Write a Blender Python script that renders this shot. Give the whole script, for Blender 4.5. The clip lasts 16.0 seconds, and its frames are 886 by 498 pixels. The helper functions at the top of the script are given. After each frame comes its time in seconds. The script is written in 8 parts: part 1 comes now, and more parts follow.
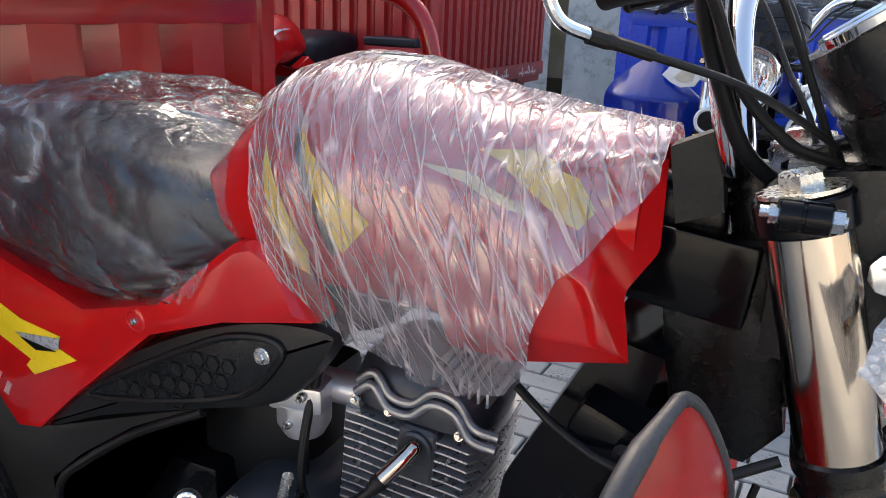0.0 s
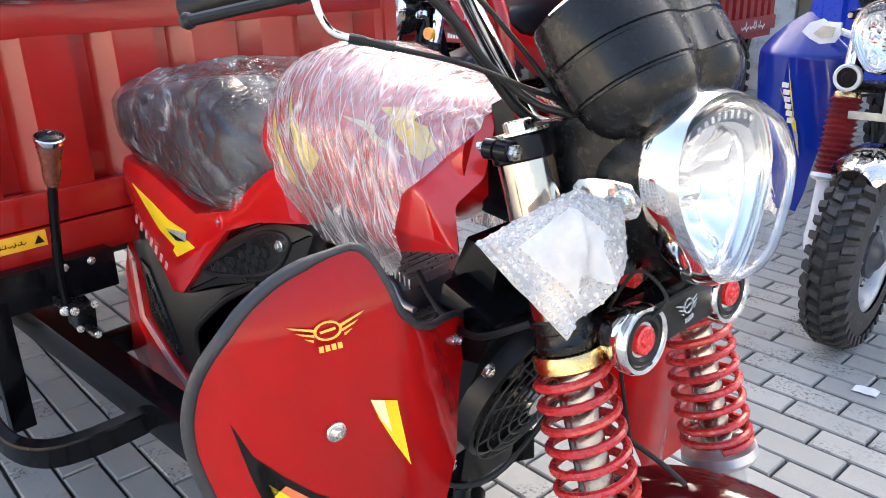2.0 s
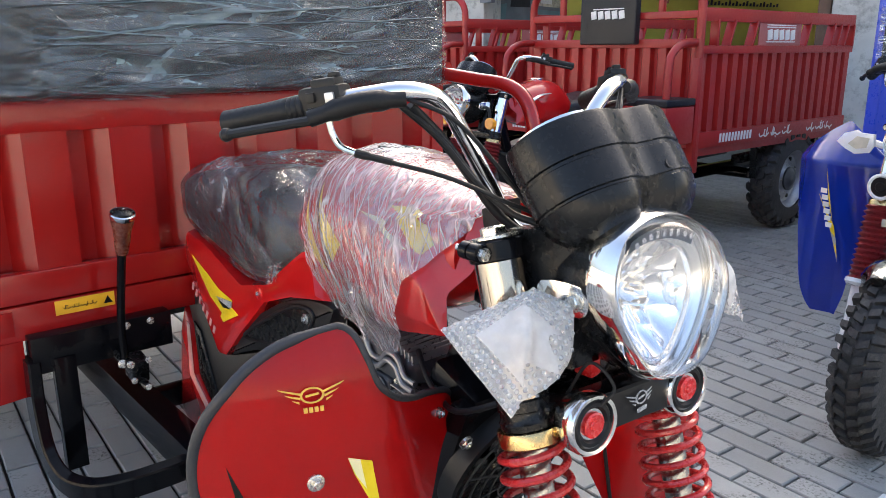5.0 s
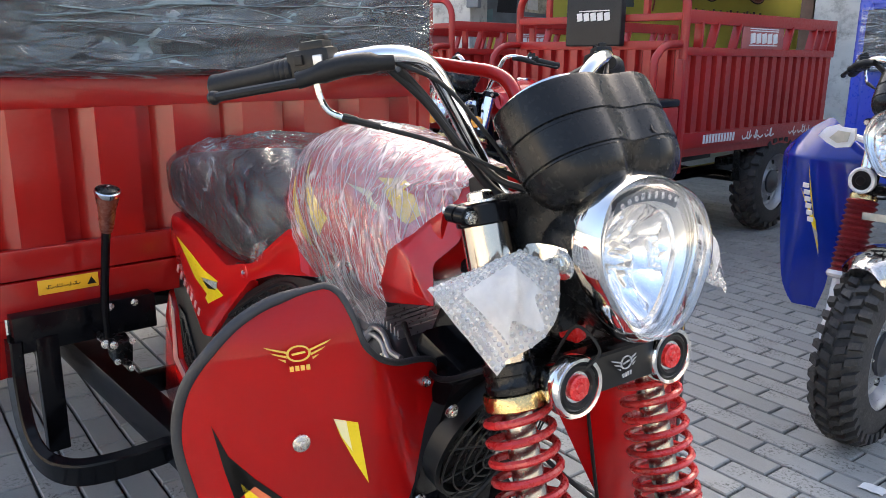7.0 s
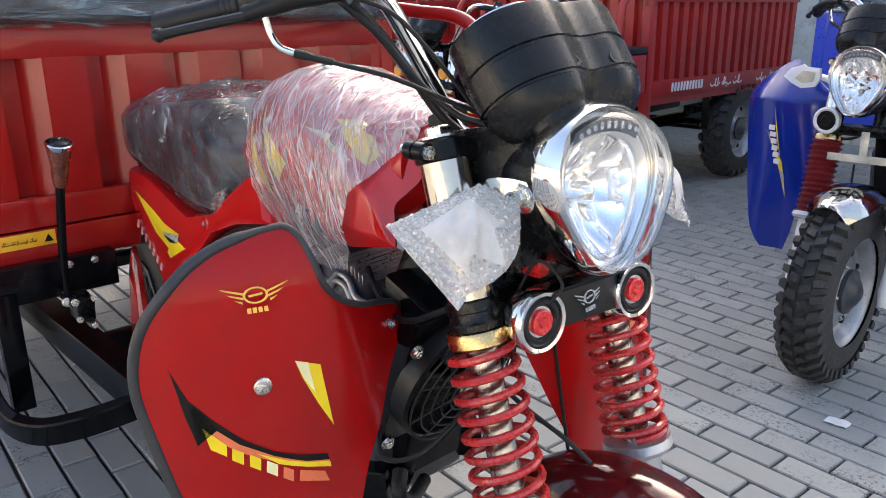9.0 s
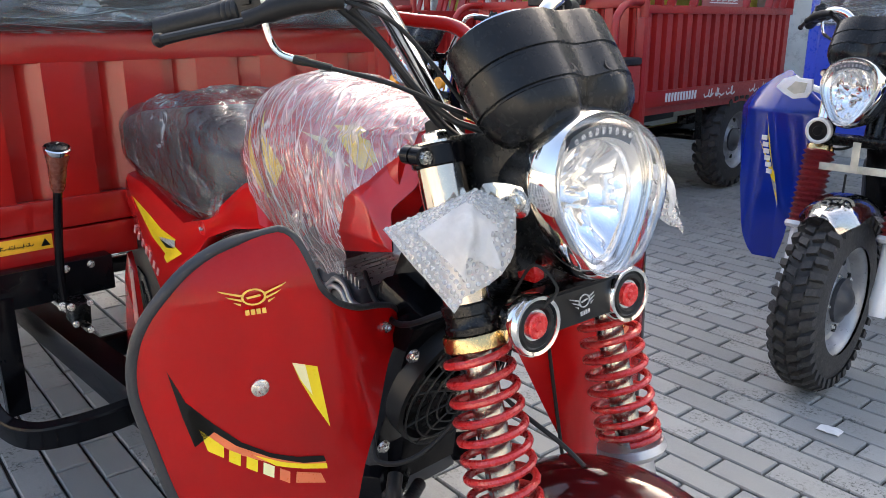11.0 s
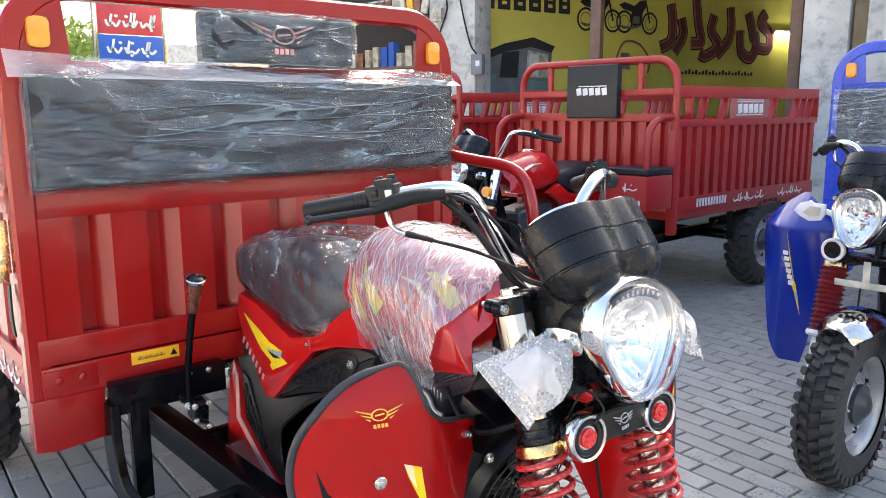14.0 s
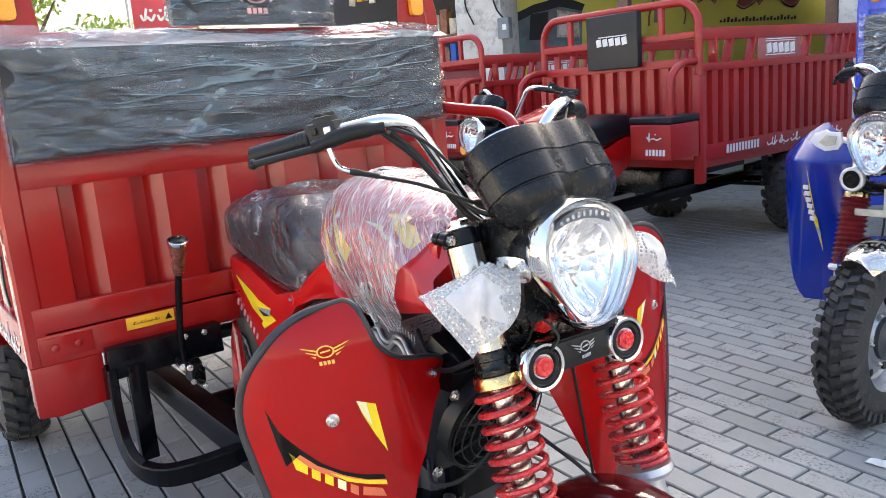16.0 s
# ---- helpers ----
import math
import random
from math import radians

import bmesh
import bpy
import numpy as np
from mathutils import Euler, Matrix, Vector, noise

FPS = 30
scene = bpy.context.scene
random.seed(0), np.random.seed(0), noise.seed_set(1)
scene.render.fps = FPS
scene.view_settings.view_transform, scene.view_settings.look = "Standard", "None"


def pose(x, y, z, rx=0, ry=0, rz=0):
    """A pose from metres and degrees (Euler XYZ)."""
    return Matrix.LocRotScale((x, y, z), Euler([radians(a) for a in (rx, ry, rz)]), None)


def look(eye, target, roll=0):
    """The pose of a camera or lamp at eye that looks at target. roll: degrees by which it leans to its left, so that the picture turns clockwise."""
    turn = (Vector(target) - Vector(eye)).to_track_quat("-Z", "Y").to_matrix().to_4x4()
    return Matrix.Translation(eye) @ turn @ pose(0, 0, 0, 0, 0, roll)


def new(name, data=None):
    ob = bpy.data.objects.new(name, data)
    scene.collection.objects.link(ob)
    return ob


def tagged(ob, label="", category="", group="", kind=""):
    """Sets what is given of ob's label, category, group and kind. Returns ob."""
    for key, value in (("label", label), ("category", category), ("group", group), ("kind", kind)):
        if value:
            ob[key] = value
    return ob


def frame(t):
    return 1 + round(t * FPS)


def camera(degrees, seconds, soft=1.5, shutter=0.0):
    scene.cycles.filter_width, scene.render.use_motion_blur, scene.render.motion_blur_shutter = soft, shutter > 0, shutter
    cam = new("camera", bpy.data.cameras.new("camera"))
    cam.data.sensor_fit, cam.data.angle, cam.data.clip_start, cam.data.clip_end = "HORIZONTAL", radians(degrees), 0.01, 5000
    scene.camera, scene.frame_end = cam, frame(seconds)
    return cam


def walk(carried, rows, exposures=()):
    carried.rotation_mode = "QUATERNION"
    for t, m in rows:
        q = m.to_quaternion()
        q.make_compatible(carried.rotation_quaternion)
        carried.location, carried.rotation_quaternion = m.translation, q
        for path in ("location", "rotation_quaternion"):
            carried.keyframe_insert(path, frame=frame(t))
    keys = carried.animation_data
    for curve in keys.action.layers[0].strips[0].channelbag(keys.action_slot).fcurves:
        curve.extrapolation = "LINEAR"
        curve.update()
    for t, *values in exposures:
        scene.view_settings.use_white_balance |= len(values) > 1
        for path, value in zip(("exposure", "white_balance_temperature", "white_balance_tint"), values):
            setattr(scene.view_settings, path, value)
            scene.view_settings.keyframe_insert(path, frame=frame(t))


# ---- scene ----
cam = camera(59.4, 16.0, 0.8)
PATH = [
    (0, (0.496, -0.727, 1.054), (-0.268, 1.023, 0.459), 2.3),
    (0.5, (0.618, -0.743, 1.069), (-0.33, 0.914, 0.472), 0.6),
    (1, (0.764, -0.786, 1.066), (-0.299, 0.797, 0.462), 0.7),
    (1.5, (0.883, -0.804, 1.108), (-0.316, 0.625, 0.388), -3.1),
    (2, (1.015, -0.769, 1.111), (-0.299, 0.57, 0.419), -1.8),
    (2.5, (1.132, -0.757, 1.122), (-0.311, 0.486, 0.51), -2.2),
    (3, (1.192, -0.765, 1.129), (-0.295, 0.438, 0.545), -2.4),
    (3.5, (1.195, -0.775, 1.168), (-0.306, 0.445, 0.659), -1.0),
    (4, (1.187, -0.777, 1.19), (-0.321, 0.423, 0.655), -1.3),
    (4.2, (1.182, -0.771, 1.19), (-0.322, 0.432, 0.653), -1.2),
    (6.3, (1.192, -0.797, 1.116), (-0.273, 0.496, 0.69), 1.3),
    (6.5, (1.193, -0.796, 1.115), (-0.272, 0.487, 0.66), 0.9),
    (7, (1.196, -0.792, 1.116), (-0.269, 0.483, 0.634), 0.5),
    (7.5, (1.2, -0.78, 1.107), (-0.233, 0.503, 0.559), -0.0),
    (8, (1.204, -0.779, 1.095), (-0.226, 0.497, 0.525), -0.6),
    (8.5, (1.201, -0.775, 1.089), (-0.215, 0.515, 0.513), -0.5),
    (9, (1.202, -0.773, 1.086), (-0.199, 0.531, 0.504), -0.6),
    (11.3, (1.212, -0.788, 1.082), (-0.183, 0.537, 0.538), -0.1),
    (11.5, (1.216, -0.792, 1.086), (-0.181, 0.544, 0.574), 0.0),
    (12, (1.24, -0.807, 1.089), (-0.178, 0.512, 0.587), -0.3),
    (12.5, (1.251, -0.849, 1.13), (-0.206, 0.449, 0.691), 0.6),
    (13, (1.282, -0.917, 1.188), (-0.209, 0.345, 0.76), 1.4),
    (13.5, (1.348, -0.994, 1.21), (-0.123, 0.299, 0.806), 0.4),
    (14, (1.374, -1.025, 1.243), (-0.116, 0.261, 0.888), -0.3),
    (14.5, (1.401, -0.981, 1.255), (-0.145, 0.247, 0.932), -1.5),
    (15, (1.437, -0.934, 1.249), (-0.148, 0.244, 0.935), -1.5),
    (15.5, (1.452, -0.905, 1.219), (-0.137, 0.249, 0.843), -2.5),
    (16, (1.473, -0.887, 1.165), (-0.098, 0.281, 0.755), -4.6),
]
walk(cam, [(t, look(eye, target, roll)) for t, eye, target, roll in PATH], [(0, 1.89, 6410, 10), (0.5, 2.14, 6460, 10), (1.0, 1.94, 6460, 10), (1.5, 2.49, 6550, 10), (2.0, 2.64, 6580, 10), (2.5, 2.35, 6580, 10), (3.0, 2.05, 6580, 10), (4.0, 2.15, 6580, 10), (9.0, 2.10, 6580, 10), (12.0, 2.15, 6580, 10), (13.5, 2.38, 6580, 10), (14.5, 2.51, 6520, 10), (15.0, 2.51, 6520, 10), (16.0, 2.41, 6520, 10)])

# ---- world, sun and exposure ----
SUN_AZ, SUN_EL = 112.0, 33.0
world = bpy.data.worlds.new("sky")
scene.world = world
world.use_nodes = True
wn = world.node_tree
wn.nodes.clear()
sky = wn.nodes.new("ShaderNodeTexSky")
sky.sky_type, sky.sun_disc = "NISHITA", False
sky.sun_elevation, sky.sun_rotation = radians(SUN_EL), radians(90 - SUN_AZ)
sky.air_density, sky.dust_density, sky.ozone_density = 1.0, 8.0, 1.0
wbg = wn.nodes.new("ShaderNodeBackground")
wbg.inputs["Strength"].default_value = 0.15
wout = wn.nodes.new("ShaderNodeOutputWorld")
wn.links.new(sky.outputs[0], wbg.inputs[0])
wn.links.new(wbg.outputs[0], wout.inputs[0])
sun = new("sun", bpy.data.lights.new("sun", "SUN"))
sun.data.energy, sun.data.angle, sun.data.color = 3.0, radians(0.6), (1.0, 0.92, 0.82)
sun_way = Vector((math.cos(radians(SUN_AZ)) * math.cos(radians(SUN_EL)), math.sin(radians(SUN_AZ)) * math.cos(radians(SUN_EL)), math.sin(radians(SUN_EL))))
sun.matrix_world = look(sun_way * 30, (0, 0, 0))
scene.view_settings.exposure = 1.6


# ---- materials ----
def nodes_of(name):
    m = bpy.data.materials.new(name)
    m.use_nodes = True
    return m, m.node_tree.nodes, m.node_tree.links, m.node_tree.nodes["Principled BSDF"]


def noise_at(n, l, scale, detail=4.0, rough=0.55, stretch=None, distort=0.0):
    tc = n.new("ShaderNodeTexCoord")
    tex = n.new("ShaderNodeTexNoise")
    tex.inputs["Scale"].default_value, tex.inputs["Detail"].default_value = scale, detail
    tex.inputs["Roughness"].default_value, tex.inputs["Distortion"].default_value = rough, distort
    if stretch:
        mp = n.new("ShaderNodeMapping")
        mp.inputs["Scale"].default_value = stretch
        l.new(tc.outputs["Object"], mp.inputs["Vector"])
        l.new(mp.outputs[0], tex.inputs["Vector"])
    else:
        l.new(tc.outputs["Object"], tex.inputs["Vector"])
    return tex.outputs["Fac"]


def ramp(n, l, fac, lo, hi, a, b):
    r = n.new("ShaderNodeMapRange")
    r.inputs["From Min"].default_value, r.inputs["From Max"].default_value = lo, hi
    r.inputs["To Min"].default_value, r.inputs["To Max"].default_value = a, b
    l.new(fac, r.inputs["Value"])
    return r.outputs["Result"]


def mix_color(n, l, fac, a, b):
    m = n.new("ShaderNodeMix")
    m.data_type = "RGBA"
    l.new(fac, m.inputs[0])
    for socket, v in ((m.inputs[6], a), (m.inputs[7], b)):
        if isinstance(v, tuple):
            socket.default_value = (*v[:3], 1)
        else:
            l.new(v, socket)
    return m.outputs[2]


def surface(name, color, rough=0.5, metal=0.0, coat=0.0, vary=0.15, scale=7.0, fine=90.0, bump=0.05, rough_vary=0.12, dirt=None, dirt_from=0.6, spread=0.0, island=0.0, wave=0.0, spec=0.5):
    """A painted, moulded or cast surface: broad and fine tone, gloss and relief."""
    m, n, l, b = nodes_of(name)
    broad, grain = noise_at(n, l, scale), noise_at(n, l, fine, 3.0)
    lo = tuple(c * (1 - vary) for c in color)
    hi = tuple(min(1.0, c * (1 + vary)) for c in color)
    tone = mix_color(n, l, ramp(n, l, broad, 0.3, 0.7, 0, 1), lo, hi)
    if spread:
        info = n.new("ShaderNodeObjectInfo")
        tone = mix_color(n, l, ramp(n, l, info.outputs["Random"], 0, 1, 0, spread), tone, tuple(c * 0.5 for c in color))
    if island:
        geo = n.new("ShaderNodeNewGeometry")
        tone = mix_color(n, l, ramp(n, l, geo.outputs["Random Per Island"], 0, 1, 0, island), tone, tuple(c * 0.5 for c in color))
    if dirt:
        spots = noise_at(n, l, scale * 2.3, 6.0, 0.7)
        tone = mix_color(n, l, ramp(n, l, spots, dirt_from, dirt_from + 0.2, 0, 0.75), tone, dirt)
    l.new(tone, b.inputs["Base Color"])
    l.new(ramp(n, l, grain, 0.3, 0.7, max(0.02, rough - rough_vary), min(1, rough + rough_vary)), b.inputs["Roughness"])
    b.inputs["Metallic"].default_value = metal
    b.inputs["Coat Weight"].default_value = coat
    b.inputs["Specular IOR Level"].default_value = spec
    b.inputs["Coat Roughness"].default_value = 0.06
    if bump:
        bp = n.new("ShaderNodeBump")
        bp.inputs["Strength"].default_value, bp.inputs["Distance"].default_value = bump, 0.004 if rough > 0.45 else 0.0006
        l.new(grain, bp.inputs["Height"])
        if wave:
            big = n.new("ShaderNodeBump")
            big.inputs["Strength"].default_value, big.inputs["Distance"].default_value = wave, 0.02
            l.new(noise_at(n, l, 9.0, 1.0), big.inputs["Height"])
            l.new(big.outputs[0], bp.inputs["Normal"])
        l.new(bp.outputs[0], b.inputs["Normal"])
        l.new(bp.outputs[0], b.inputs["Coat Normal"])
    return m


def film_material(name, tint, sheen_haze, streak_glint, scale, stretch, turns, facet, relief, gloss=0.35, thin=0.035, deep=0.004, across=0.0, rough=0.10, strand=1.0, crumple=0.3, plane=0.0):
    """Clear wrapping film: see-through, glossy, drawn into long white strands and creased facets; the white also paints
    in sky glints and sheen.
    """
    m, n, l, b = nodes_of(name)
    out = n["Material Output"]

    def calc(op, x, y):
        k = n.new("ShaderNodeMath")
        k.operation = op
        for socket, v in zip(k.inputs, (x, y)):
            if isinstance(v, float):
                socket.default_value = v
            else:
                l.new(v, socket)
        return k.outputs[0]

    def turned(angle, st):
        tc = n.new("ShaderNodeTexCoord")
        mp = n.new("ShaderNodeMapping")
        mp.vector_type = "TEXTURE"
        mp.inputs["Rotation"].default_value = (radians(angle * across), radians(angle * (1 - across)), 0)
        mp.inputs["Scale"].default_value = tuple(1 / k for k in st)
        l.new(tc.outputs["Object"], mp.inputs["Vector"])
        return mp.outputs[0]

    def ridge(sc, width, angle):
        tex = n.new("ShaderNodeTexNoise")
        tex.inputs["Scale"].default_value, tex.inputs["Detail"].default_value = sc, 0.6
        tex.inputs["Roughness"].default_value, tex.inputs["Distortion"].default_value = 0.4, 0.0
        l.new(turned(angle, stretch), tex.inputs["Vector"])
        return ramp(n, l, calc("ABSOLUTE", calc("SUBTRACT", tex.outputs["Fac"], 0.5), 0.0), 0.0, width, 1.0, 0.0)

    lines = None
    for i, angle in enumerate(turns):
        r = calc("MULTIPLY", ridge(scale * (1.0 + 0.55 * i), thin * (1 + 0.3 * i), angle), 1.0 - 0.2 * i)
        lines = r if lines is None else calc("MAXIMUM", lines, r)
    lines = calc("MULTIPLY", lines, strand)
    # creased facets
    warp = n.new("ShaderNodeTexNoise")
    warp.inputs["Scale"].default_value, warp.inputs["Detail"].default_value = facet * 0.6, 2.0
    tc = n.new("ShaderNodeTexCoord")
    l.new(tc.outputs["Object"], warp.inputs["Vector"])
    shift = n.new("ShaderNodeVectorMath")
    shift.operation = "MULTIPLY_ADD"
    shift.inputs[1].default_value = (0.9 / facet,) * 3
    l.new(warp.outputs["Color"], shift.inputs[0])
    l.new(turned(turns[0], tuple(1 + 0.35 * (k - 1) for k in stretch)), shift.inputs[2])
    folds = None
    for k, share in ((1.0, 1.0), (2.1, 0.55), (4.6, 0.28), (9.5, 0.12)):
        crease = n.new("ShaderNodeTexNoise")
        crease.inputs["Scale"].default_value, crease.inputs["Detail"].default_value = facet * k, 0.0
        l.new(shift.outputs[0], crease.inputs["Vector"])
        f = calc("MULTIPLY", calc("ABSOLUTE", calc("SUBTRACT", crease.outputs["Fac"], 0.5), 0.0), share * 2)
        folds = f if folds is None else calc("ADD", folds, f)
    patch = ramp(n, l, noise_at(n, l, scale * 0.45, 2.0), 0.36, 0.62, 0.25, 1.0)
    edge = ramp(n, l, folds, 0.08, 0.30, crumple, 0.0)
    if plane:
        # flat facets, each tilted its own way
        tilts = None
        for k, share in ((1.0, 1.0), (2.4, 0.8), (5.5, 0.5)):
            cell = n.new("ShaderNodeTexVoronoi")
            cell.inputs["Scale"].default_value = facet * k
            l.new(shift.outputs[0], cell.inputs["Vector"])
            off, way, dot = n.new("ShaderNodeVectorMath"), n.new("ShaderNodeVectorMath"), n.new("ShaderNodeVectorMath")
            off.operation, way.operation, dot.operation = "SUBTRACT", "SUBTRACT", "DOT_PRODUCT"
            way.inputs[1].default_value = (0.5, 0.5, 0.5)
            l.new(shift.outputs[0], off.inputs[0])
            l.new(cell.outputs["Position"], off.inputs[1])
            l.new(cell.outputs["Color"], way.inputs[0])
            l.new(off.outputs[0], dot.inputs[0])
            l.new(way.outputs[0], dot.inputs[1])
            f = calc("MULTIPLY", dot.outputs["Value"], share * plane * facet)
            tilts = f if tilts is None else calc("ADD", tilts, f)
        folds = calc("ADD", folds, tilts)
    # white share: strands and crease edges double as painted highlights, the veil as sky sheen
    white = calc("ADD", calc("MULTIPLY", calc("MULTIPLY", calc("MAXIMUM", lines, edge), patch), streak_glint), calc("MULTIPLY", patch, sheen_haze))
    bp = n.new("ShaderNodeBump")
    bp.inputs["Strength"].default_value, bp.inputs["Distance"].default_value = relief, deep
    l.new(calc("ADD", calc("MULTIPLY", lines, 0.5), folds), bp.inputs["Height"])
    b.inputs["Base Color"].default_value = (*tint, 1)
    b.inputs["Roughness"].default_value = 0.25
    thru = n.new("ShaderNodeBsdfTranslucent")
    thru.inputs[0].default_value = (*tint, 1)
    pale = n.new("ShaderNodeMixShader")
    pale.inputs[0].default_value = 0.35
    l.new(b.outputs[0], pale.inputs[1])
    l.new(thru.outputs[0], pale.inputs[2])
    clear = n.new("ShaderNodeBsdfTransparent")
    clear.inputs[0].default_value = (0.97, 0.97, 0.97, 1)
    shine = n.new("ShaderNodeBsdfGlossy")
    shine.inputs["Roughness"].default_value = rough
    for socket in (b.inputs["Normal"], shine.inputs["Normal"], thru.inputs["Normal"]):
        l.new(bp.outputs[0], socket)
    weight = n.new("ShaderNodeLayerWeight")
    weight.inputs["Blend"].default_value = gloss
    l.new(bp.outputs[0], weight.inputs["Normal"])
    skin_ = n.new("ShaderNodeMixShader")
    l.new(calc("MINIMUM", calc("ADD", weight.outputs["Fresnel"], 0.05), 0.72), skin_.inputs[0])
    l.new(clear.outputs[0], skin_.inputs[1])
    l.new(shine.outputs[0], skin_.inputs[2])
    mx = n.new("ShaderNodeMixShader")
    l.new(calc("MINIMUM", white, 0.95), mx.inputs[0])
    l.new(skin_.outputs[0], mx.inputs[1])
    l.new(pale.outputs[0], mx.inputs[2])
    l.new(mx.outputs[0], out.inputs["Surface"])
    return m


def bubble_material(name, thin, thick):
    """White air-cushion film: milky, half see-through, glossy."""
    m, n, l, b = nodes_of(name)
    b.inputs["Base Color"].default_value = (0.80, 0.79, 0.76, 1)
    l.new(ramp(n, l, noise_at(n, l, 60.0), 0.3, 0.7, 0.12, 0.35), b.inputs["Roughness"])
    bp = n.new("ShaderNodeBump")
    bp.inputs["Strength"].default_value, bp.inputs["Distance"].default_value = 0.5, 0.002
    l.new(noise_at(n, l, 130.0, 3.0), bp.inputs["Height"])
    l.new(bp.outputs[0], b.inputs["Normal"])
    thru = n.new("ShaderNodeBsdfTranslucent")
    thru.inputs[0].default_value = (0.95, 0.95, 0.94, 1)
    milk = n.new("ShaderNodeMixShader")
    milk.inputs[0].default_value = 0.3
    l.new(b.outputs[0], milk.inputs[1])
    l.new(thru.outputs[0], milk.inputs[2])
    clear = n.new("ShaderNodeBsdfTransparent")
    mx = n.new("ShaderNodeMixShader")
    l.new(ramp(n, l, noise_at(n, l, 25.0), 0.3, 0.7, thin, thick), mx.inputs[0])
    l.new(clear.outputs[0], mx.inputs[1])
    l.new(milk.outputs[0], mx.inputs[2])
    l.new(mx.outputs[0], n["Material Output"].inputs["Surface"])
    return m


def glass_material(name, tint=(1, 1, 1), share=0.5, rough=0.01):
    """Thin clear moulding: see-through with a mirror gloss that grows to its edges."""
    m, n, l, b = nodes_of(name)
    clear = n.new("ShaderNodeBsdfTransparent")
    clear.inputs[0].default_value = (*tint, 1)
    shine = n.new("ShaderNodeBsdfGlossy")
    shine.inputs["Roughness"].default_value = rough
    weight = n.new("ShaderNodeLayerWeight")
    weight.inputs["Blend"].default_value = share
    mx = n.new("ShaderNodeMixShader")
    l.new(ramp(n, l, weight.outputs["Fresnel"], 0.0, 1.0, 0.02, 0.85), mx.inputs[0])
    l.new(clear.outputs[0], mx.inputs[1])
    l.new(shine.outputs[0], mx.inputs[2])
    l.new(mx.outputs[0], n["Material Output"].inputs["Surface"])
    return m


def paver_material(name, islands):
    """Worn grey concrete block: broad stains, black moss specks on some stones, coarse grain."""
    m, n, l, b = nodes_of(name)
    if islands:
        each = n.new("ShaderNodeNewGeometry").outputs["Random Per Island"]
    else:
        each = n.new("ShaderNodeObjectInfo").outputs["Random"]
    place = n.new("ShaderNodeNewGeometry").outputs["Position"]

    def blot(scale, detail, rough):
        tex = n.new("ShaderNodeTexNoise")
        tex.inputs["Scale"].default_value, tex.inputs["Detail"].default_value, tex.inputs["Roughness"].default_value = scale, detail, rough
        l.new(place, tex.inputs["Vector"])
        return tex.outputs["Fac"]

    def times(x, y):
        k = n.new("ShaderNodeMath")
        k.operation = "MULTIPLY"
        l.new(x, k.inputs[0])
        l.new(y, k.inputs[1])
        return k.outputs[0]

    tone = mix_color(n, l, each, (0.235, 0.242, 0.232), (0.325, 0.330, 0.312))
    tone = mix_color(n, l, ramp(n, l, blot(2.2, 4.0, 0.6), 0.42, 0.72, 0.0, 0.5), tone, (0.235, 0.230, 0.205))
    tone = mix_color(n, l, ramp(n, l, blot(14.0, 5.0, 0.65), 0.50, 0.75, 0.0, 0.45), tone, (0.225, 0.222, 0.200))
    moss = times(ramp(n, l, blot(95.0, 3.0, 0.7), 0.52, 0.60, 0.0, 0.9), times(ramp(n, l, blot(9.0, 3.0, 0.5), 0.46, 0.58, 0.0, 1.0), ramp(n, l, each, 0.30, 0.65, 0.0, 1.0)))
    tone = mix_color(n, l, moss, tone, (0.060, 0.061, 0.050))
    grain = blot(420.0, 2.0, 0.6)
    tone = mix_color(n, l, ramp(n, l, grain, 0.35, 0.75, 0.0, 0.35), tone, (0.46, 0.455, 0.43))
    l.new(tone, b.inputs["Base Color"])
    b.inputs["Roughness"].default_value = 0.75
    b.inputs["Specular IOR Level"].default_value = 0.35
    bp = n.new("ShaderNodeBump")
    bp.inputs["Strength"].default_value, bp.inputs["Distance"].default_value = 0.5, 0.0015
    l.new(blot(150.0, 5.0, 0.7), bp.inputs["Height"])
    l.new(bp.outputs[0], b.inputs["Normal"])
    return m


RED_PAINT = surface("red_enamel", (0.30, 0.007, 0.006), 0.22, 0, 0.22, 0.03, 2.0, 60, 0.01, 0.02, wave=0.02, spec=0.40)
RED_OLD = surface("red_enamel_dull", (0.34, 0.012, 0.011), 0.40, 0, 0.08, 0.12, 3.0, 60, 0.05)
RED_PLASTIC = surface("red_gloss_plastic", (0.50, 0.008, 0.009), 0.14, 0, 0.30, 0.05, 4.0, 40, 0.012, 0.03, wave=0.12, spec=0.45)
RED_SPRING = surface("red_spring_coating", (0.46, 0.022, 0.022), 0.30, 0, 0.3, 0.08, 20, 150, 0.05)
DARK_RED = surface("dark_red_fender", (0.12, 0.008, 0.010), 0.12, 0, 0.8, 0.1, 6, 60, 0.02, 0.04)
BLACK_PLASTIC = surface("black_plastic", (0.007, 0.0075, 0.008), 0.40, 0, 0, 0.15, 9, 200, 0.02, 0.03, spec=0.30)
BLACK_SATIN = surface("black_satin_cover", (0.008, 0.0085, 0.009), 0.27, 0, 0.0, 0.1, 4, 120, 0.0, 0.01, spec=0.28)
BLACK_PAINT = surface("black_frame_paint", (0.004, 0.004, 0.005), 0.16, 0, 0.0, 0.25, 9, 70, 0.05, 0.03, spec=0.16)
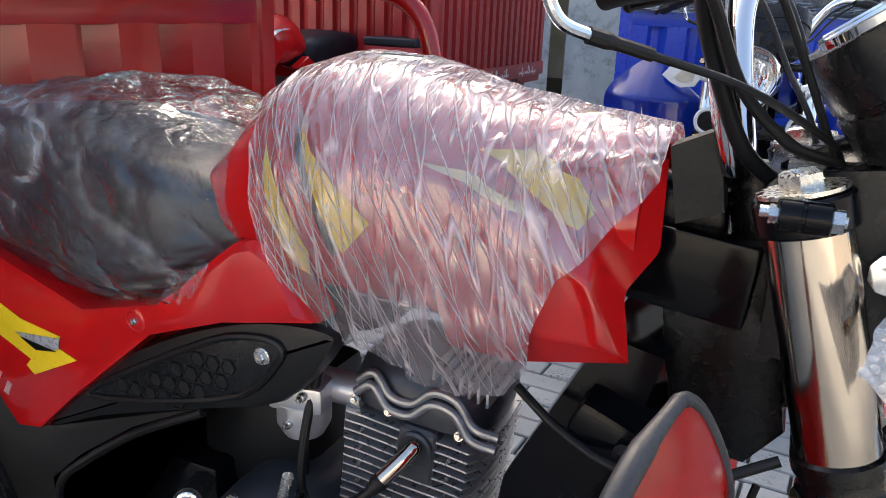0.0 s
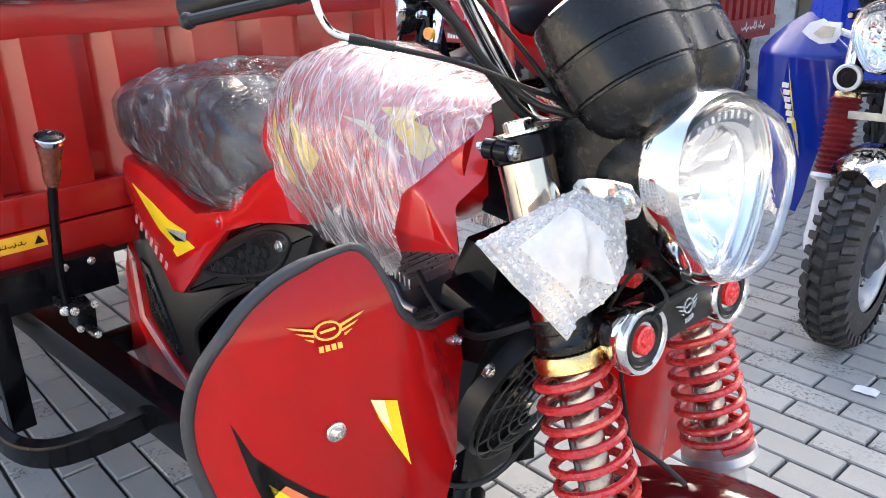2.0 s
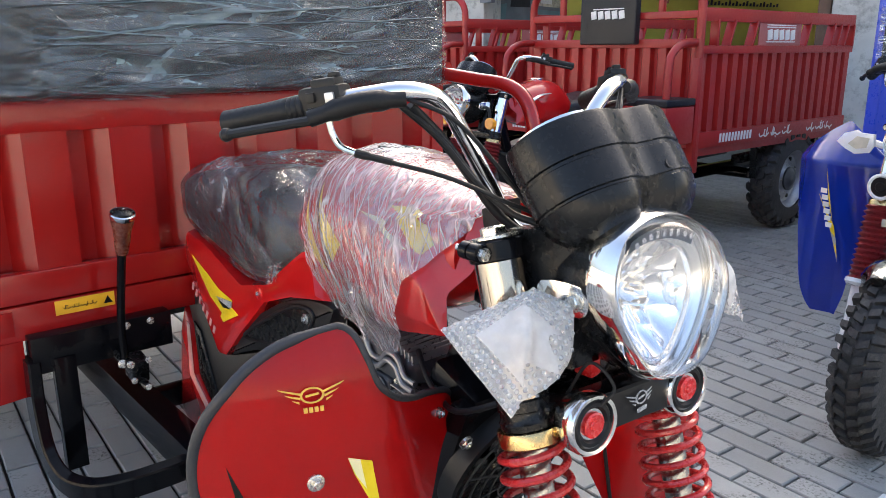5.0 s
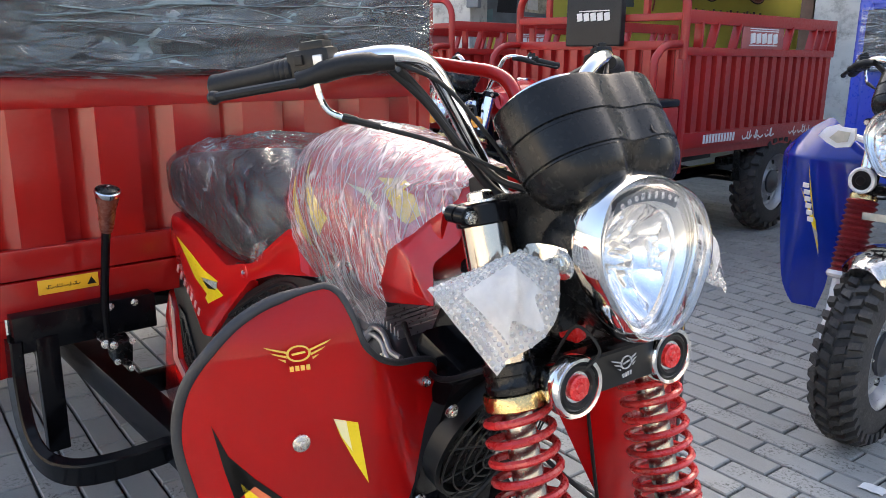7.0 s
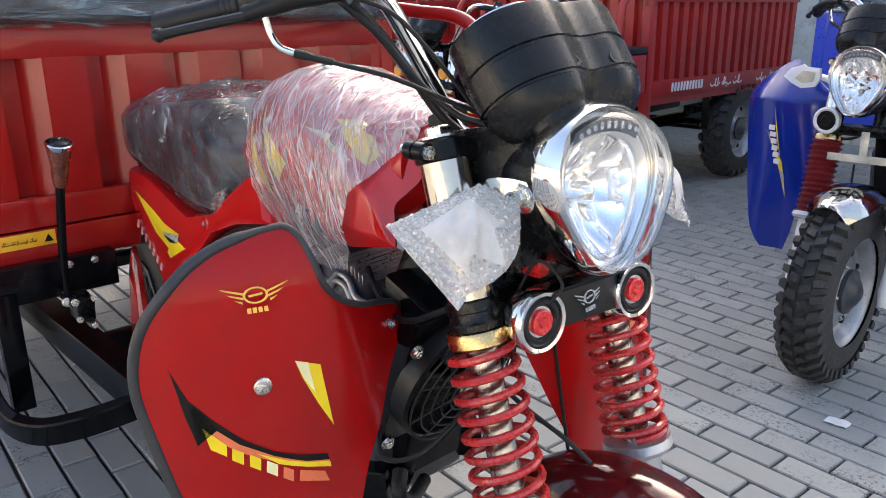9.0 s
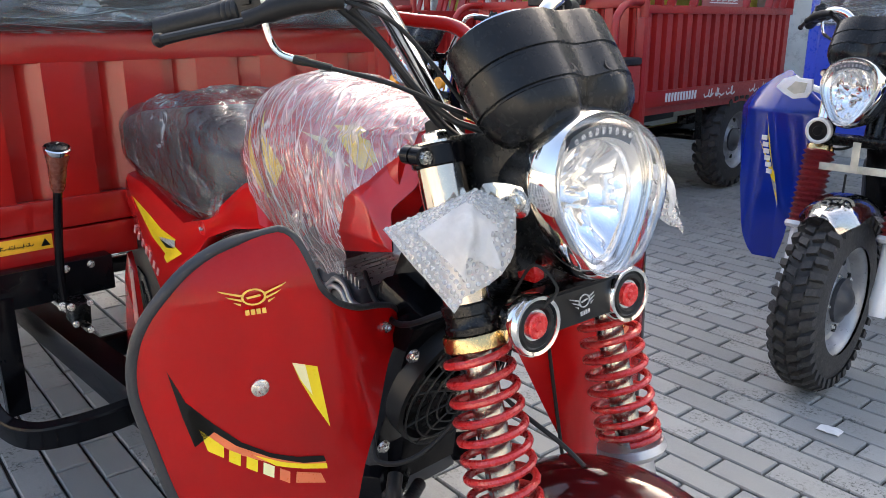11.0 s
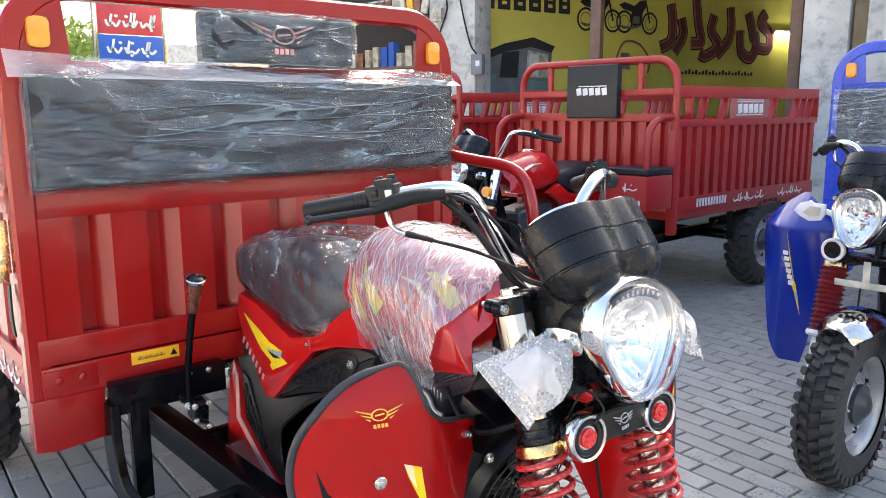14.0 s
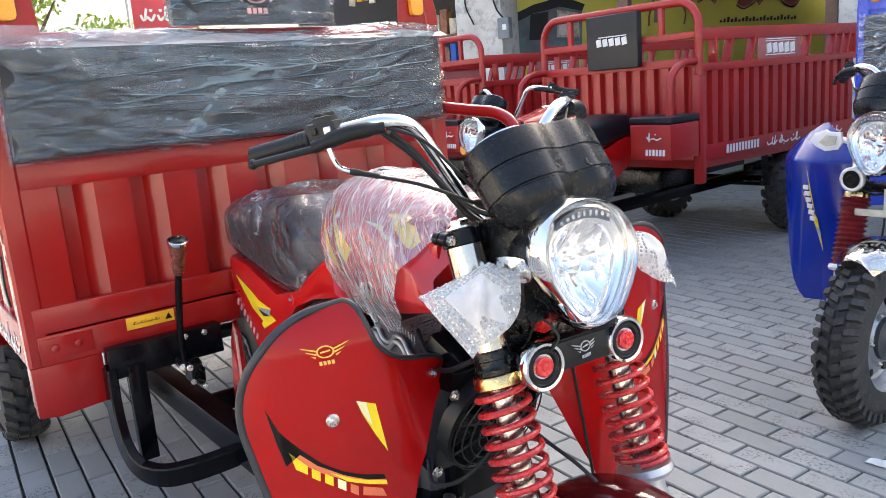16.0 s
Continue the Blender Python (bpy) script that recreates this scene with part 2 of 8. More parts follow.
BLACK_GREASE = surface("black_greased_metal", (0.005, 0.005, 0.005), 0.26, 0.0, 0.0, 0.3, 30, 110, 0.35, 0.05, spec=0.3)
RUBBER = surface("tyre_rubber", (0.030, 0.029, 0.028), 0.72, 0, 0, 0.25, 14, 160, 0.2, dirt=(0.10, 0.09, 0.075), dirt_from=0.55)
GRIP_RUBBER = surface("grip_rubber", (0.008, 0.0085, 0.009), 0.50, 0, 0, 0.2, 20, 220, 0.05, spec=0.3)
TRIM_RUBBER = surface("edge_trim_rubber", (0.020, 0.022, 0.026), 0.50, 0, 0, 0.12, 25, 260, 0.05)
CHROME = surface("chrome", (0.80, 0.79, 0.77), 0.07, 1.0, 0, 0.04, 6, 80, 0.01, 0.03)
STEEL = surface("brushed_steel", (0.52, 0.49, 0.45), 0.22, 1.0, 0, 0.08, 18, 140, 0.03, 0.06)
ALLOY = surface("cast_alloy", (0.60, 0.60, 0.61), 0.40, 0.8, 0, 0.18, 16, 120, 0.2)
RIM_GREY = surface("grey_rim_paint", (0.34, 0.35, 0.36), 0.38, 0.6, 0, 0.15, 16, 120, 0.1)
ENGINE_GREY = surface("engine_grey_paint", (0.050, 0.053, 0.060), 0.34, 0.2, 0, 0.2, 14, 150, 0.05, 0.04, spec=0.5)
GOLD = surface("brass_collar", (0.62, 0.44, 0.20), 0.25, 1.0, 0, 0.1, 20, 140, 0.03, 0.06)
ZINC = surface("zinc_bolt", (0.62, 0.60, 0.55), 0.28, 1.0, 0, 0.15, 60, 300, 0.1)
AMBER = surface("amber_lens", (0.85, 0.33, 0.02), 0.2, 0, 0.5, 0.08, 40, 200, 0.1)
YELLOW = surface("yellow_decal", (0.82, 0.60, 0.02), 0.35, 0, 0.0, 0.05, 30, 200, 0.0, spec=0.3)
WARN_YELLOW = surface("yellow_warning_label", (0.80, 0.42, 0.02), 0.4, 0, 0.1, 0.08, 30, 200, 0.02)
GOLD_INK = surface("gold_ink", (0.75, 0.42, 0.06), 0.35, 0, 0.2, 0.1, 40, 200, 0.02)
WHITE_INK = surface("white_ink", (0.75, 0.74, 0.72), 0.45, 0, 0, 0.1, 30, 200, 0.03)
SILVER_INK = surface("silver_ink", (0.45, 0.46, 0.48), 0.3, 0.3, 0, 0.1, 40, 200, 0.02)
PINK_INK = surface("pink_decal_and_highlight", (0.62, 0.30, 0.28), 0.4, 0, 0, 0.1, 40, 200, 0.02)
ORANGE_INK = surface("orange_decal", (0.72, 0.16, 0.06), 0.35, 0, 0.2, 0.1, 30, 200, 0.02)
BLACK_INK = surface("black_decal", (0.006, 0.006, 0.006), 0.4, 0, 0.0, 0.1, 30, 200, 0.0, spec=0.2)
VINYL = surface("black_vinyl", (0.010, 0.012, 0.016), 0.38, 0, 0, 0.2, 9, 260, 0.12, spec=0.35)
WOOD = surface("brown_turned_wood", (0.12, 0.030, 0.016), 0.28, 0, 0.4, 0.25, 40, 160, 0.08)
BLUE_PAINT = surface("blue_enamel", (0.008, 0.044, 0.42), 0.14, 0, 0.7, 0.08, 4, 60, 0.02, 0.04, wave=0.10)
BLUE_FRAME = surface("blue_frame_paint", (0.012, 0.06, 0.50), 0.35, 0, 0.2, 0.1, 5, 60, 0.04)
WHITE_PAINT = surface("white_enamel", (0.78, 0.78, 0.77), 0.2, 0, 0.5, 0.05, 6, 60, 0.02)
PAVER = paver_material("concrete_paver", False)
PAVER_FIELD = paver_material("concrete_paver_field", True)
SAND = surface("dark_joint_sand", (0.030, 0.030, 0.026), 0.95, 0, 0, 0.4, 12, 160, 0.5, dirt=(0.060, 0.058, 0.048), dirt_from=0.55)
PLASTER = surface("worn_white_plaster", (0.56, 0.55, 0.51), 0.85, 0, 0, 0.18, 3.0, 60, 0.4, dirt=(0.13, 0.12, 0.10), dirt_from=0.50)
CREAM_WALL = surface("cream_render", (0.43, 0.40, 0.36), 0.85, 0, 0, 0.15, 1.5, 40, 0.2)
DARK_WALL = surface("dim_plaster", (0.45, 0.43, 0.39), 0.9, 0, 0, 0.25, 2.0, 40, 0.3)
SIGN_YELLOW = surface("yellow_painted_wall", (0.80, 0.74, 0.15), 0.6, 0, 0, 0.1, 1.2, 30, 0.1)
SIGN_MAROON = surface("maroon_sign_paint", (0.40, 0.12, 0.11), 0.6, 0, 0, 0.1, 6, 60, 0.05)
SIGN_GREY = surface("grey_sign_paint", (0.18, 0.20, 0.22), 0.6, 0, 0, 0.2, 6, 60, 0.05)
SIGN_BLUE = surface("blue_sign_paint", (0.02, 0.10, 0.45), 0.6, 0, 0, 0.1, 4, 60, 0.05)
SIGN_RED = surface("red_sign_paint", (0.50, 0.05, 0.06), 0.6, 0, 0, 0.1, 4, 60, 0.05)
SIGN_TEAL = surface("teal_sign_paint", (0.16, 0.26, 0.27), 0.6, 0, 0, 0.15, 5, 60, 0.05)
SIGN_BLACK = surface("black_sign_paint", (0.03, 0.03, 0.035), 0.6, 0, 0, 0.1, 4, 60, 0.05)
BROWN_STEEL = surface("brown_painted_steel", (0.16, 0.09, 0.06), 0.5, 0.1, 0, 0.2, 8, 80, 0.1)
CANVAS = surface("faded_canvas", (0.36, 0.24, 0.15), 0.9, 0, 0, 0.3, 4, 120, 0.3)
PALE_GOODS = surface("pale_packs", (0.50, 0.46, 0.36), 0.5, 0, 0, 0.5, 14, 40, 0.2)
GREEN_GOODS = surface("green_bottles", (0.03, 0.16, 0.10), 0.25, 0, 0.3, 0.3, 14, 40, 0.1)
RUST_GOODS = surface("brown_packs", (0.24, 0.09, 0.05), 0.5, 0, 0, 0.5, 14, 40, 0.2)
LEAF = surface("tree_leaf", (0.26, 0.34, 0.10), 0.55, 0, 0, 0.5, 3, 20, 0.1)
BARK = surface("tree_bark", (0.10, 0.075, 0.05), 0.9, 0, 0, 0.3, 8, 60, 0.6)
PAPER = surface("scrap_paper", (0.70, 0.70, 0.68), 0.7, 0, 0, 0.1, 30, 200, 0.1)
REFLECTOR = surface("lamp_reflector", (0.95, 0.95, 0.95), 0.10, 1.0, 0, 0.02, 18, 40, 0.02, 0.02)
RED_LENS = surface("red_horn_cap", (0.60, 0.02, 0.02), 0.25, 0, 0.4, 0.1, 60, 200, 0.05)
SURROUND = surface("silver_surround", (0.80, 0.80, 0.79), 0.16, 1.0, 0, 0.03, 18, 60, 0.02, 0.03)
LAMP_GLASS = glass_material("lamp_glass", (0.985, 0.988, 0.99), 0.22)
WRAP_TANK = film_material("tank_film", (0.97, 0.92, 0.94), 0.22, 0.90, 6.5, (6.0, 0.75, 0.30), (-20, -34, -2), 7.0, 0.6, 0.55, 0.018, 0.012, 0.0, 0.09, 0.85, 0.34, 0.5)
WRAP_SEAT = film_material("seat_film", (0.82, 0.88, 0.95), 0.06, 0.80, 7.0, (1.0, 1.3, 2.2), (35, -25, 62), 9.0, 0.9, 0.18, 0.006, 0.022, 0.0, 0.08, 0.06, 0.42, 1.3)
WRAP_BACK = film_material("cushion_film", (0.50, 0.66, 0.72), 0.13, 0.80, 6.0, (1.0, 0.11, 2.4), (3, -4, 8), 8.0, 0.9, 0.28, 0.012, 0.024, 1.0, 0.11, 0.60, 0.40, 0.45)
WRAP_HEM = film_material("film_hem", (0.92, 0.92, 0.93), 0.50, 0.40, 7.0, (1.0, 0.22, 2.4), (6, -9, 18), 9.0, 0.5, 0.24, 0.010, 0.010, 1.0, 0.14, 0.3, 0.2, 0.2)
HEAD_GREY = surface("cast_head_grey", (0.26, 0.265, 0.275), 0.34, 0.6, 0, 0.15, 16, 120, 0.05, 0.05)
# chrome with the brown of its surroundings' reflection put into the base colour
FORK_CHROME = surface("brown_reflection_chrome", (0.50, 0.44, 0.37), 0.13, 1.0, 0, 0.10, 10, 90, 0.02, 0.05)
FIN = surface("fin_alloy", (0.40, 0.40, 0.41), 0.34, 0.7, 0, 0.15, 16, 120, 0.05)
BOOT = surface("dark_red_boot", (0.20, 0.016, 0.018), 0.35, 0, 0.1, 0.15, 20, 150, 0.05)
PALE_YELLOW = surface("pale_yellow_decal", (0.84, 0.76, 0.42), 0.35, 0, 0.0, 0.05, 30, 200, 0.0, spec=0.3)
BUBBLE = bubble_material("bubble_wrap", 0.62, 0.90)
BUBBLE_CELL = bubble_material("bubble_cells", 0.22, 0.48)
BUBBLE_PALE = bubble_material("bubble_wrap_folded", 0.60, 0.85)


# ---- mesh helpers ----
def part(name, bm, material, parent, label="", sharp=35.0):
    bmesh.ops.recalc_face_normals(bm, faces=bm.faces)
    me = bpy.data.meshes.new(name)
    bm.to_mesh(me)
    bm.free()
    me.materials.append(material)
    me.shade_smooth()
    me.set_sharp_from_angle(angle=radians(sharp))
    ob = new(name, me)
    ob.parent = parent
    return tagged(ob, label)


def thing(name, label, category, group="", kind=""):
    ob = new(name)
    ob.empty_display_size = 0.1
    return tagged(ob, label, category, group, kind)


def solo(name, bm, material, label, category, group="", kind="", sharp=35.0):
    return tagged(part(name, bm, material, None, "", sharp), label, category, group, kind)


def M():
    return bmesh.new()


def box(bm, c, s, rot=(0, 0, 0), bev=0.0, seg=2):
    g = bmesh.ops.create_cube(bm, size=1.0)["verts"]
    bmesh.ops.scale(bm, vec=s, verts=g)
    if bev:
        es = list({e for v in g for e in v.link_edges})
        r = bmesh.ops.bevel(bm, geom=es, offset=min(bev, min(s) * 0.45), segments=seg, affect="EDGES", profile=0.6)
        g = list({v for f in r["faces"] for v in f.verts} | {v for v in g if v.is_valid})
    bmesh.ops.transform(bm, matrix=pose(*c, *rot), verts=g)
    return bm


def span(bm, a, b, w, h, bev=0.004, up=(0, 0, 1)):
    """A bar of section w x h from a to b."""
    a, b = Vector(a), Vector(b)
    d = (b - a).normalized()
    side = d.cross(Vector(up))
    side = side.normalized() if side.length > 1e-4 else Vector((0, 1, 0))
    top = side.cross(d)
    g = bmesh.ops.create_cube(bm, size=1.0)["verts"]
    bmesh.ops.scale(bm, vec=(w, (b - a).length, h), verts=g)
    if bev:
        es = list({e for v in g for e in v.link_edges})
        r = bmesh.ops.bevel(bm, geom=es, offset=min(bev, w * 0.4, h * 0.4), segments=2, affect="EDGES", profile=0.6)
        g = list({v for f in r["faces"] for v in f.verts} | {v for v in g if v.is_valid})
    m = Matrix((side, d, top)).transposed().to_4x4()
    m.translation = (a + b) / 2
    bmesh.ops.transform(bm, matrix=m, verts=g)
    return bm


def skin(bm, rings, cap=True, closed=True):
    """A loft through rings of equally many points."""
    vs = [[bm.verts.new(p) for p in ring] for ring in rings]
    k = len(vs[0])
    for a, b in zip(vs, vs[1:]):
        for i in range(k if closed else k - 1):
            bm.faces.new((a[i], a[(i + 1) % k], b[(i + 1) % k], b[i]))
    if cap and closed:
        bm.faces.new(list(reversed(vs[0])))
        bm.faces.new(vs[-1])
    return bm


def axes_of(d):
    d = Vector(d).normalized()
    ref = Vector((0, 0, 1)) if abs(d.z) < 0.9 else Vector((1, 0, 0))
    u = ref.cross(d).normalized()
    return u, d.cross(u)


def lathe(bm, base, d, profile, seg=24, cap=True):
    """profile: (along, radius) pairs along d from base."""
    base, d = Vector(base), Vector(d).normalized()
    u, v = axes_of(d)
    rings = [[base + d * h + (u * math.cos(a) + v * math.sin(a)) * max(r, 1e-4) for a in (2 * math.pi * i / seg for i in range(seg))] for h, r in profile]
    return skin(bm, rings, cap)


def rod(bm, a, b, r, r2=None, seg=14):
    a, b = Vector(a), Vector(b)
    return lathe(bm, a, b - a, [(0, r), ((b - a).length, r if r2 is None else r2)], seg)


def curve_points(pts, steps=6, loop=False):
    pts = [Vector(p) for p in pts]
    out, n = [], len(pts)
    for i in range(n if loop else n - 1):
        p0 = pts[(i - 1) % n] if loop or i else pts[0] * 2 - pts[1]
        p1, p2 = pts[i], pts[(i + 1) % n]
        p3 = pts[(i + 2) % n] if loop or i + 2 < n else pts[-1] * 2 - pts[-2]
        for k in range(steps):
            t = k / steps
            out.append(0.5 * ((2 * p1) + (p2 - p0) * t + (2 * p0 - 5 * p1 + 4 * p2 - p3) * t * t + (3 * p1 - p0 - 3 * p2 + p3) * t**3))
    if not loop:
        out.append(pts[-1])
    return out


def tube(bm, pts, r, seg=10, steps=6, loop=False, flat=None, smooth=True):
    """A round (or, with flat=(w, h), rectangular) bar swept along a smooth line."""
    line = curve_points(pts, steps, loop) if smooth else [Vector(p) for p in pts]
    n = len(line)
    rings, u = [], None
    for i, p in enumerate(line):
        d = (line[(i + 1) % n] - line[i - 1]) if loop else (line[min(i + 1, n - 1)] - line[max(i - 1, 0)])
        d.normalize()
        if u is None:
            u, _ = axes_of(d)
        u = (u - d * u.dot(d)).normalized()
        v = d.cross(u)
        rad = r[min(i, len(r) - 1)] if isinstance(r, (list, tuple)) else r
        if flat:
            w, h = flat[0] / 2, flat[1] / 2
            c = min(w, h) * 0.3
            rings.append([p + u * a + v * b for a, b in ((w - c, h), (w, h - c), (w, -h + c), (w - c, -h), (-w + c, -h), (-w, -h + c), (-w, h - c), (-w + c, h))])
        else:
            rings.append([p + (u * math.cos(2 * math.pi * k / seg) + v * math.sin(2 * math.pi * k / seg)) * rad for k in range(seg)])
    if loop:
        rings.append(rings[0])
        return skin(bm, rings, False)
    return skin(bm, rings, True)


def plate(bm, outline, thick, m=None, bev=0.0):
    """A flat outline (x, y) drawn out by thick along z, placed by m."""
    vs = [bm.verts.new((x, y, 0)) for x, y in outline]
    f = bm.faces.new(vs)
    r = bmesh.ops.extrude_face_region(bm, geom=[f])
    top = [v for v in r["geom"] if isinstance(v, bmesh.types.BMVert)]
    bmesh.ops.translate(bm, vec=(0, 0, thick), verts=top)
    allv = vs + top
    if bev:
        es = [e for e in {e for v in top for e in v.link_edges} if all(w in set(top) for w in e.verts)]
        g = bmesh.ops.bevel(bm, geom=es, offset=bev, segments=2, affect="EDGES", profile=0.6)
        allv = list({v for v in allv if v.is_valid} | {v for fc in g["faces"] for v in fc.verts})
    if m is not None:
        bmesh.ops.transform(bm, matrix=m, verts=allv)
    return bm


def smooth_outline(pts, steps=4):
    return [(p.x, p.y) for p in curve_points([(x, y, 0) for x, y in pts], steps, True)]


def side_frame(y, flip=1):
    """Outline x, y -> world x, z; thickness grows outwards from y."""
    return Matrix(((1, 0, 0, 0), (0, 0, flip, y), (0, 1, 0, 0), (0, 0, 0, 1)))


def front_frame(x):
    """Outline x, y -> world y, z; thickness grows to +x."""
    return Matrix(((0, 0, 1, x), (1, 0, 0, 0), (0, 1, 0, 0), (0, 0, 0, 1)))


def bolt(parent, p, d, r=0.008, name="bolt", material=None):
    bm = M()
    d = Vector(d).normalized()
    lathe(bm, Vector(p), d, [(-0.003, r * 1.3), (0.0012, r * 1.3), (0.0018, r * 1.15)], 16)
    lathe(bm, Vector(p), d, [(0.0, r * 0.9), (0.005, r * 0.9), (0.0065, r * 0.7), (0.0065, r * 0.35), (0.0055, r * 0.3)], 6)
    return part(name, bm, material or ZINC, parent, sharp=25)


def superring(c, ax, az, n, seg, u, v):
    out = []
    for i in range(seg):
        a = 2 * math.pi * i / seg
        ca, sa = math.cos(a), math.sin(a)
        out.append(c + u * ax * math.copysign(abs(ca) ** (2 / n), ca) + v * az * math.copysign(abs(sa) ** (2 / n), sa))
    return out


def lerp_table(table, x):
    if x <= table[0][0]:
        return table[0][1]
    for (a, va), (b, vb) in zip(table, table[1:]):
        if x <= b:
            return va + (vb - va) * (x - a) / (b - a)
    return table[-1][1]


# ---- vehicle parts, drawn with the nose to +x and the left side to +y ----
RAKE = 0.29


def fork_at(z, side):
    return Vector((0.523 + RAKE * (0.90 - z), 0.135 * side, z))


FORK_DIR = Vector((RAKE, 0, -1)).normalized()


def wheel(root, name, c, r, w, lugs, rim_material, label="", hub=True):
    """A lugged tyre on a pressed rim; the axle runs along y."""
    c = Vector(c)
    bm = M()
    prof = []
    for i in range(13):
        a = math.pi * (i / 12)
        prof.append((-(w / 2) * math.cos(a), r * 0.58 + (r * 0.955 - r * 0.58) * (math.sin(a) ** 0.45)))
    lathe(bm, c, (0, 1, 0), prof, 48, cap=False)
    tyre = part("tyre", bm, RUBBER, root, label)
    bm = M()
    pitch = 2 * math.pi / lugs

    def lug(a, y0, y1, half, skew, drop):
        d, t = Vector((math.cos(a), 0, math.sin(a))), Vector((-math.sin(a), 0, math.cos(a)))
        rings = []
        for h, k in ((-0.014, 1.08), (r * 0.055, 0.84)):
            o = c + d * (r * 0.945 + h)
            rings.append([o + Vector((0, y0, 0)) - t * half * k, o + Vector((0, y0, 0)) + t * half * k * 0.7, o + Vector((0, y1, 0)) + t * half * (k + skew) - d * drop, o + Vector((0, y1, 0)) - t * half * (k * 0.6 - skew) - d * drop])
        skin(bm, rings)

    for i in range(lugs):
        for s in (-1, 1):
            a = pitch * (i + (0.5 if s > 0 else 0.0))
            lug(a, s * w * 0.03, s * w * 0.25, pitch * r * 0.33, 0.35, 0.002)
            lug(a + pitch * 0.5, s * w * 0.29, s * w * 0.51, pitch * r * 0.30, 0.15, 0.020)
    part("tread", bm, RUBBER, tyre, sharp=20)
    bm = M()
    rr = r * 0.58
    for q in (-1, 1):
        lathe(bm, c, (0, q, 0), [(w * 0.42, rr + 0.008), (w * 0.44, rr + 0.002), (w * 0.40, rr - 0.008), (w * 0.32, rr - 0.018), (w * 0.12, rr - 0.028), (w * 0.08, rr * 0.76), (w * 0.14, rr * 0.66), (w * 0.16, rr * 0.48), (w * 0.26, rr * 0.40), (w * 0.28, rr * 0.2), (w * 0.28, 0.0)], 40, cap=False)
    rim = part("rim", bm, rim_material, root)
    if hub:
        for s in (-1, 1):
            bm = M()
            lathe(bm, c + Vector((0, s * w * 0.28, 0)), (0, s, 0), [(0, r * 0.24), (0.012, r * 0.24), (0.016, r * 0.18), (0.03, r * 0.13), (0.04, r * 0.06)], 20)
            part("hub", bm, ENGINE_GREY, rim)
            for k in range(8):
                bm = M()
                a = 2 * math.pi * (k + 0.5) / 8
                lathe(bm, c + Vector((math.cos(a) * rr * 0.70, s * w * 0.10, math.sin(a) * rr * 0.70)), (0, s, 0), [(0, r * 0.045), (0.008, r * 0.045), (0.009, r * 0.035)], 10)
                part("vent_slot", bm, BLACK_GREASE, rim)
        for i in range(5):
            a = 2 * math.pi * i / 5
            for s in (-1, 1):
                p = c + Vector((math.cos(a) * rr * 0.5, s * w * 0.29, math.sin(a) * rr * 0.5))
                bolt(rim, p, (0, s, 0), 0.006, "wheel_nut")
    return tyre


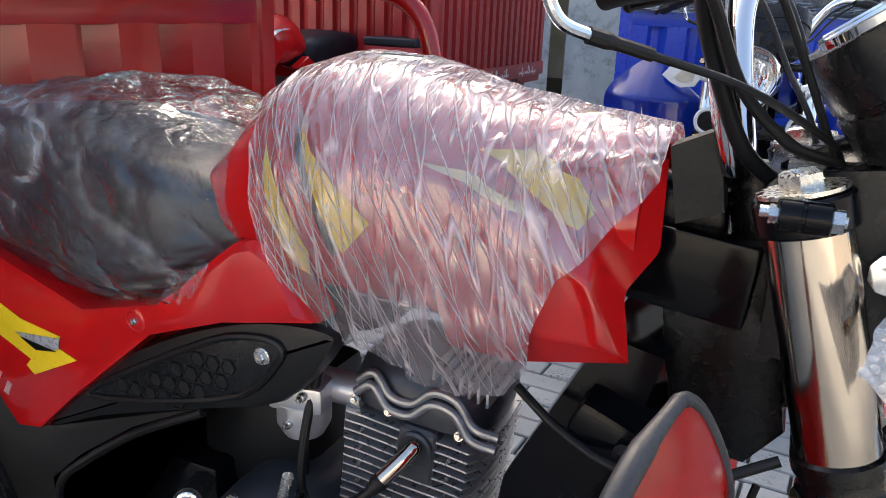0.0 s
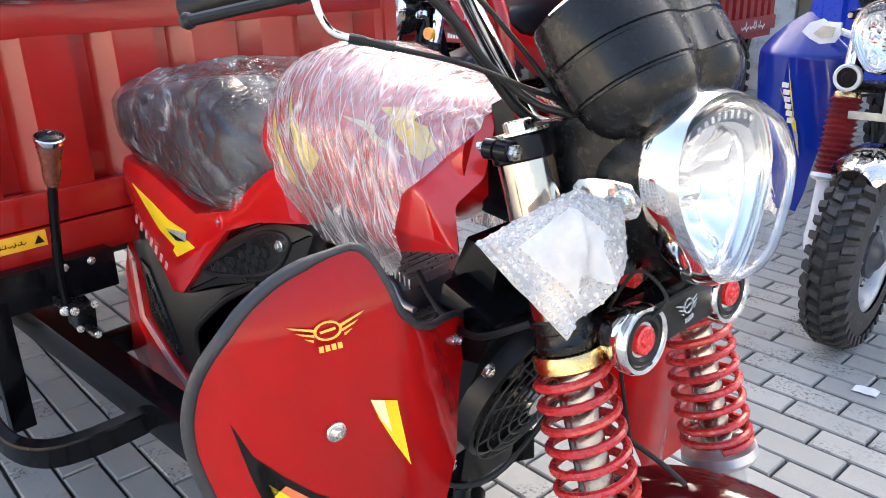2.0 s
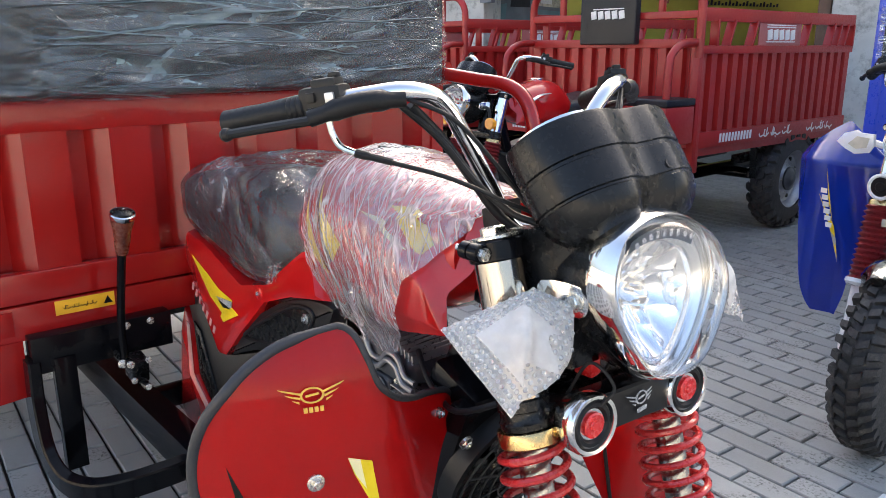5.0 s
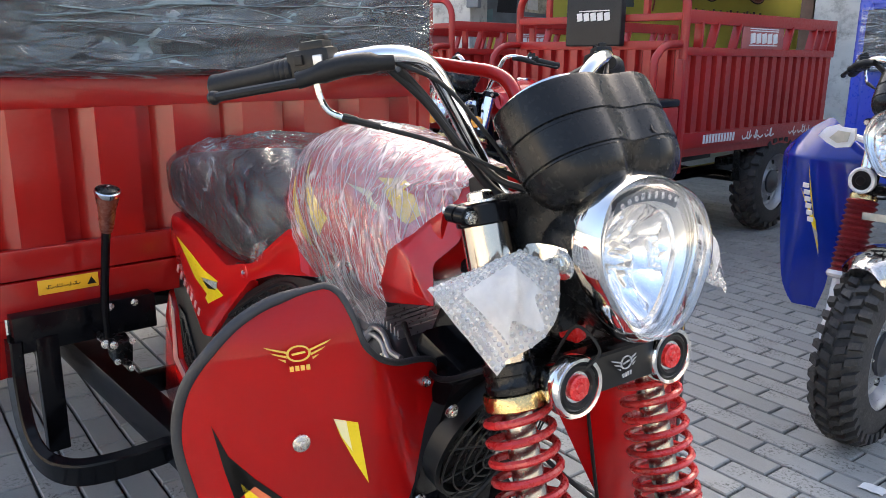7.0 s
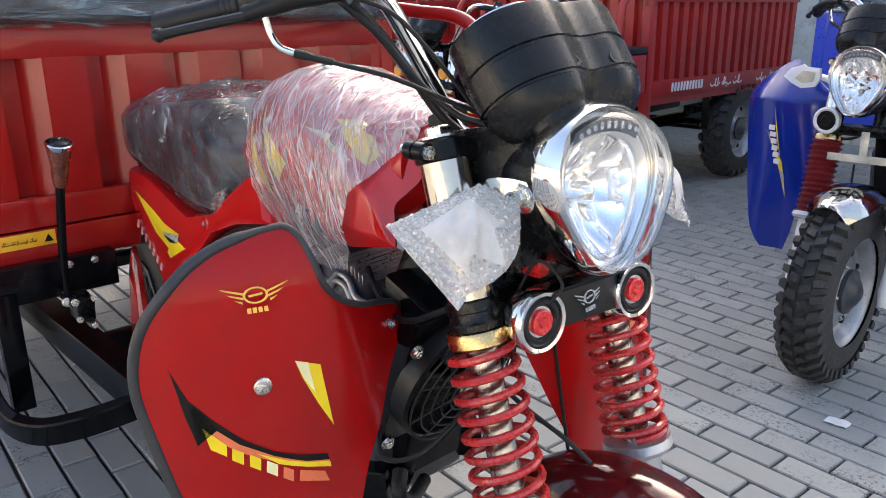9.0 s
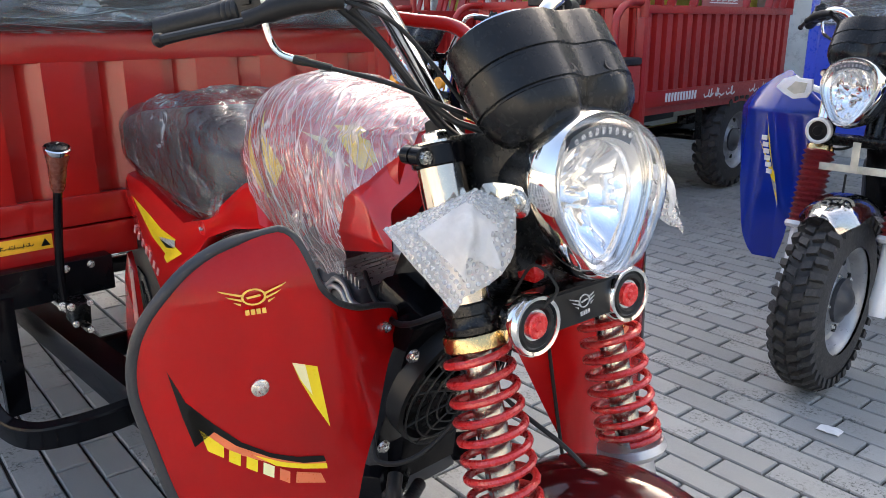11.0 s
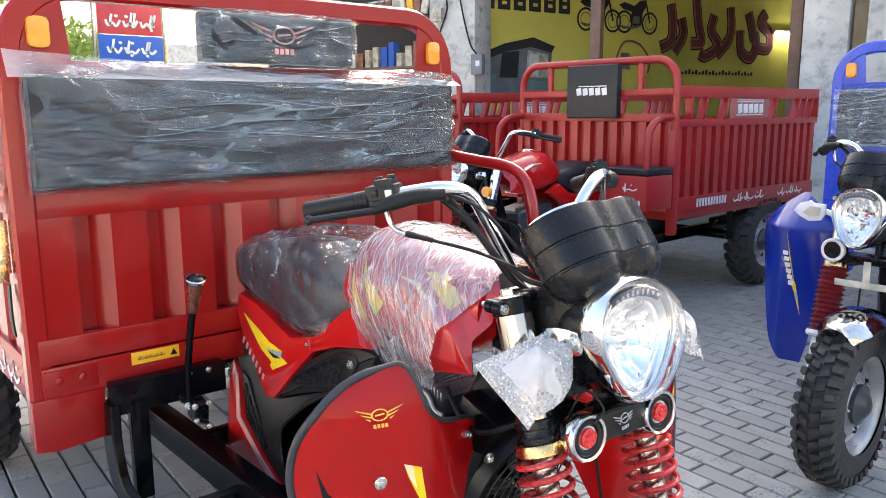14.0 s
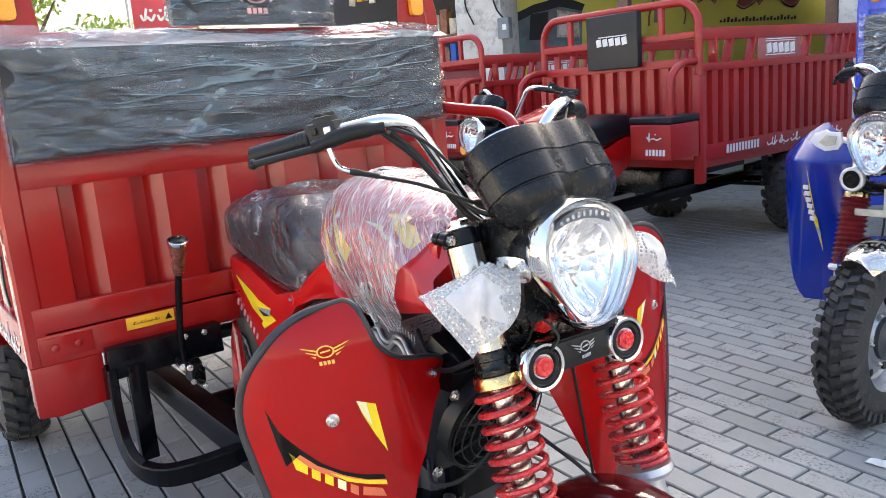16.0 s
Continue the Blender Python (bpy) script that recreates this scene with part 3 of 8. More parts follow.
def fork(root, side, tube_material, spring_material, boot=None, foot=None):
    """One leg of the sprung fork: cover tube, collar, coil, inner tube, foot."""
    f = lambda z: fork_at(z, side)
    bm = M()
    rod(bm, f(0.915), f(0.735), 0.0305, seg=32)
    upper = part("fork_cover", bm, tube_material, root, "polished chrome fork cover tube")
    bm = M()
    lathe(bm, f(0.748), FORK_DIR, [(-0.004, 0.028), (0, 0.034), (0.012, 0.0345), (0.014, 0.032), (0.024, 0.032), (0.028, 0.0345), (0.036, 0.034), (0.038, 0.03)], 28)
    part("lower_clamp", bm, BLACK_GREASE, root)
    bm = M()
    lathe(bm, f(0.712), FORK_DIR, [(-0.001, 0.030), (0.0, 0.0385), (0.004, 0.040), (0.018, 0.040), (0.020, 0.038), (0.0205, 0.028)], 32)
    part("collar", bm, GOLD, root, "brass-coloured spring collar")
    bm = M()
    rod(bm, f(0.70), f(0.44), 0.0205, seg=24)
    part("inner_tube", bm, STEEL, root, "scuffed bare steel inner tube")
    bm = M()
    if boot:
        prof = []
        for i in range(15):
            prof += [(0.017 * i, 0.036), (0.017 * i + 0.0085, 0.047 + 0.001 * (i % 2))]
        lathe(bm, f(0.70), FORK_DIR, prof, 24)
        part("dust_boot", bm, boot, root)
    else:
        length, turns, n = 0.232, 9.4, 190
        u, v = axes_of(FORK_DIR)
        pts = []
        for i in range(n + 1):
            k = i / n
            a = 2 * math.pi * turns * k
            rad = 0.0400 + 0.004 * math.sin(math.pi * min(1, k * 1.4) * 0.5)
            h = length * (k if k < 0.86 else 0.86 + (k - 0.86) * 0.45)
            pts.append(f(0.692) + FORK_DIR * h + (u * math.cos(a) + v * math.sin(a)) * rad)
        tube(bm, pts, 0.0054, 8, smooth=False)
        part("coil_spring", bm, spring_material, root, "thick red-coated coil spring")
    bm = M()
    lathe(bm, f(0.478), FORK_DIR, [(0, 0.03), (0.0, 0.050), (0.012, 0.052), (0.02, 0.046), (0.024, 0.03), (0.14, 0.027), (0.19, 0.03), (0.235, 0.022)], 28)
    part("fork_foot", bm, foot or ALLOY, root, "grey cast fork foot with spring seat")
    # top clamp, cap and pinch bolt
    top = f(0.935)
    bm = M()
    lathe(bm, f(0.925), -FORK_DIR, [(-0.012, 0.033), (-0.010, 0.035), (0.012, 0.035), (0.014, 0.033), (0.0145, 0.02)], 28)
    span(bm, f(0.93) + Vector((0.018, side * 0.036, 0)), f(0.93) + Vector((-0.018, side * 0.036, 0)), 0.014, 0.022)
    part("upper_clamp", bm, BLACK_PAINT, root)
    bm = M()
    lathe(bm, f(0.940), -FORK_DIR, [(0, 0.031), (0.003, 0.031), (0.004, 0.018)], 28)
    lathe(bm, f(0.943), -FORK_DIR, [(0, 0.0165), (0.010, 0.0165), (0.012, 0.013), (0.012, 0.008), (0.010, 0.007)], 6)
    part("fork_cap", bm, ZINC, root, "zinc-plated fork cap with hexagon head", 25)
    bm = M()
    rod(bm, f(0.93) + Vector((0.026, side * 0.038, 0)), f(0.93) + Vector((-0.028, side * 0.038, 0.001)), 0.0042, seg=8)
    rod(bm, f(0.93) + Vector((-0.022, side * 0.038, 0)), f(0.93) + Vector((-0.016, side * 0.038, 0)), 0.0070, seg=6)
    rod(bm, f(0.93) + Vector((0.024, side * 0.038, 0)), f(0.93) + Vector((0.017, side * 0.038, 0)), 0.0085, seg=6)
    pinch = part("pinch_bolt", bm, ZINC, root, sharp=25)
    bm = M()
    lathe(bm, f(0.93) + Vector((-0.016, side * 0.038, 0)), (1, 0, 0), [(0, 0.009), (0.001, 0.0115), (0.014, 0.0115), (0.0145, 0.0095), (0.0165, 0.0095), (0.017, 0.0115), (0.032, 0.0115), (0.033, 0.009)], 18)
    part("clamp_lug", bm, BLACK_PAINT, pinch)
    return upper


def yokes(root):
    bm = M()
    a, b = fork_at(0.925, -1), fork_at(0.925, 1)
    span(bm, a, b, 0.06, 0.024, 0.008)
    part("top_yoke", bm, BLACK_PAINT, root)
    bm = M()
    span(bm, fork_at(0.735, -1), fork_at(0.735, 1), 0.07, 0.03, 0.008)
    part("bottom_yoke", bm, BLACK_GREASE, root)
    bm = M()
    rod(bm, (0.478, 0, 0.93), (0.535, 0, 0.725), 0.030, seg=20)
    part("steering_head", bm, BLACK_GREASE, root)


def rounded_triangle(n, w, h):
    """A headlamp's outline: broad and rounded above, narrow below."""
    pts = [(-0.13, 0.49), (0.13, 0.49), (0.38, 0.385), (0.495, 0.17), (0.475, -0.03), (0.355, -0.25), (0.205, -0.43), (0.07, -0.50), (-0.07, -0.50), (-0.205, -0.43), (-0.355, -0.25), (-0.475, -0.03), (-0.495, 0.17), (-0.38, 0.385)]
    return [(p.x * w, p.y * h) for p in curve_points([(x, y, 0) for x, y in pts], n, True)]


def headlamp(root, at=(0.690, -0.036, 0.889), w=0.166, h=0.196, turn=-8.0, shell=None):
    """Chrome-rimmed triangular lamp in a black bucket, its mirror set in a flat bright surround."""
    m = pose(*at, 0, -7, turn)
    r3 = m.to_3x3()
    out = rounded_triangle(8, 1.0, 1.0)

    def ring(depth, k, rise=0.0):
        return [m @ Vector((depth, x * w * k, y * h * k + rise)) for x, y in out]

    bm = M()
    skin(bm, [ring(-0.165, 0.60, 0.01), ring(-0.150, 0.80, 0.008), ring(-0.11, 0.95, 0.004), ring(-0.06, 1.00), ring(-0.030, 1.02), ring(-0.029, 0.99), ring(-0.068, 0.80), ring(-0.070, 0.02)], True)
    bucket = part("lamp_bucket", bm, shell or BLACK_SATIN, root, "black lamp bucket")
    bm = M()
    skin(bm, [ring(-0.034, 1.00), ring(-0.033, 1.035), ring(-0.027, 1.045), ring(-0.016, 1.042), ring(-0.005, 1.025), ring(0.003, 1.000), ring(0.008, 0.975), ring(0.007, 0.955), ring(0.000, 0.945)], False)
    part("lamp_bezel", bm, CHROME, bucket, "broad chrome lamp bezel", 60)
    bm = M()
    skin(bm, [ring(0.004, 0.955), ring(0.013, 0.955), ring(0.019, 0.940), ring(0.018, 0.915), ring(0.027, 0.895), ring(0.038, 0.82), ring(0.046, 0.72), ring(0.053, 0.55), ring(0.056, 0.3), ring(0.057, 0.02)], False)
    part("lamp_glass", bm, LAMP_GLASS, bucket, "clear domed lamp glass", 60)
    # bright surround that steps down to the mirror's edge
    bm = M()
    skin(bm, [ring(0.003, 0.950), ring(0.002, 0.88), ring(-0.006, 0.74, -0.006), ring(-0.009, 0.715, -0.007), ring(-0.020, 0.700, -0.007)], False)
    part("surround", bm, SURROUND, bucket, "satin silver lamp surround", 40)
    # mirror bowl pressed into broad upright panels round a bulb cup
    big = rounded_triangle(14, 1.0, 1.0)
    bm = M()
    rings = []
    for i in range(31):
        k = 0.715 * (1 - i / 30) + 0.008
        pts = []
        for x, y in big:
            yy, zz = x * w * k, y * h * k - 0.007
            r = math.hypot(yy, zz - 0.002)
            cup = 1 / (1 + math.exp((r - 0.024) / 0.0025))
            bowl = -0.060 + 0.046 * (k / 0.723) ** 2.0
            col = yy / 0.030 + 0.5
            flute = (abs((col % 1.0) - 0.5) * 2) ** 2 * 0.0070 + (abs((zz / 0.042 + 0.5 * (int(math.floor(col)) % 2)) % 1.0 - 0.5) * 2) ** 2 * 0.0045
            depth = bowl * (1 - cup) + cup * (-0.066 + 14 * r * r) + flute * (1 - cup) * min(1, max(0.0, 0.715 - k) * 9)
            pts.append(m @ Vector((min(depth, -0.010), yy, zz)))
        rings.append(pts)
    skin(bm, rings, False)
    part("reflector", bm, REFLECTOR, bucket, "mirror reflector in broad pressed panels", 14)
    bm = M()
    lathe(bm, m @ Vector((-0.068, 0, -0.005)), r3 @ Vector((1, 0, 0)), [(0, 0.014), (0.030, 0.013), (0.040, 0.009), (0.043, 0.002)], 18)
    part("bulb_cap", bm, CHROME, bucket)
    # dark band along the surround's upper edge, with small pale marks
    bm = M()
    k = 16

    def arc(t, drop):
        return 0.62 * w * t, (0.425 - 0.30 * abs(t) ** 2.2) * h - drop

    a = [m @ Vector((0.0050, *arc(i / k - 0.5, 0.002))) for i in range(k + 1)]
    b = [m @ Vector((-0.0015, *arc(i / k - 0.5, 0.017))) for i in range(k + 1)]
    skin(bm, [a, b], False, False)
    bmesh.ops.solidify(bm, geom=bm.faces[:], thickness=0.002)
    part("tinted_band", bm, SIGN_GREY, bucket, "grey band with pale lettering marks", 60)
    for i in range(9):
        t = (i + 0.5) / 9 - 0.5
        bm = M()
        p = m @ Vector((0.0062, *arc(t * 0.96, 0.0095)))
        if 2 < i < 7:
            box(bm, p, (0.0012, 0.0050, 0.0080), (t * 40, 0, turn), 0.0003, 1)
        else:
            lathe(bm, p, r3 @ Vector((1, 0, 0)), [(0, 0.0036), (0.001, 0.0036)], 5)
        part("band_mark", bm, SILVER_INK, bucket)
    for s in (-1, 1):
        bm = M()
        p = Vector((0.626, s * 0.107 - 0.006, 0.882))
        plate(bm, smooth_outline([(-0.055, -0.014), (0.006, -0.019), (0.020, 0.0), (0.006, 0.019), (-0.055, 0.014)], 3), 0.006, side_frame(p.y - s * 0.006, s) @ Matrix.Translation((p.x, p.z, 0)), 0.001)
        part("lamp_bracket", bm, CHROME, bucket, "rounded chrome lamp strap")
        bolt(bucket, p + Vector((0.0, s * 0.001, 0)), (0, s, 0), 0.0095)
    return bucket


def gauge_pod(root, at=(0.552, -0.016, 1.062)):
    """The back of a twin gauge cluster: two joined bowls with two parting lines."""
    c0 = Vector(at)
    d = Vector((0.58, 0, -0.81)).normalized()
    u = Vector((0.81, 0, 0.58)).normalized()
    v = Vector((0, 1, 0))

    def outline(k, dip):
        pts = []
        n = 56
        for i in range(n):
            a = 2 * math.pi * i / n
            x, y = math.cos(a), math.sin(a)
            waist = 1.0 - dip * math.exp(-((y / 0.20) ** 2)) * (1.0 if x > 0 else 0.6)
            px = 0.070 * k * math.copysign(abs(x) ** 0.80, x) * waist
            py = 0.124 * (0.35 + 0.65 * k) * math.copysign(abs(y) ** 0.86, y)
            pts.append((px, py))
        return pts

    def ring(depth, k, dip):
        return [c0 + d * depth + u * (x + 0.004 * (1 - k)) + v * y for x, y in outline(k, dip)]

    bm = M()
    skin(bm, [ring(0.002, 0.93, 0.14), ring(0.0, 0.985, 0.14), ring(0.004, 1.0, 0.14), ring(0.046, 1.0, 0.15), ring(0.0475, 0.965, 0.15), ring(0.0515, 0.965, 0.16), ring(0.053, 1.0, 0.17),
              ring(0.088, 0.985, 0.22), ring(0.0895, 0.95, 0.22), ring(0.092, 0.95, 0.24), ring(0.0935, 0.97, 0.28), ring(0.106, 0.93, 0.34), ring(0.118, 0.85, 0.42), ring(0.130, 0.70, 0.50), ring(0.139, 0.46, 0.54), ring(0.143, 0.15, 0.54)], True)
    pod = part("gauge_pod", bm, BLACK_SATIN, root, "satin black twin gauge housing with parting lines", 28)
    for s in (-1, 1):
        bm = M()
        p = c0 + d * 0.080 + u * 0.064 + v * 0.036 * s
        lathe(bm, p - u * 0.004, u, [(0, 0.0075), (0.004, 0.007), (0.004, 0.004), (0.0, 0.003)], 12)
        part("screw_boss", bm, BLACK_PLASTIC, pod)
    bm = M()
    for s in (-1, 1):
        lathe(bm, c0 - d * 0.001 + v * 0.058 * s, -d, [(0, 0.052), (0.006, 0.052), (0.007, 0.047), (0.002, 0.046)], 28)
    part("gauge_rim", bm, CHROME, pod)
    bm = M()
    span(bm, c0 + d * 0.08 - u * 0.03, Vector((0.50, 0, 0.935)), 0.05, 0.012)
    part("pod_stay", bm, BLACK_PAINT, pod)
    return pod


BAR = ((0.462, 0.045, 0.93), (0.448, 0.082, 0.99), (0.438, 0.118, 1.055), (0.440, 0.158, 1.103), (0.430, 0.200, 1.117), (0.400, 0.240, 1.112), (0.345, 0.288, 1.098), (0.245, 0.350, 1.074))


def handlebar(root):
    pts = [Vector((x, -y, z)) for x, y, z in reversed(BAR)] + [Vector(p) for p in BAR]
    bm = M()
    tube(bm, pts, 0.0115, 14, 7)
    bar = part("handlebar", bm, CHROME, root, "curved chrome handlebar")
    for s in (-1, 1):
        p = [Vector((x, s * y, z)) for x, y, z in BAR]
        a, b = p[6].lerp(p[7], 0.02), p[7]
        d = (b - a).normalized()
        n = (b - a).length
        bm = M()
        prof = [(0, 0.0150), (0.002, 0.0170)]
        for i in range(3):
            h = n * (0.06 + 0.06 * i)
            prof += [(h, 0.0172), (h + n * 0.012, 0.0164), (h + n * 0.024, 0.0172)]
        for i in range(9):
            prof.append((n * (0.26 + 0.06 * i), 0.0168 - 0.0008 * math.sin(math.pi * i / 8)))
        prof += [(n * 0.86, 0.0165), (n * 0.98, 0.0172), (n, 0.0172), (n + 0.004, 0.012)]
        lathe(bm, a, d, prof, 18)
        part("grip", bm, GRIP_RUBBER, bar, "ribbed black rubber grip")
        sw = p[5].lerp(p[6], 0.72)
        rot = math.degrees(math.atan2(d.y, d.x))
        bm = M()
        box(bm, sw + Vector((0, 0, 0.002)), (0.058, 0.036, 0.040), (0, 8, rot), 0.008)
        box(bm, sw + Vector((0.004, 0, 0.022)), (0.034, 0.028, 0.018), (0, 8, rot), 0.005)
        pod = part("switch_block", bm, BLACK_PLASTIC, bar, "black moulded switch block")
        for k, mat_ in ((-0.012, BLACK_PLASTIC), (0.010, BLACK_SATIN)):
            bm = M()
            box(bm, sw + d * k + Vector((0, 0, 0.032)), (0.011, 0.013, 0.007), (0, 8, rot), 0.002)
            part("switch_button", bm, mat_, pod)
        out_way = Vector((0.55, -s * -0.83, 0.0)).normalized()
        for k, (du, dz, mat_) in enumerate(((-0.014, 0.006, ALLOY), (0.012, 0.010, BLACK_PLASTIC), (0.012, -0.008, BLACK_SATIN))):
            bm = M()
            box(bm, sw + d * du + out_way * 0.018 + Vector((0, 0, dz)), (0.012, 0.008, 0.012), (0, 8, rot), 0.002)
            part("switch_button", bm, mat_, pod)
        # lever with its perch and rubber hood, in front of the grip
        fw = Vector((0.9 * 0.9, -s * -0.55, 0)).normalized()
        perch = p[4].lerp(p[5], 0.55)
        bm = M()
        tube(bm, [perch + Vector((0.02, s * -0.012, -0.006)), perch + fw * 0.030 + Vector((-0.03, s * 0.02, -0.010)), p[6] + fw * 0.036 + Vector((0, 0, -0.012))], [0.010] * 3 + [0.013] * 7 + [0.010] * 8, 12, 6)
        part("lever_hood", bm, GRIP_RUBBER, bar, "black rubber lever hood")
        bm = M()
        lv = [p[6] + fw * 0.034 + Vector((0.01, -s * 0.006, -0.012)), p[6].lerp(p[7], 0.5) + fw * 0.036 + Vector((0, 0, -0.012)), p[7] + fw * 0.030 + Vector((0.006, 0, -0.010))]
        tube(bm, lv, 0.0062, 10, 6)
        lathe(bm, lv[-1], d, [(-0.008, 0.003), (-0.004, 0.008), (0.002, 0.009), (0.007, 0.006), (0.009, 0.001)], 12)
        part("brake_lever" if s < 0 else "clutch_lever", bm, BLACK_PLASTIC, bar)
    return bar


def cables(root):
    bm = M()
    tube(bm, [(0.352, -0.268, 1.084), (0.354, -0.263, 1.064), (0.362, -0.256, 1.048), (0.379, -0.243, 1.040)], 0.0042, 10, 6)
    elbow = part("cable_elbow", bm, CHROME, root, "bent chrome cable elbow")
    bm = M()
    tube(bm, [(0.376, -0.245, 1.041), (0.392, -0.230, 1.036), (0.410, -0.213, 1.030)], [0.0056] * 5 + [0.0046] * 8, 10, 6)
    part("cable_boot", bm, GRIP_RUBBER, elbow)
    runs = (
        ((0.409, -0.214, 1.030), (0.46, -0.165, 1.012), (0.505, -0.118, 0.985), (0.535, -0.07, 0.955), (0.55, -0.05, 0.89), (0.545, -0.06, 0.80)),
        ((0.432, -0.205, 1.108), (0.468, -0.165, 1.085), (0.495, -0.125, 1.035), (0.520, -0.09, 0.98), (0.545, -0.06, 0.92), (0.55, -0.05, 0.82)),
        ((0.425, -0.212, 1.102), (0.440, -0.165, 1.060), (0.462, -0.125, 1.005), (0.500, -0.095, 0.965), (0.54, -0.07, 0.945), (0.56, -0.04, 0.88)),
        ((0.425, 0.212, 1.102), (0.455, 0.165, 1.065), (0.485, 0.120, 1.01), (0.52, 0.07, 0.95), (0.54, 0.04, 0.85)),
        ((0.432, 0.205, 1.108), (0.475, 0.15, 1.075), (0.51, 0.10, 1.00), (0.54, 0.05, 0.93)),
    )
    for i, pts in enumerate(runs):
        bm = M()
        tube(bm, pts, 0.0046 if i == 2 else 0.0030, 10, 7)
        part("cable", bm, GRIP_RUBBER, root)
    bm = M()
    tube(bm, [(0.430, -0.200, 1.100), (0.432, -0.150, 1.055), (0.448, -0.112, 1.000), (0.468, -0.085, 0.955), (0.50, -0.06, 0.925)], 0.0066, 12, 7)
    part("wiring_sleeve", bm, BLACK_PLASTIC, root)
    bm = M()
    tube(bm, [(0.30, -0.09, 0.715), (0.345, -0.11, 0.695), (0.40, -0.13, 0.683), (0.46, -0.145, 0.69), (0.53, -0.13, 0.725)], 0.0045, 10, 7)
    part("cable", bm, GRIP_RUBBER, root)
    bm = M()
    tube(bm, [(0.52, -0.07, 0.62), (0.58, -0.05, 0.575), (0.64, -0.03, 0.54), (0.675, -0.02, 0.515)], 0.0035, 10, 7)
    part("cable", bm, GRIP_RUBBER, root)


# corners of the faceted knee shroud: x, distance from the middle, z
SHROUD = {
    "a0": (0.200, 0.124, 0.880), "a1": (0.280, 0.118, 0.918), "a2": (0.340, 0.104, 0.931), "a3": (0.385, 0.076, 0.934), "a4": (0.407, 0.048, 0.938),
    "b0": (0.200, 0.132, 0.860), "b1": (0.290, 0.132, 0.905), "b2": (0.344, 0.127, 0.887), "b3": (0.372, 0.116, 0.862), "f1": (0.413, 0.080, 0.864), "f2": (0.393, 0.110, 0.834),
    "c0": (0.200, 0.134, 0.820), "c1": (0.295, 0.142, 0.866), "c2": (0.339, 0.142, 0.859), "c3": (0.368, 0.137, 0.842), "t": (0.398, 0.126, 0.782),
    "e0": (0.240, 0.138, 0.790), "e1": (0.300, 0.143, 0.793), "e2": (0.377, 0.138, 0.790), "d0": (0.240, 0.120, 0.756), "d1": (0.310, 0.126, 0.758)}
SHROUD_FACES = ("a0 a1 b1 b0", "a1 a2 b2 b1", "a2 a3 b3 b2", "a3 a4 f1 b3", "b3 f1 f2", "b0 b1 c1 c0", "b1 b2 c2 c1", "b2 b3 c3 c2", "b3 f2 t c3", "c0 c1 e1 e0", "c1 c2 e1", "c2 c3 e2 e1", "c3 t e2", "e0 e1 d1 d0", "e1 e2 t d1")


def shroud_out(x, z):
    """How far the shroud stands out from the middle at x, z; zero beside it."""
    best = 0.0
    for names in SHROUD_FACES:
        c = [SHROUD[k] for k in names.split()]
        for i in range(1, len(c) - 1):
            (x0, y0, z0), (x1, y1, z1), (x2, y2, z2) = c[0], c[i], c[i + 1]
            det = (z1 - z2) * (x0 - x2) + (x2 - x1) * (z0 - z2)
            if abs(det) > 1e-9:
                a = ((z1 - z2) * (x - x2) + (x2 - x1) * (z - z2)) / det
                b = ((z2 - z0) * (x - x2) + (x0 - x2) * (z - z2)) / det
                if min(a, b, 1 - a - b) > -0.02:
                    best = max(best, a * y0 + b * y1 + (1 - a - b) * y2)
    return best


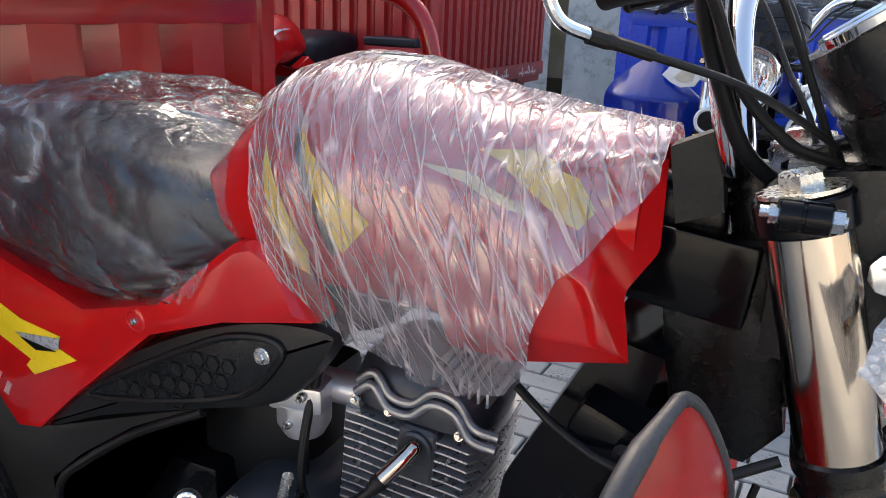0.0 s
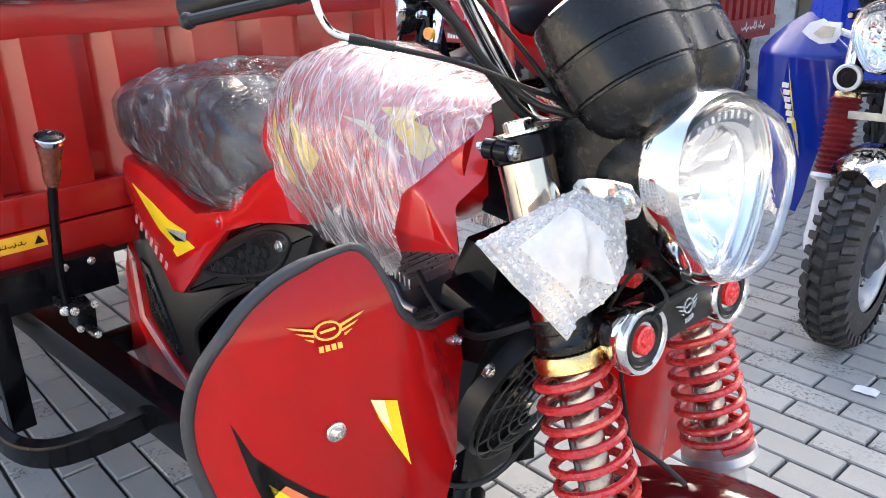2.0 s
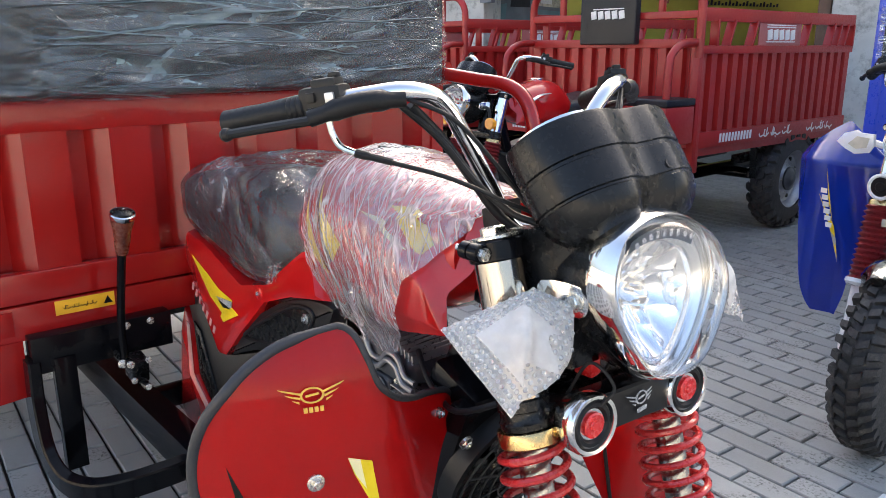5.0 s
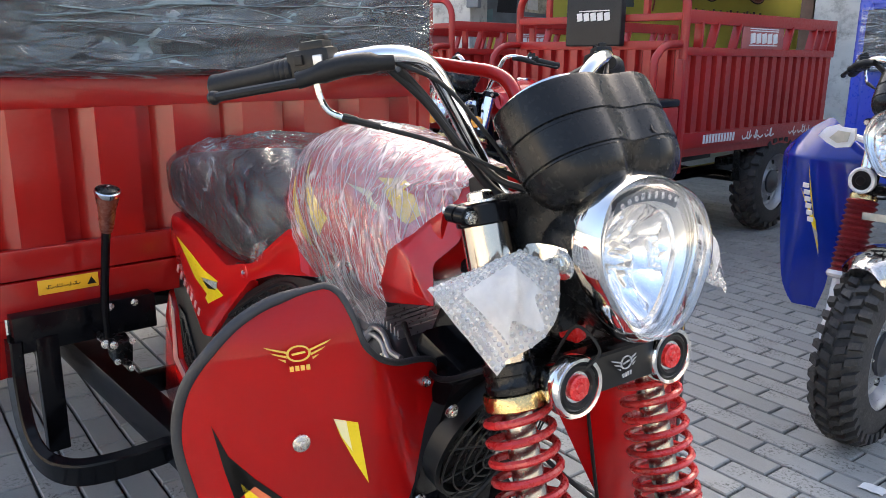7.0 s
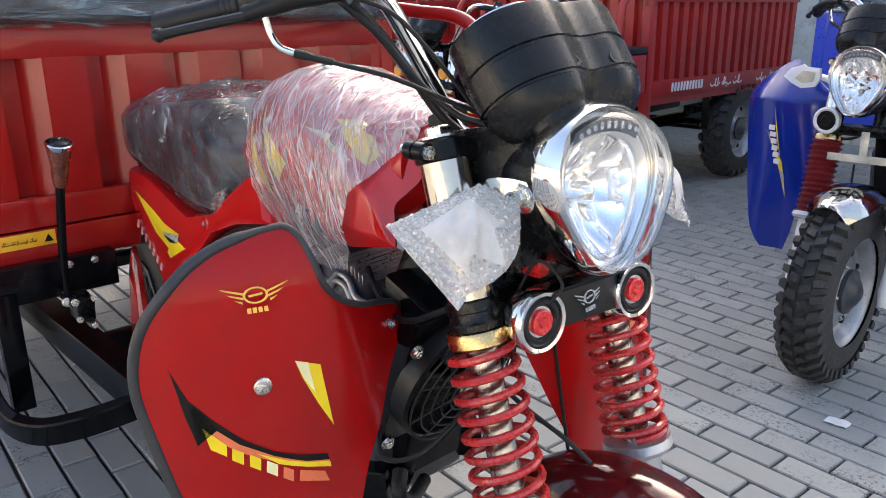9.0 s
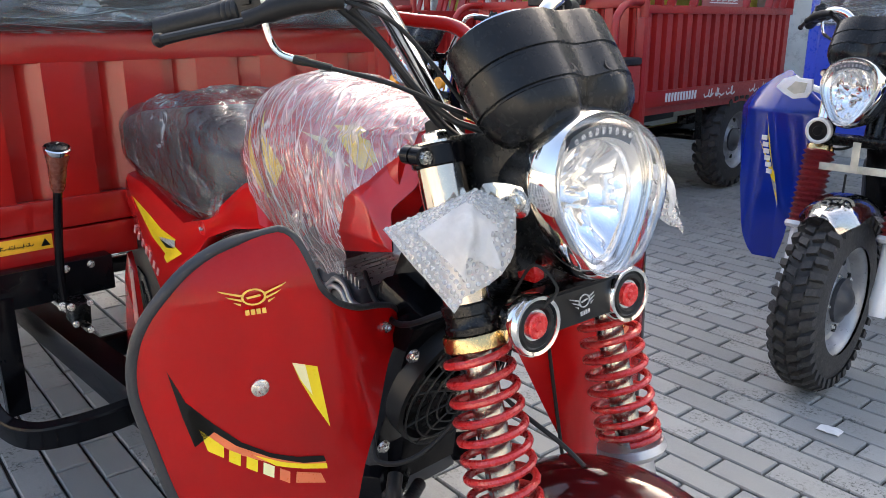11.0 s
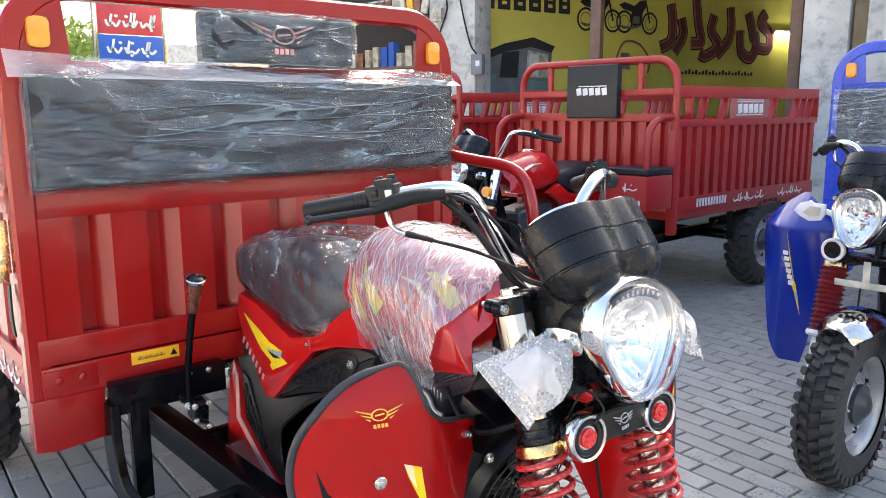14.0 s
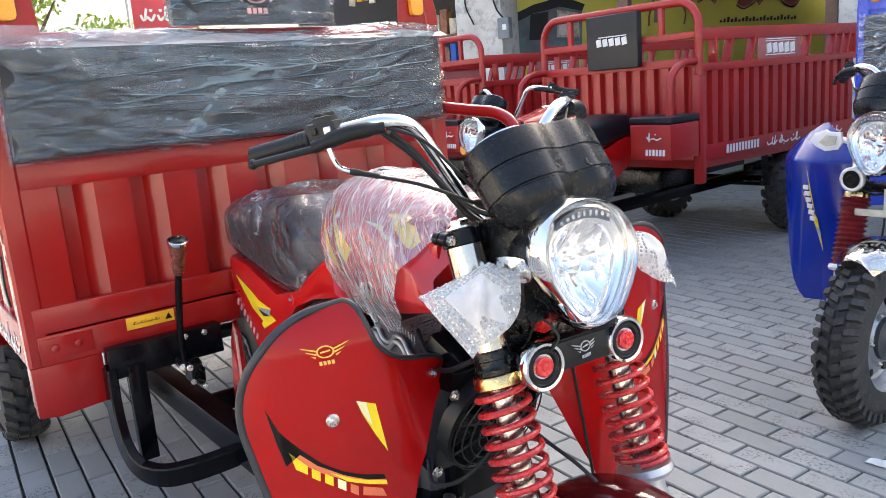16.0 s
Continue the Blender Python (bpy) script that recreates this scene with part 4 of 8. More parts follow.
def tank(root, paint, decals=True):
    """Teardrop tank with creased knee shrouds at the front."""
    top = ((-0.08, 0.880), (-0.02, 0.945), (0.03, 0.985), (0.09, 1.000), (0.16, 0.998), (0.25, 0.975), (0.34, 0.957), (0.40, 0.948))
    low = ((-0.08, 0.80), (0.0, 0.77), (0.10, 0.752), (0.25, 0.750), (0.34, 0.78), (0.40, 0.83))
    wide = ((-0.08, 0.085), (-0.02, 0.108), (0.05, 0.128), (0.12, 0.138), (0.22, 0.136), (0.32, 0.118), (0.40, 0.098))
    bm = M()
    rings = []
    for i in range(25):
        x = -0.08 + 0.48 * i / 24
        t, b, w = lerp_table(top, x), lerp_table(low, x), lerp_table(wide, x)
        c = Vector((x, 0, (t * 0.46 + b * 0.54)))
        ring = []
        for j in range(32):
            a = 2 * math.pi * j / 32
            ca, sa = math.cos(a), math.sin(a)
            hz = (t - c.z) if sa > 0 else (c.z - b)
            ring.append(c + Vector((0, w * math.copysign(abs(ca) ** 0.85, ca), hz * math.copysign(abs(sa) ** 0.9, sa))))
        rings.append(ring)
    skin(bm, rings)
    for _ in range(2):
        bmesh.ops.smooth_vert(bm, verts=bm.verts, factor=0.5, use_axis_x=True, use_axis_y=True, use_axis_z=True)
    body = part("fuel_tank", bm, paint, root, "glossy red fuel tank", 60)
    for s in (-1, 1):
        bm = M()
        at = {k: bm.verts.new((x, s * y, z)) for k, (x, y, z) in SHROUD.items()}
        for names in SHROUD_FACES:
            bm.faces.new([at[k] for k in names.split()])
        bmesh.ops.recalc_face_normals(bm, faces=bm.faces)
        inner = [e for e in bm.edges if len(e.link_faces) == 2]
        bmesh.ops.bevel(bm, geom=inner, offset=0.0050, segments=4, affect="EDGES", profile=0.5)
        bmesh.ops.solidify(bm, geom=bm.faces[:], thickness=0.005)
        part("tank_shroud", bm, paint, body, "angular tank shroud with pressed facets", 20)
        if decals:
            for k, (outline, mat_) in enumerate((
                ([(0.254, 0.938), (0.300, 0.940), (0.345, 0.924), (0.362, 0.898), (0.352, 0.884), (0.318, 0.905), (0.285, 0.926)], YELLOW),
                ([(0.200, 0.926), (0.250, 0.920), (0.300, 0.904), (0.332, 0.888), (0.296, 0.897), (0.250, 0.911)], PALE_YELLOW),
                ([(0.078, 0.954), (0.098, 0.923), (0.134, 0.893), (0.167, 0.866), (0.137, 0.831), (0.113, 0.872), (0.092, 0.912)], YELLOW),
                ([(0.041, 0.924), (0.058, 0.891), (0.082, 0.850), (0.096, 0.825), (0.088, 0.794), (0.068, 0.803), (0.050, 0.857), (0.042, 0.895)], YELLOW),
                ([(0.074, 0.958), (0.090, 0.914), (0.111, 0.874), (0.133, 0.832), (0.125, 0.826), (0.098, 0.881), (0.078, 0.921)], BLACK_INK))):
                bm = M()
                bmv = [bm.verts.new((x, 0, z)) for x, z in outline]
                bm.faces.new(bmv)
                bmesh.ops.triangulate(bm, faces=bm.faces[:])
                bmesh.ops.subdivide_edges(bm, edges=bm.edges[:], cuts=4, use_grid_fill=True)
                for v in bm.verts:
                    t, b, w = lerp_table(top, v.co.x), lerp_table(low, v.co.x), lerp_table(wide, v.co.x)
                    cz = t * 0.46 + b * 0.54
                    q = (v.co.z - cz) / ((t - cz) if v.co.z > cz else (cz - b))
                    q = min(0.98, abs(q)) ** (1 / 0.9)
                    v.co.y = s * (max(w * (1 - q * q) ** 0.425, shroud_out(v.co.x, v.co.z), shroud_out(v.co.x + 0.005, v.co.z - 0.005)) + 0.0032 - 0.001 * (k == 4))
                part("tank_decal", bm, mat_, body, "", 80)
    bm = M()
    lathe(bm, (0.13, 0, 0.996), (0.05, 0, 1), [(0, 0.036), (0.006, 0.036), (0.010, 0.030), (0.011, 0.02)], 28)
    part("filler_cap", bm, CHROME, body)
    return body


def seat(root):
    bm = M()
    rings = []
    for i in range(17):
        k = i / 16
        x = -0.484 + 0.470 * k
        t = lerp_table(((0, 0.880), (0.05, 0.905), (0.35, 0.918), (0.6, 0.905), (0.85, 0.882), (1, 0.86)), k)
        b = lerp_table(((0, 0.800), (0.2, 0.765), (0.6, 0.722), (0.72, 0.722), (0.9, 0.770), (1, 0.81)), k)
        w = lerp_table(((0, 0.128), (0.06, 0.141), (0.6, 0.144), (0.85, 0.126), (1, 0.088)), k)
        rings.append(superring(Vector((x, 0, (t + b) / 2)), w, (t - b) / 2, 4.6, 40, Vector((0, 1, 0)), Vector((0, 0, 1))))
    skin(bm, rings)
    return part("seat", bm, VINYL, root, "padded black vinyl rider seat", 60)


def front_fender(root, material, r=0.305, w=0.135, a0=25, a1=150, c=(0.725, 0, 0.27)):
    bm = M()
    c = Vector(c)
    rings = []
    for i in range(25):
        a = radians(a0 + (a1 - a0) * i / 24)
        d = Vector((math.cos(a), 0, math.sin(a)))
        end = min(1.0, 0.62 + 2.2 * min(i, 24 - i) / 24)
        ring = []
        for j in range(13):
            q = -1 + 2 * j / 12
            ring.append(c + d * (r - 0.055 * q * q * abs(q)) + Vector((0, q * w / 2 * end, 0)))
        rings.append(ring)
    skin(bm, rings, False, False)
    bmesh.ops.solidify(bm, geom=bm.faces[:], thickness=0.004)
    return part("front_fender", bm, material, root, "", 60)


def box_panel(bm, y0, y1, z0, z1, x, depth, pitch, phase=0.0, along="y"):
    """A pressed sheet with trapezoid ribs, running along y at x (or along x at y)."""
    line = [(y0, 0.0)]
    n = int((y1 - y0) / pitch)
    lead = (y1 - y0 - n * pitch) / 2 + phase
    for i in range(n):
        b = y0 + lead + i * pitch
        for f, h in ((0.43, 0.0), (0.49, -depth), (0.683, -depth), (0.925, 0.0)):
            if y0 < b + f * pitch < y1:
                line.append((b + f * pitch, h))
    line.append((y1, 0.0))
    full = line + [(y, h - 0.004) for y, h in reversed(line)]
    if along == "y":
        rings = [[Vector((x + h, y, z)) for y, h in full] for z in (z0, z1)]
    else:
        rings = [[Vector((y, x + math.copysign(1, x) * h, z)) for y, h in full] for z in (z0, z1)]
    return skin(bm, rings, True, True)


def strokes(bm, p, along, up, length, height, n, seed, out=0.0015, thick=0.0022, slant=0.25):
    """Unreadable flowing writing: swung baselines with uprights and dots, as flat bands."""
    rnd = random.Random(seed)
    p, along, up = Vector(p), Vector(along).normalized(), Vector(up).normalized()
    nrm = along.cross(up)

    def band(pts, width):
        line = curve_points([(x, y, 0) for x, y in pts], 4)
        low, high = [], []
        for i, q in enumerate(line):
            d = line[min(i + 1, len(line) - 1)] - line[max(i - 1, 0)]
            side = Vector((-d.y, d.x, 0)).normalized() * width / 2
            low.append(q - side)
            high.append(q + side)
        rings = [[p + along * q.x + up * q.y + nrm * k for q in row] for row, k in ((low, 0), (low, out), (high, out), (high, 0))]
        skin(bm, rings, False, False)

    words = max(1, round(n / 3))
    step = length / words
    w = height * 0.15
    for i in range(words):
        x, full = step * (i + 0.08), step * 0.84
        band([(x, height * 0.45), (x + full * 0.15, height * 0.12), (x + full * 0.45, height * rnd.uniform(0.2, 0.35)), (x + full * 0.7, height * 0.1), (x + full, height * rnd.uniform(0.3, 0.5))], w)
        for k in range(rnd.choice((1, 2))):
            u = x + full * rnd.uniform(0.1, 0.9)
            band([(u, height * 0.15), (u + slant * w, height * 0.55), (u + slant * w * 2, height * rnd.uniform(0.8, 1.0))], w)
        for k in range(rnd.choice((1, 2))):
            u = x + full * rnd.uniform(0.1, 0.9)
            z = height * rnd.choice((0.68, -0.08))
            band([(u, z), (u + w * 0.6, z + w * 0.3), (u + w * 1.2, z)], w)
    return bm


def digit_bars(bm, p, along, up, length, height, n, out=0.0015):
    along, up = Vector(along).normalized(), Vector(up).normalized()
    nrm = along.cross(up)
    step = length / n
    for i in range(n):
        b = Vector(p) + along * step * i
        c = [b, b + along * step * 0.62, b + along * step * 0.72 + up * height, b + along * step * 0.10 + up * height]
        skin(bm, [c, [q + nrm * out for q in c]])
    return bm


def wing_badge(parent, at, along, up, size, material, bars=True, name="wing_badge"):
    """Two swept wings of three feathers each round an oval ring, with a short bar below."""
    at, along, up = Vector(at), Vector(along).normalized(), Vector(up).normalized()
    nrm = along.cross(up)
    bm = M()
    for s in (-1, 1):
        for i in range(3):
            x0, x1 = 0.17 + 0.02 * i, 0.52 - 0.10 * i
            z = 0.05 - 0.065 * i
            lift = 0.11
            q = [(x0, z), (x1, z + lift * (x1 - x0) / 0.35), (x1 - 0.06, z + lift * (x1 - x0) / 0.35 - 0.04), (x0, z - 0.035)]
            c = [at + along * (s * a * size) + up * (b * size) for a, b in q]
            skin(bm, [c, [p + nrm * 0.0012 for p in c]])
    ring = []
    for r in (0.19, 0.155):
        ring.append([at + along * (r * size * math.cos(a)) + up * (r * 0.68 * size * math.sin(a)) for a in (2 * math.pi * i / 24 for i in range(24))])
    skin(bm, [ring[1], [p + nrm * 0.0012 for p in ring[1]], [p + nrm * 0.0012 for p in ring[0]], ring[0]], False)
    c = [at + along * (a * size) + up * (b * size) for a, b in ((-0.10, -0.022), (0.11, 0.0), (0.10, 0.03), (-0.11, 0.008))]
    skin(bm, [c, [p + nrm * 0.0012 for p in c]])
    if bars:
        for i in range(4):
            c = [at + along * ((-0.16 + 0.085 * i + a) * size) + up * (b * size) for a, b in ((0, -0.27), (0.06, -0.27), (0.06, -0.19), (0, -0.19))]
            skin(bm, [c, [p + nrm * 0.0012 for p in c]])
    return part(name, bm, material, parent, "")


# ---- the main cargo tricycle ----
BOX_X, BOX_C, BOX_H = -0.470, -0.016, 0.631
trike = thing("cargo_tricycle", "red cargo tricycle with wrapped seat, tank and backrest", "tricycle", "parked tricycles")
Y0, Y1 = BOX_C - BOX_H, BOX_C + BOX_H


def cargo_front(root, paint):
    """Head frame of the load box: arched square tube, gussets, rails and ribbed sheet."""
    bm = M()
    r = 0.15
    pts = [(BOX_X - 0.028, Y0 + 0.026, 0.50), (BOX_X - 0.028, Y0 + 0.026, 1.508 - r)]
    for i in range(1, 8):
        a = math.pi - math.pi / 2 * i / 8
        pts.append((BOX_X - 0.028, Y0 + 0.026 + r + r * math.cos(a), 1.508 - r + r * math.sin(a)))
    pts.append((BOX_X - 0.028, Y0 + 0.026 + r, 1.508))
    pts = pts + [(x, 2 * BOX_C - y, z) for x, y, z in reversed(pts)]
    tube(bm, pts, 0.02, flat=(0.052, 0.046), smooth=False)
    head = part("head_frame", bm, paint, root, "arched red square-tube head frame", 30)
    for s in (-1, 1):
        y = BOX_C + s * (BOX_H - 0.045)
        bm = M()
        out = [(0, 0.0), (-s * 0.105, 0.0), (-s * 0.090, 0.148), (-s * 0.05, 0.146), (0.0, 0.085)]
        plate(bm, out if s < 0 else list(reversed(out)), 0.004, front_frame(BOX_X - 0.012) @ Matrix.Translation((y, 1.345, 0)))
        part("gusset", bm, paint, head)
        bm = M()
        plate(bm, smooth_outline([(-0.018, -0.030), (0.018, -0.030), (0.022, 0), (0.018, 0.030), (-0.018, 0.030), (-0.022, 0)], 3), 0.014, front_frame(BOX_X - 0.007) @ Matrix.Translation((y - s * 0.040, 1.408, 0)), 0.004)
        part("side_marker", bm, AMBER, head, "amber plastic side marker lamp")
    for z0, z1, x, name in ((1.322, 1.352, BOX_X - 0.018, "rail"), (1.008, 1.070, BOX_X - 0.012, "rail"), (0.675, 0.737, BOX_X - 0.004, "rail"), (0.600, 0.672, BOX_X + 0.000, "sill")):
        bm = M()
        box(bm, (x - 0.016, BOX_C, (z0 + z1) / 2), (0.032, 2 * BOX_H - 0.05, z1 - z0), (0, 0, 0), 0.004)
        part(name, bm, paint, head)
    bm = M()
    box_panel(bm, Y0 + 0.05, Y1 - 0.05, 0.735, 1.010, BOX_X - 0.010, 0.036, 0.1635, -0.005)
    part("ribbed_sheet", bm, paint, head, "ribbed red sheet metal", 20)
    bm = M()
    box(bm, (BOX_X - 0.064, BOX_C, 0.90), (0.004, 2 * BOX_H - 0.06, 0.60))
    part("inner_sheet", bm, paint, head)
    bm = M()
    out = [(0, 0), (0.045, -0.008), (0.157, 0.0), (0.157, 0.120), (0.0, 0.120)]
    plate(bm, out, 0.03, front_frame(BOX_X - 0.026) @ Matrix.Translation((Y0, 0.482, 0)), 0.004)
    part("corner_bracket", bm, paint, head)
    bm = M()
    plate(bm, [(0, 0), (0.157, 0.0), (0.157, 0.120), (0.0, 0.120)], 0.03, front_frame(BOX_X - 0.026) @ Matrix.Translation((Y1 - 0.157, 0.482, 0)), 0.004)
    part("corner_bracket", bm, paint, head)
    bm = M()
    plate(bm, [(0, 0), (0.115, 0), (0.115, 0.05), (0, 0.05)], 0.004, front_frame(BOX_X + 0.0005) @ Matrix.Translation((Y0 + 0.030, 0.615, 0)), 0.0015)
    rivet_plate = part("rivet_plate", bm, paint, head)
    for y in (0.06, 0.11):
        bm = M()
        lathe(bm, (BOX_X + 0.004, Y0 + y, 0.640), (1, 0, 0), [(0, 0.010), (0.004, 0.009), (0.006, 0.004)], 16)
        part("rivet", bm, paint, rivet_plate)
    return head


def cargo_sides(root, paint, length=1.85, floor_z=0.60, rail_z=1.16):
    xb = BOX_X - length
    for s in (-1, 1):
        y = BOX_C + s * BOX_H
        bm = M()
        box_panel(bm, xb + 0.05, BOX_X - 0.06, 0.70, 1.02, y - s * 0.008, 0.024, 0.1635, 0.0, "x")
        side = part("side_sheet", bm, paint, root, "ribbed red side wall", 20)
        for z0, z1 in ((0.60, 0.70), (1.02, 1.075), (1.125, 1.165)):
            bm = M()
            box(bm, ((xb + BOX_X - 0.05) / 2, y - s * 0.016, (z0 + z1) / 2), (length - 0.05, 0.032, z1 - z0), (0, 0, 0), 0.004)
            part("side_rail", bm, paint, side)
        for k in range(5):
            bm = M()
            box(bm, (xb + 0.03 + (length - 0.1) * k / 4, y - s * 0.016, 1.10), (0.04, 0.028, 0.06), (0, 0, 0), 0.003)
            part("rail_post", bm, paint, side)
    bm = M()
    box(bm, (BOX_X - length / 2 - 0.03, BOX_C, floor_z + 0.01), (length - 0.06, 2 * BOX_H - 0.04, 0.03))
    part("load_floor", bm, paint, root)
    bm = M()
    box_panel(bm, Y0 + 0.02, Y1 - 0.02, 0.62, 1.05, xb, 0.02, 0.1635)
    part("tailgate", bm, paint, root, "", 20)


cargo_front(trike, RED_PAINT)
cargo_sides(trike, RED_PAINT)

# hasp and padlock on the right front corner post
bm = M()
box(bm, (BOX_X - 0.060, Y0 - 0.010, 0.950), (0.034, 0.016, 0.12), (0, 0, 0), 0.004)
box(bm, (BOX_X - 0.060, Y0 - 0.020, 0.895), (0.040, 0.022, 0.045), (0, 0, 0), 0.005)
hasp = part("hasp", bm, GOLD, trike, "brass-plated side-gate hasp")
bm = M()
tube(bm, [(BOX_X - 0.075, Y0 - 0.012, 1.08), (BOX_X - 0.066, Y0 - 0.016, 1.04), (BOX_X - 0.075, Y0 - 0.012, 0.99)], 0.006, 8)
part("hook", bm, GOLD, hasp)
bm = M()
tube(bm, [(BOX_X - 0.07, Y0 - 0.006, 0.86), (BOX_X - 0.045, Y0 - 0.012, 0.80), (BOX_X - 0.05, Y0 - 0.008, 0.75)], 0.004, flat=(0.004, 0.022))
part("strap", bm, GRIP_RUBBER, hasp)
bm = M()
strokes(bm, (BOX_X - 0.75, Y0 - 0.001, 0.615), (1, 0, 0), (0, 0, 1), 0.68, 0.06, 16, 4)
part("side_lettering", bm, WHITE_INK, trike, "white hand-painted lettering")
bm = M()
plate(bm, [(0, 0), (0.117, 0), (0.117, 0.030), (0, 0.030)], 0.0015, front_frame(BOX_X + 0.0015) @ Matrix.Translation((-0.424, 0.640, 0)), 0.0004)
label = part("warning_label", bm, WARN_YELLOW, trike, "yellow warning sticker with dark script")
bm = M()
strokes(bm, (BOX_X + 0.0030, -0.410, 0.650), (0, 1, 0), (0, 0, 1), 0.068, 0.010, 11, 9, 0.0006)
c = [Vector((BOX_X + 0.003, -0.330 + a, 0.647 + b)) for a, b in ((0, 0), (0.018, 0), (0.009, 0.016))]
skin(bm, [c, [p + Vector((0.0006, 0, 0)) for p in c]])
part("label_script", bm, BLACK_INK, label)

# passenger grab rail on the far front corner
bm = M()
tube(bm, [(BOX_X, 0.600, 1.100), (-0.34, 0.600, 1.088), (-0.215, 0.600, 1.076), (-0.15, 0.600, 1.040), (-0.120, 0.600, 0.965), (-0.11, 0.600, 0.86), (-0.115, 0.600, 0.72)], 0.018, 14, 7)
part("grab_rail", bm, RED_PAINT, trike, "bent red tube grab rail", 50)
bm = M()
plate(bm, smooth_outline([(-0.03, -0.025), (0.03, -0.025), (0.03, 0.025), (-0.03, 0.025)], 3), 0.006, front_frame(BOX_X) @ Matrix.Translation((0.600, 1.10, 0)))
part("rail_flange", bm, RED_PAINT, trike)
bm = M()
box(bm, (-0.29, 0.50, 0.66), (0.34, 0.22, 0.10), (0, 0, 0), 0.008)
part("side_locker", bm, RED_PAINT, trike)

# backrest cushions
bm = M()
rings = []
for i in range(25):
    k = i / 24
    y = -0.598 + 1.180 * k
    e = min(1.0, min(k, 1 - k) * 14 + 0.55)
    rings.append(superring(Vector((BOX_X + 0.004, y, 1.196)), 0.038 * e, 0.124 * (0.96 + 0.04 * e), 5.0, 24, Vector((1, 0, 0)), Vector((0, 0, 1))))
skin(bm, rings)
part("backrest", bm, VINYL, trike, "wide padded black vinyl backrest", 60)
bm = M()
rings = []
for i in range(17):
    k = i / 16
    e = min(1.0, min(k, 1 - k) * 10 + 0.55)
    rings.append(superring(Vector((BOX_X - 0.004, -0.205 + 0.435 * k, 1.418)), 0.026 * e, 0.060 * (0.94 + 0.06 * e), 5.0, 20, Vector((1, 0, 0)), Vector((0, 0, 1))))
skin(bm, rings)
head_cushion = part("head_cushion", bm, VINYL, trike, "small padded black head cushion", 60)
wing_badge(head_cushion, (BOX_X + 0.0235, 0.012, 1.430), (0, 1, 0), (0, 0, 1), 0.175, PINK_INK)

# chassis rails, step hoop and shift gear
for s in (-1, 1):
    bm = M()
    span(bm, (-2.25, s * 0.234, 0.335), (0.10, s * 0.234, 0.335), 0.062, 0.080, 0.004)
    part("chassis_rail", bm, BLACK_PAINT, trike, "black painted steel chassis rail")
    bm = M()
    span(bm, (0.09, s * 0.234, 0.335), (0.34, s * 0.09, 0.36), 0.045, 0.055, 0.004)
    part("chassis_rail", bm, BLACK_PAINT, trike)
for x in (-2.0, -1.3, -0.62, -0.18):
    bm = M()
    span(bm, (x, -0.22, 0.33), (x, 0.22, 0.33), 0.04, 0.05)
    part("cross_member", bm, BLACK_PAINT, trike)
for s in (-1, 1):
    bm = M()
    box(bm, (-0.455, s * 0.345, 0.575), (0.05, 0.28, 0.076), (0, 0, 0), 0.003)
    hanger = part("step_hanger", bm, BLACK_PAINT, trike, "black steel step hanger under the load box")
    bm = M()
    box(bm, (-0.44, s * 0.427, 0.44), (0.028, 0.042, 0.25), (0, 0, 0), 0.003)
    part("strut", bm, BLACK_PAINT, hanger)
    bm = M()
    tube(bm, [(-0.455, s * 0.484, 0.565), (-0.450, s * 0.486, 0.47), (-0.42, s * 0.484, 0.375), (-0.372, s * 0.468, 0.325), (-0.325, s * 0.43, 0.310), (-0.300, s * 0.37, 0.310), (-0.292, s * 0.30, 0.312), (-0.290, s * 0.235, 0.315)], 0.02, flat=(0.024, 0.068), steps=6)
    part("step_hoop", bm, BLACK_PAINT, hanger, "bent black steel step hoop", 40)
bm = M()
box(bm, (-0.44, -0.275, 0.575), (0.012, 0.085, 0.075), (0, 0, 0), 0.002)
gear = part("shift_bracket", bm, BLACK_PAINT, trike, "black shift lever bracket with plated bolts")
for p in ((-0.43, -0.30, 0.60), (-0.43, -0.25, 0.60)):
    bolt(gear, p, (1, 0, 0), 0.006)
bm = M()
rod(bm, (-0.43, -0.325, 0.545), (-0.35, -0.325, 0.545), 0.010, seg=10)
box(bm, (-0.39, -0.30, 0.52), (0.05, 0.035, 0.05), (0, 10, 0), 0.004)
rod(bm, (-0.40, -0.30, 0.50), (-0.33, -0.30, 0.495), 0.008, seg=10)
part("shift_pivot", bm, BLACK_GREASE, gear, "greased black shift pivot")
for p, r in (((-0.347, -0.325, 0.545), 0.006), ((-0.362, -0.336, 0.545), 0.007), ((-0.328, -0.300, 0.496), 0.005), ((-0.362, -0.316, 0.502), 0.005), ((-0.362, -0.284, 0.54), 0.005)):
    bolt(gear, p, (1, -0.3, 0), r)
bm = M()
tube(bm, [(-0.375, -0.327, 0.545), (-0.366, -0.330, 0.62), (-0.345, -0.327, 0.72), (-0.318, -0.326, 0.80)], 0.0085, 10, 5)
lever = part("shift_lever", bm, BLACK_PAINT, trike, "black shift lever with a wooden knob")
bm = M()
d = Vector((0.33, 0.0, 0.94)).normalized()
lathe(bm, (-0.322, -0.326, 0.785), d, [(0, 0.011), (0.010, 0.0135), (0.05, 0.0165), (0.070, 0.021), (0.078, 0.021), (0.080, 0.018)], 20)
part("wood_knob", bm, WOOD, lever)
bm = M()
lathe(bm, Vector((-0.322, -0.326, 0.785)) + d * 0.078, d, [(0, 0.0215), (0.004, 0.0235), (0.010, 0.024), (0.012, 0.022), (0.0115, 0.019)], 24)
part("knob_ring", bm, CHROME, lever)
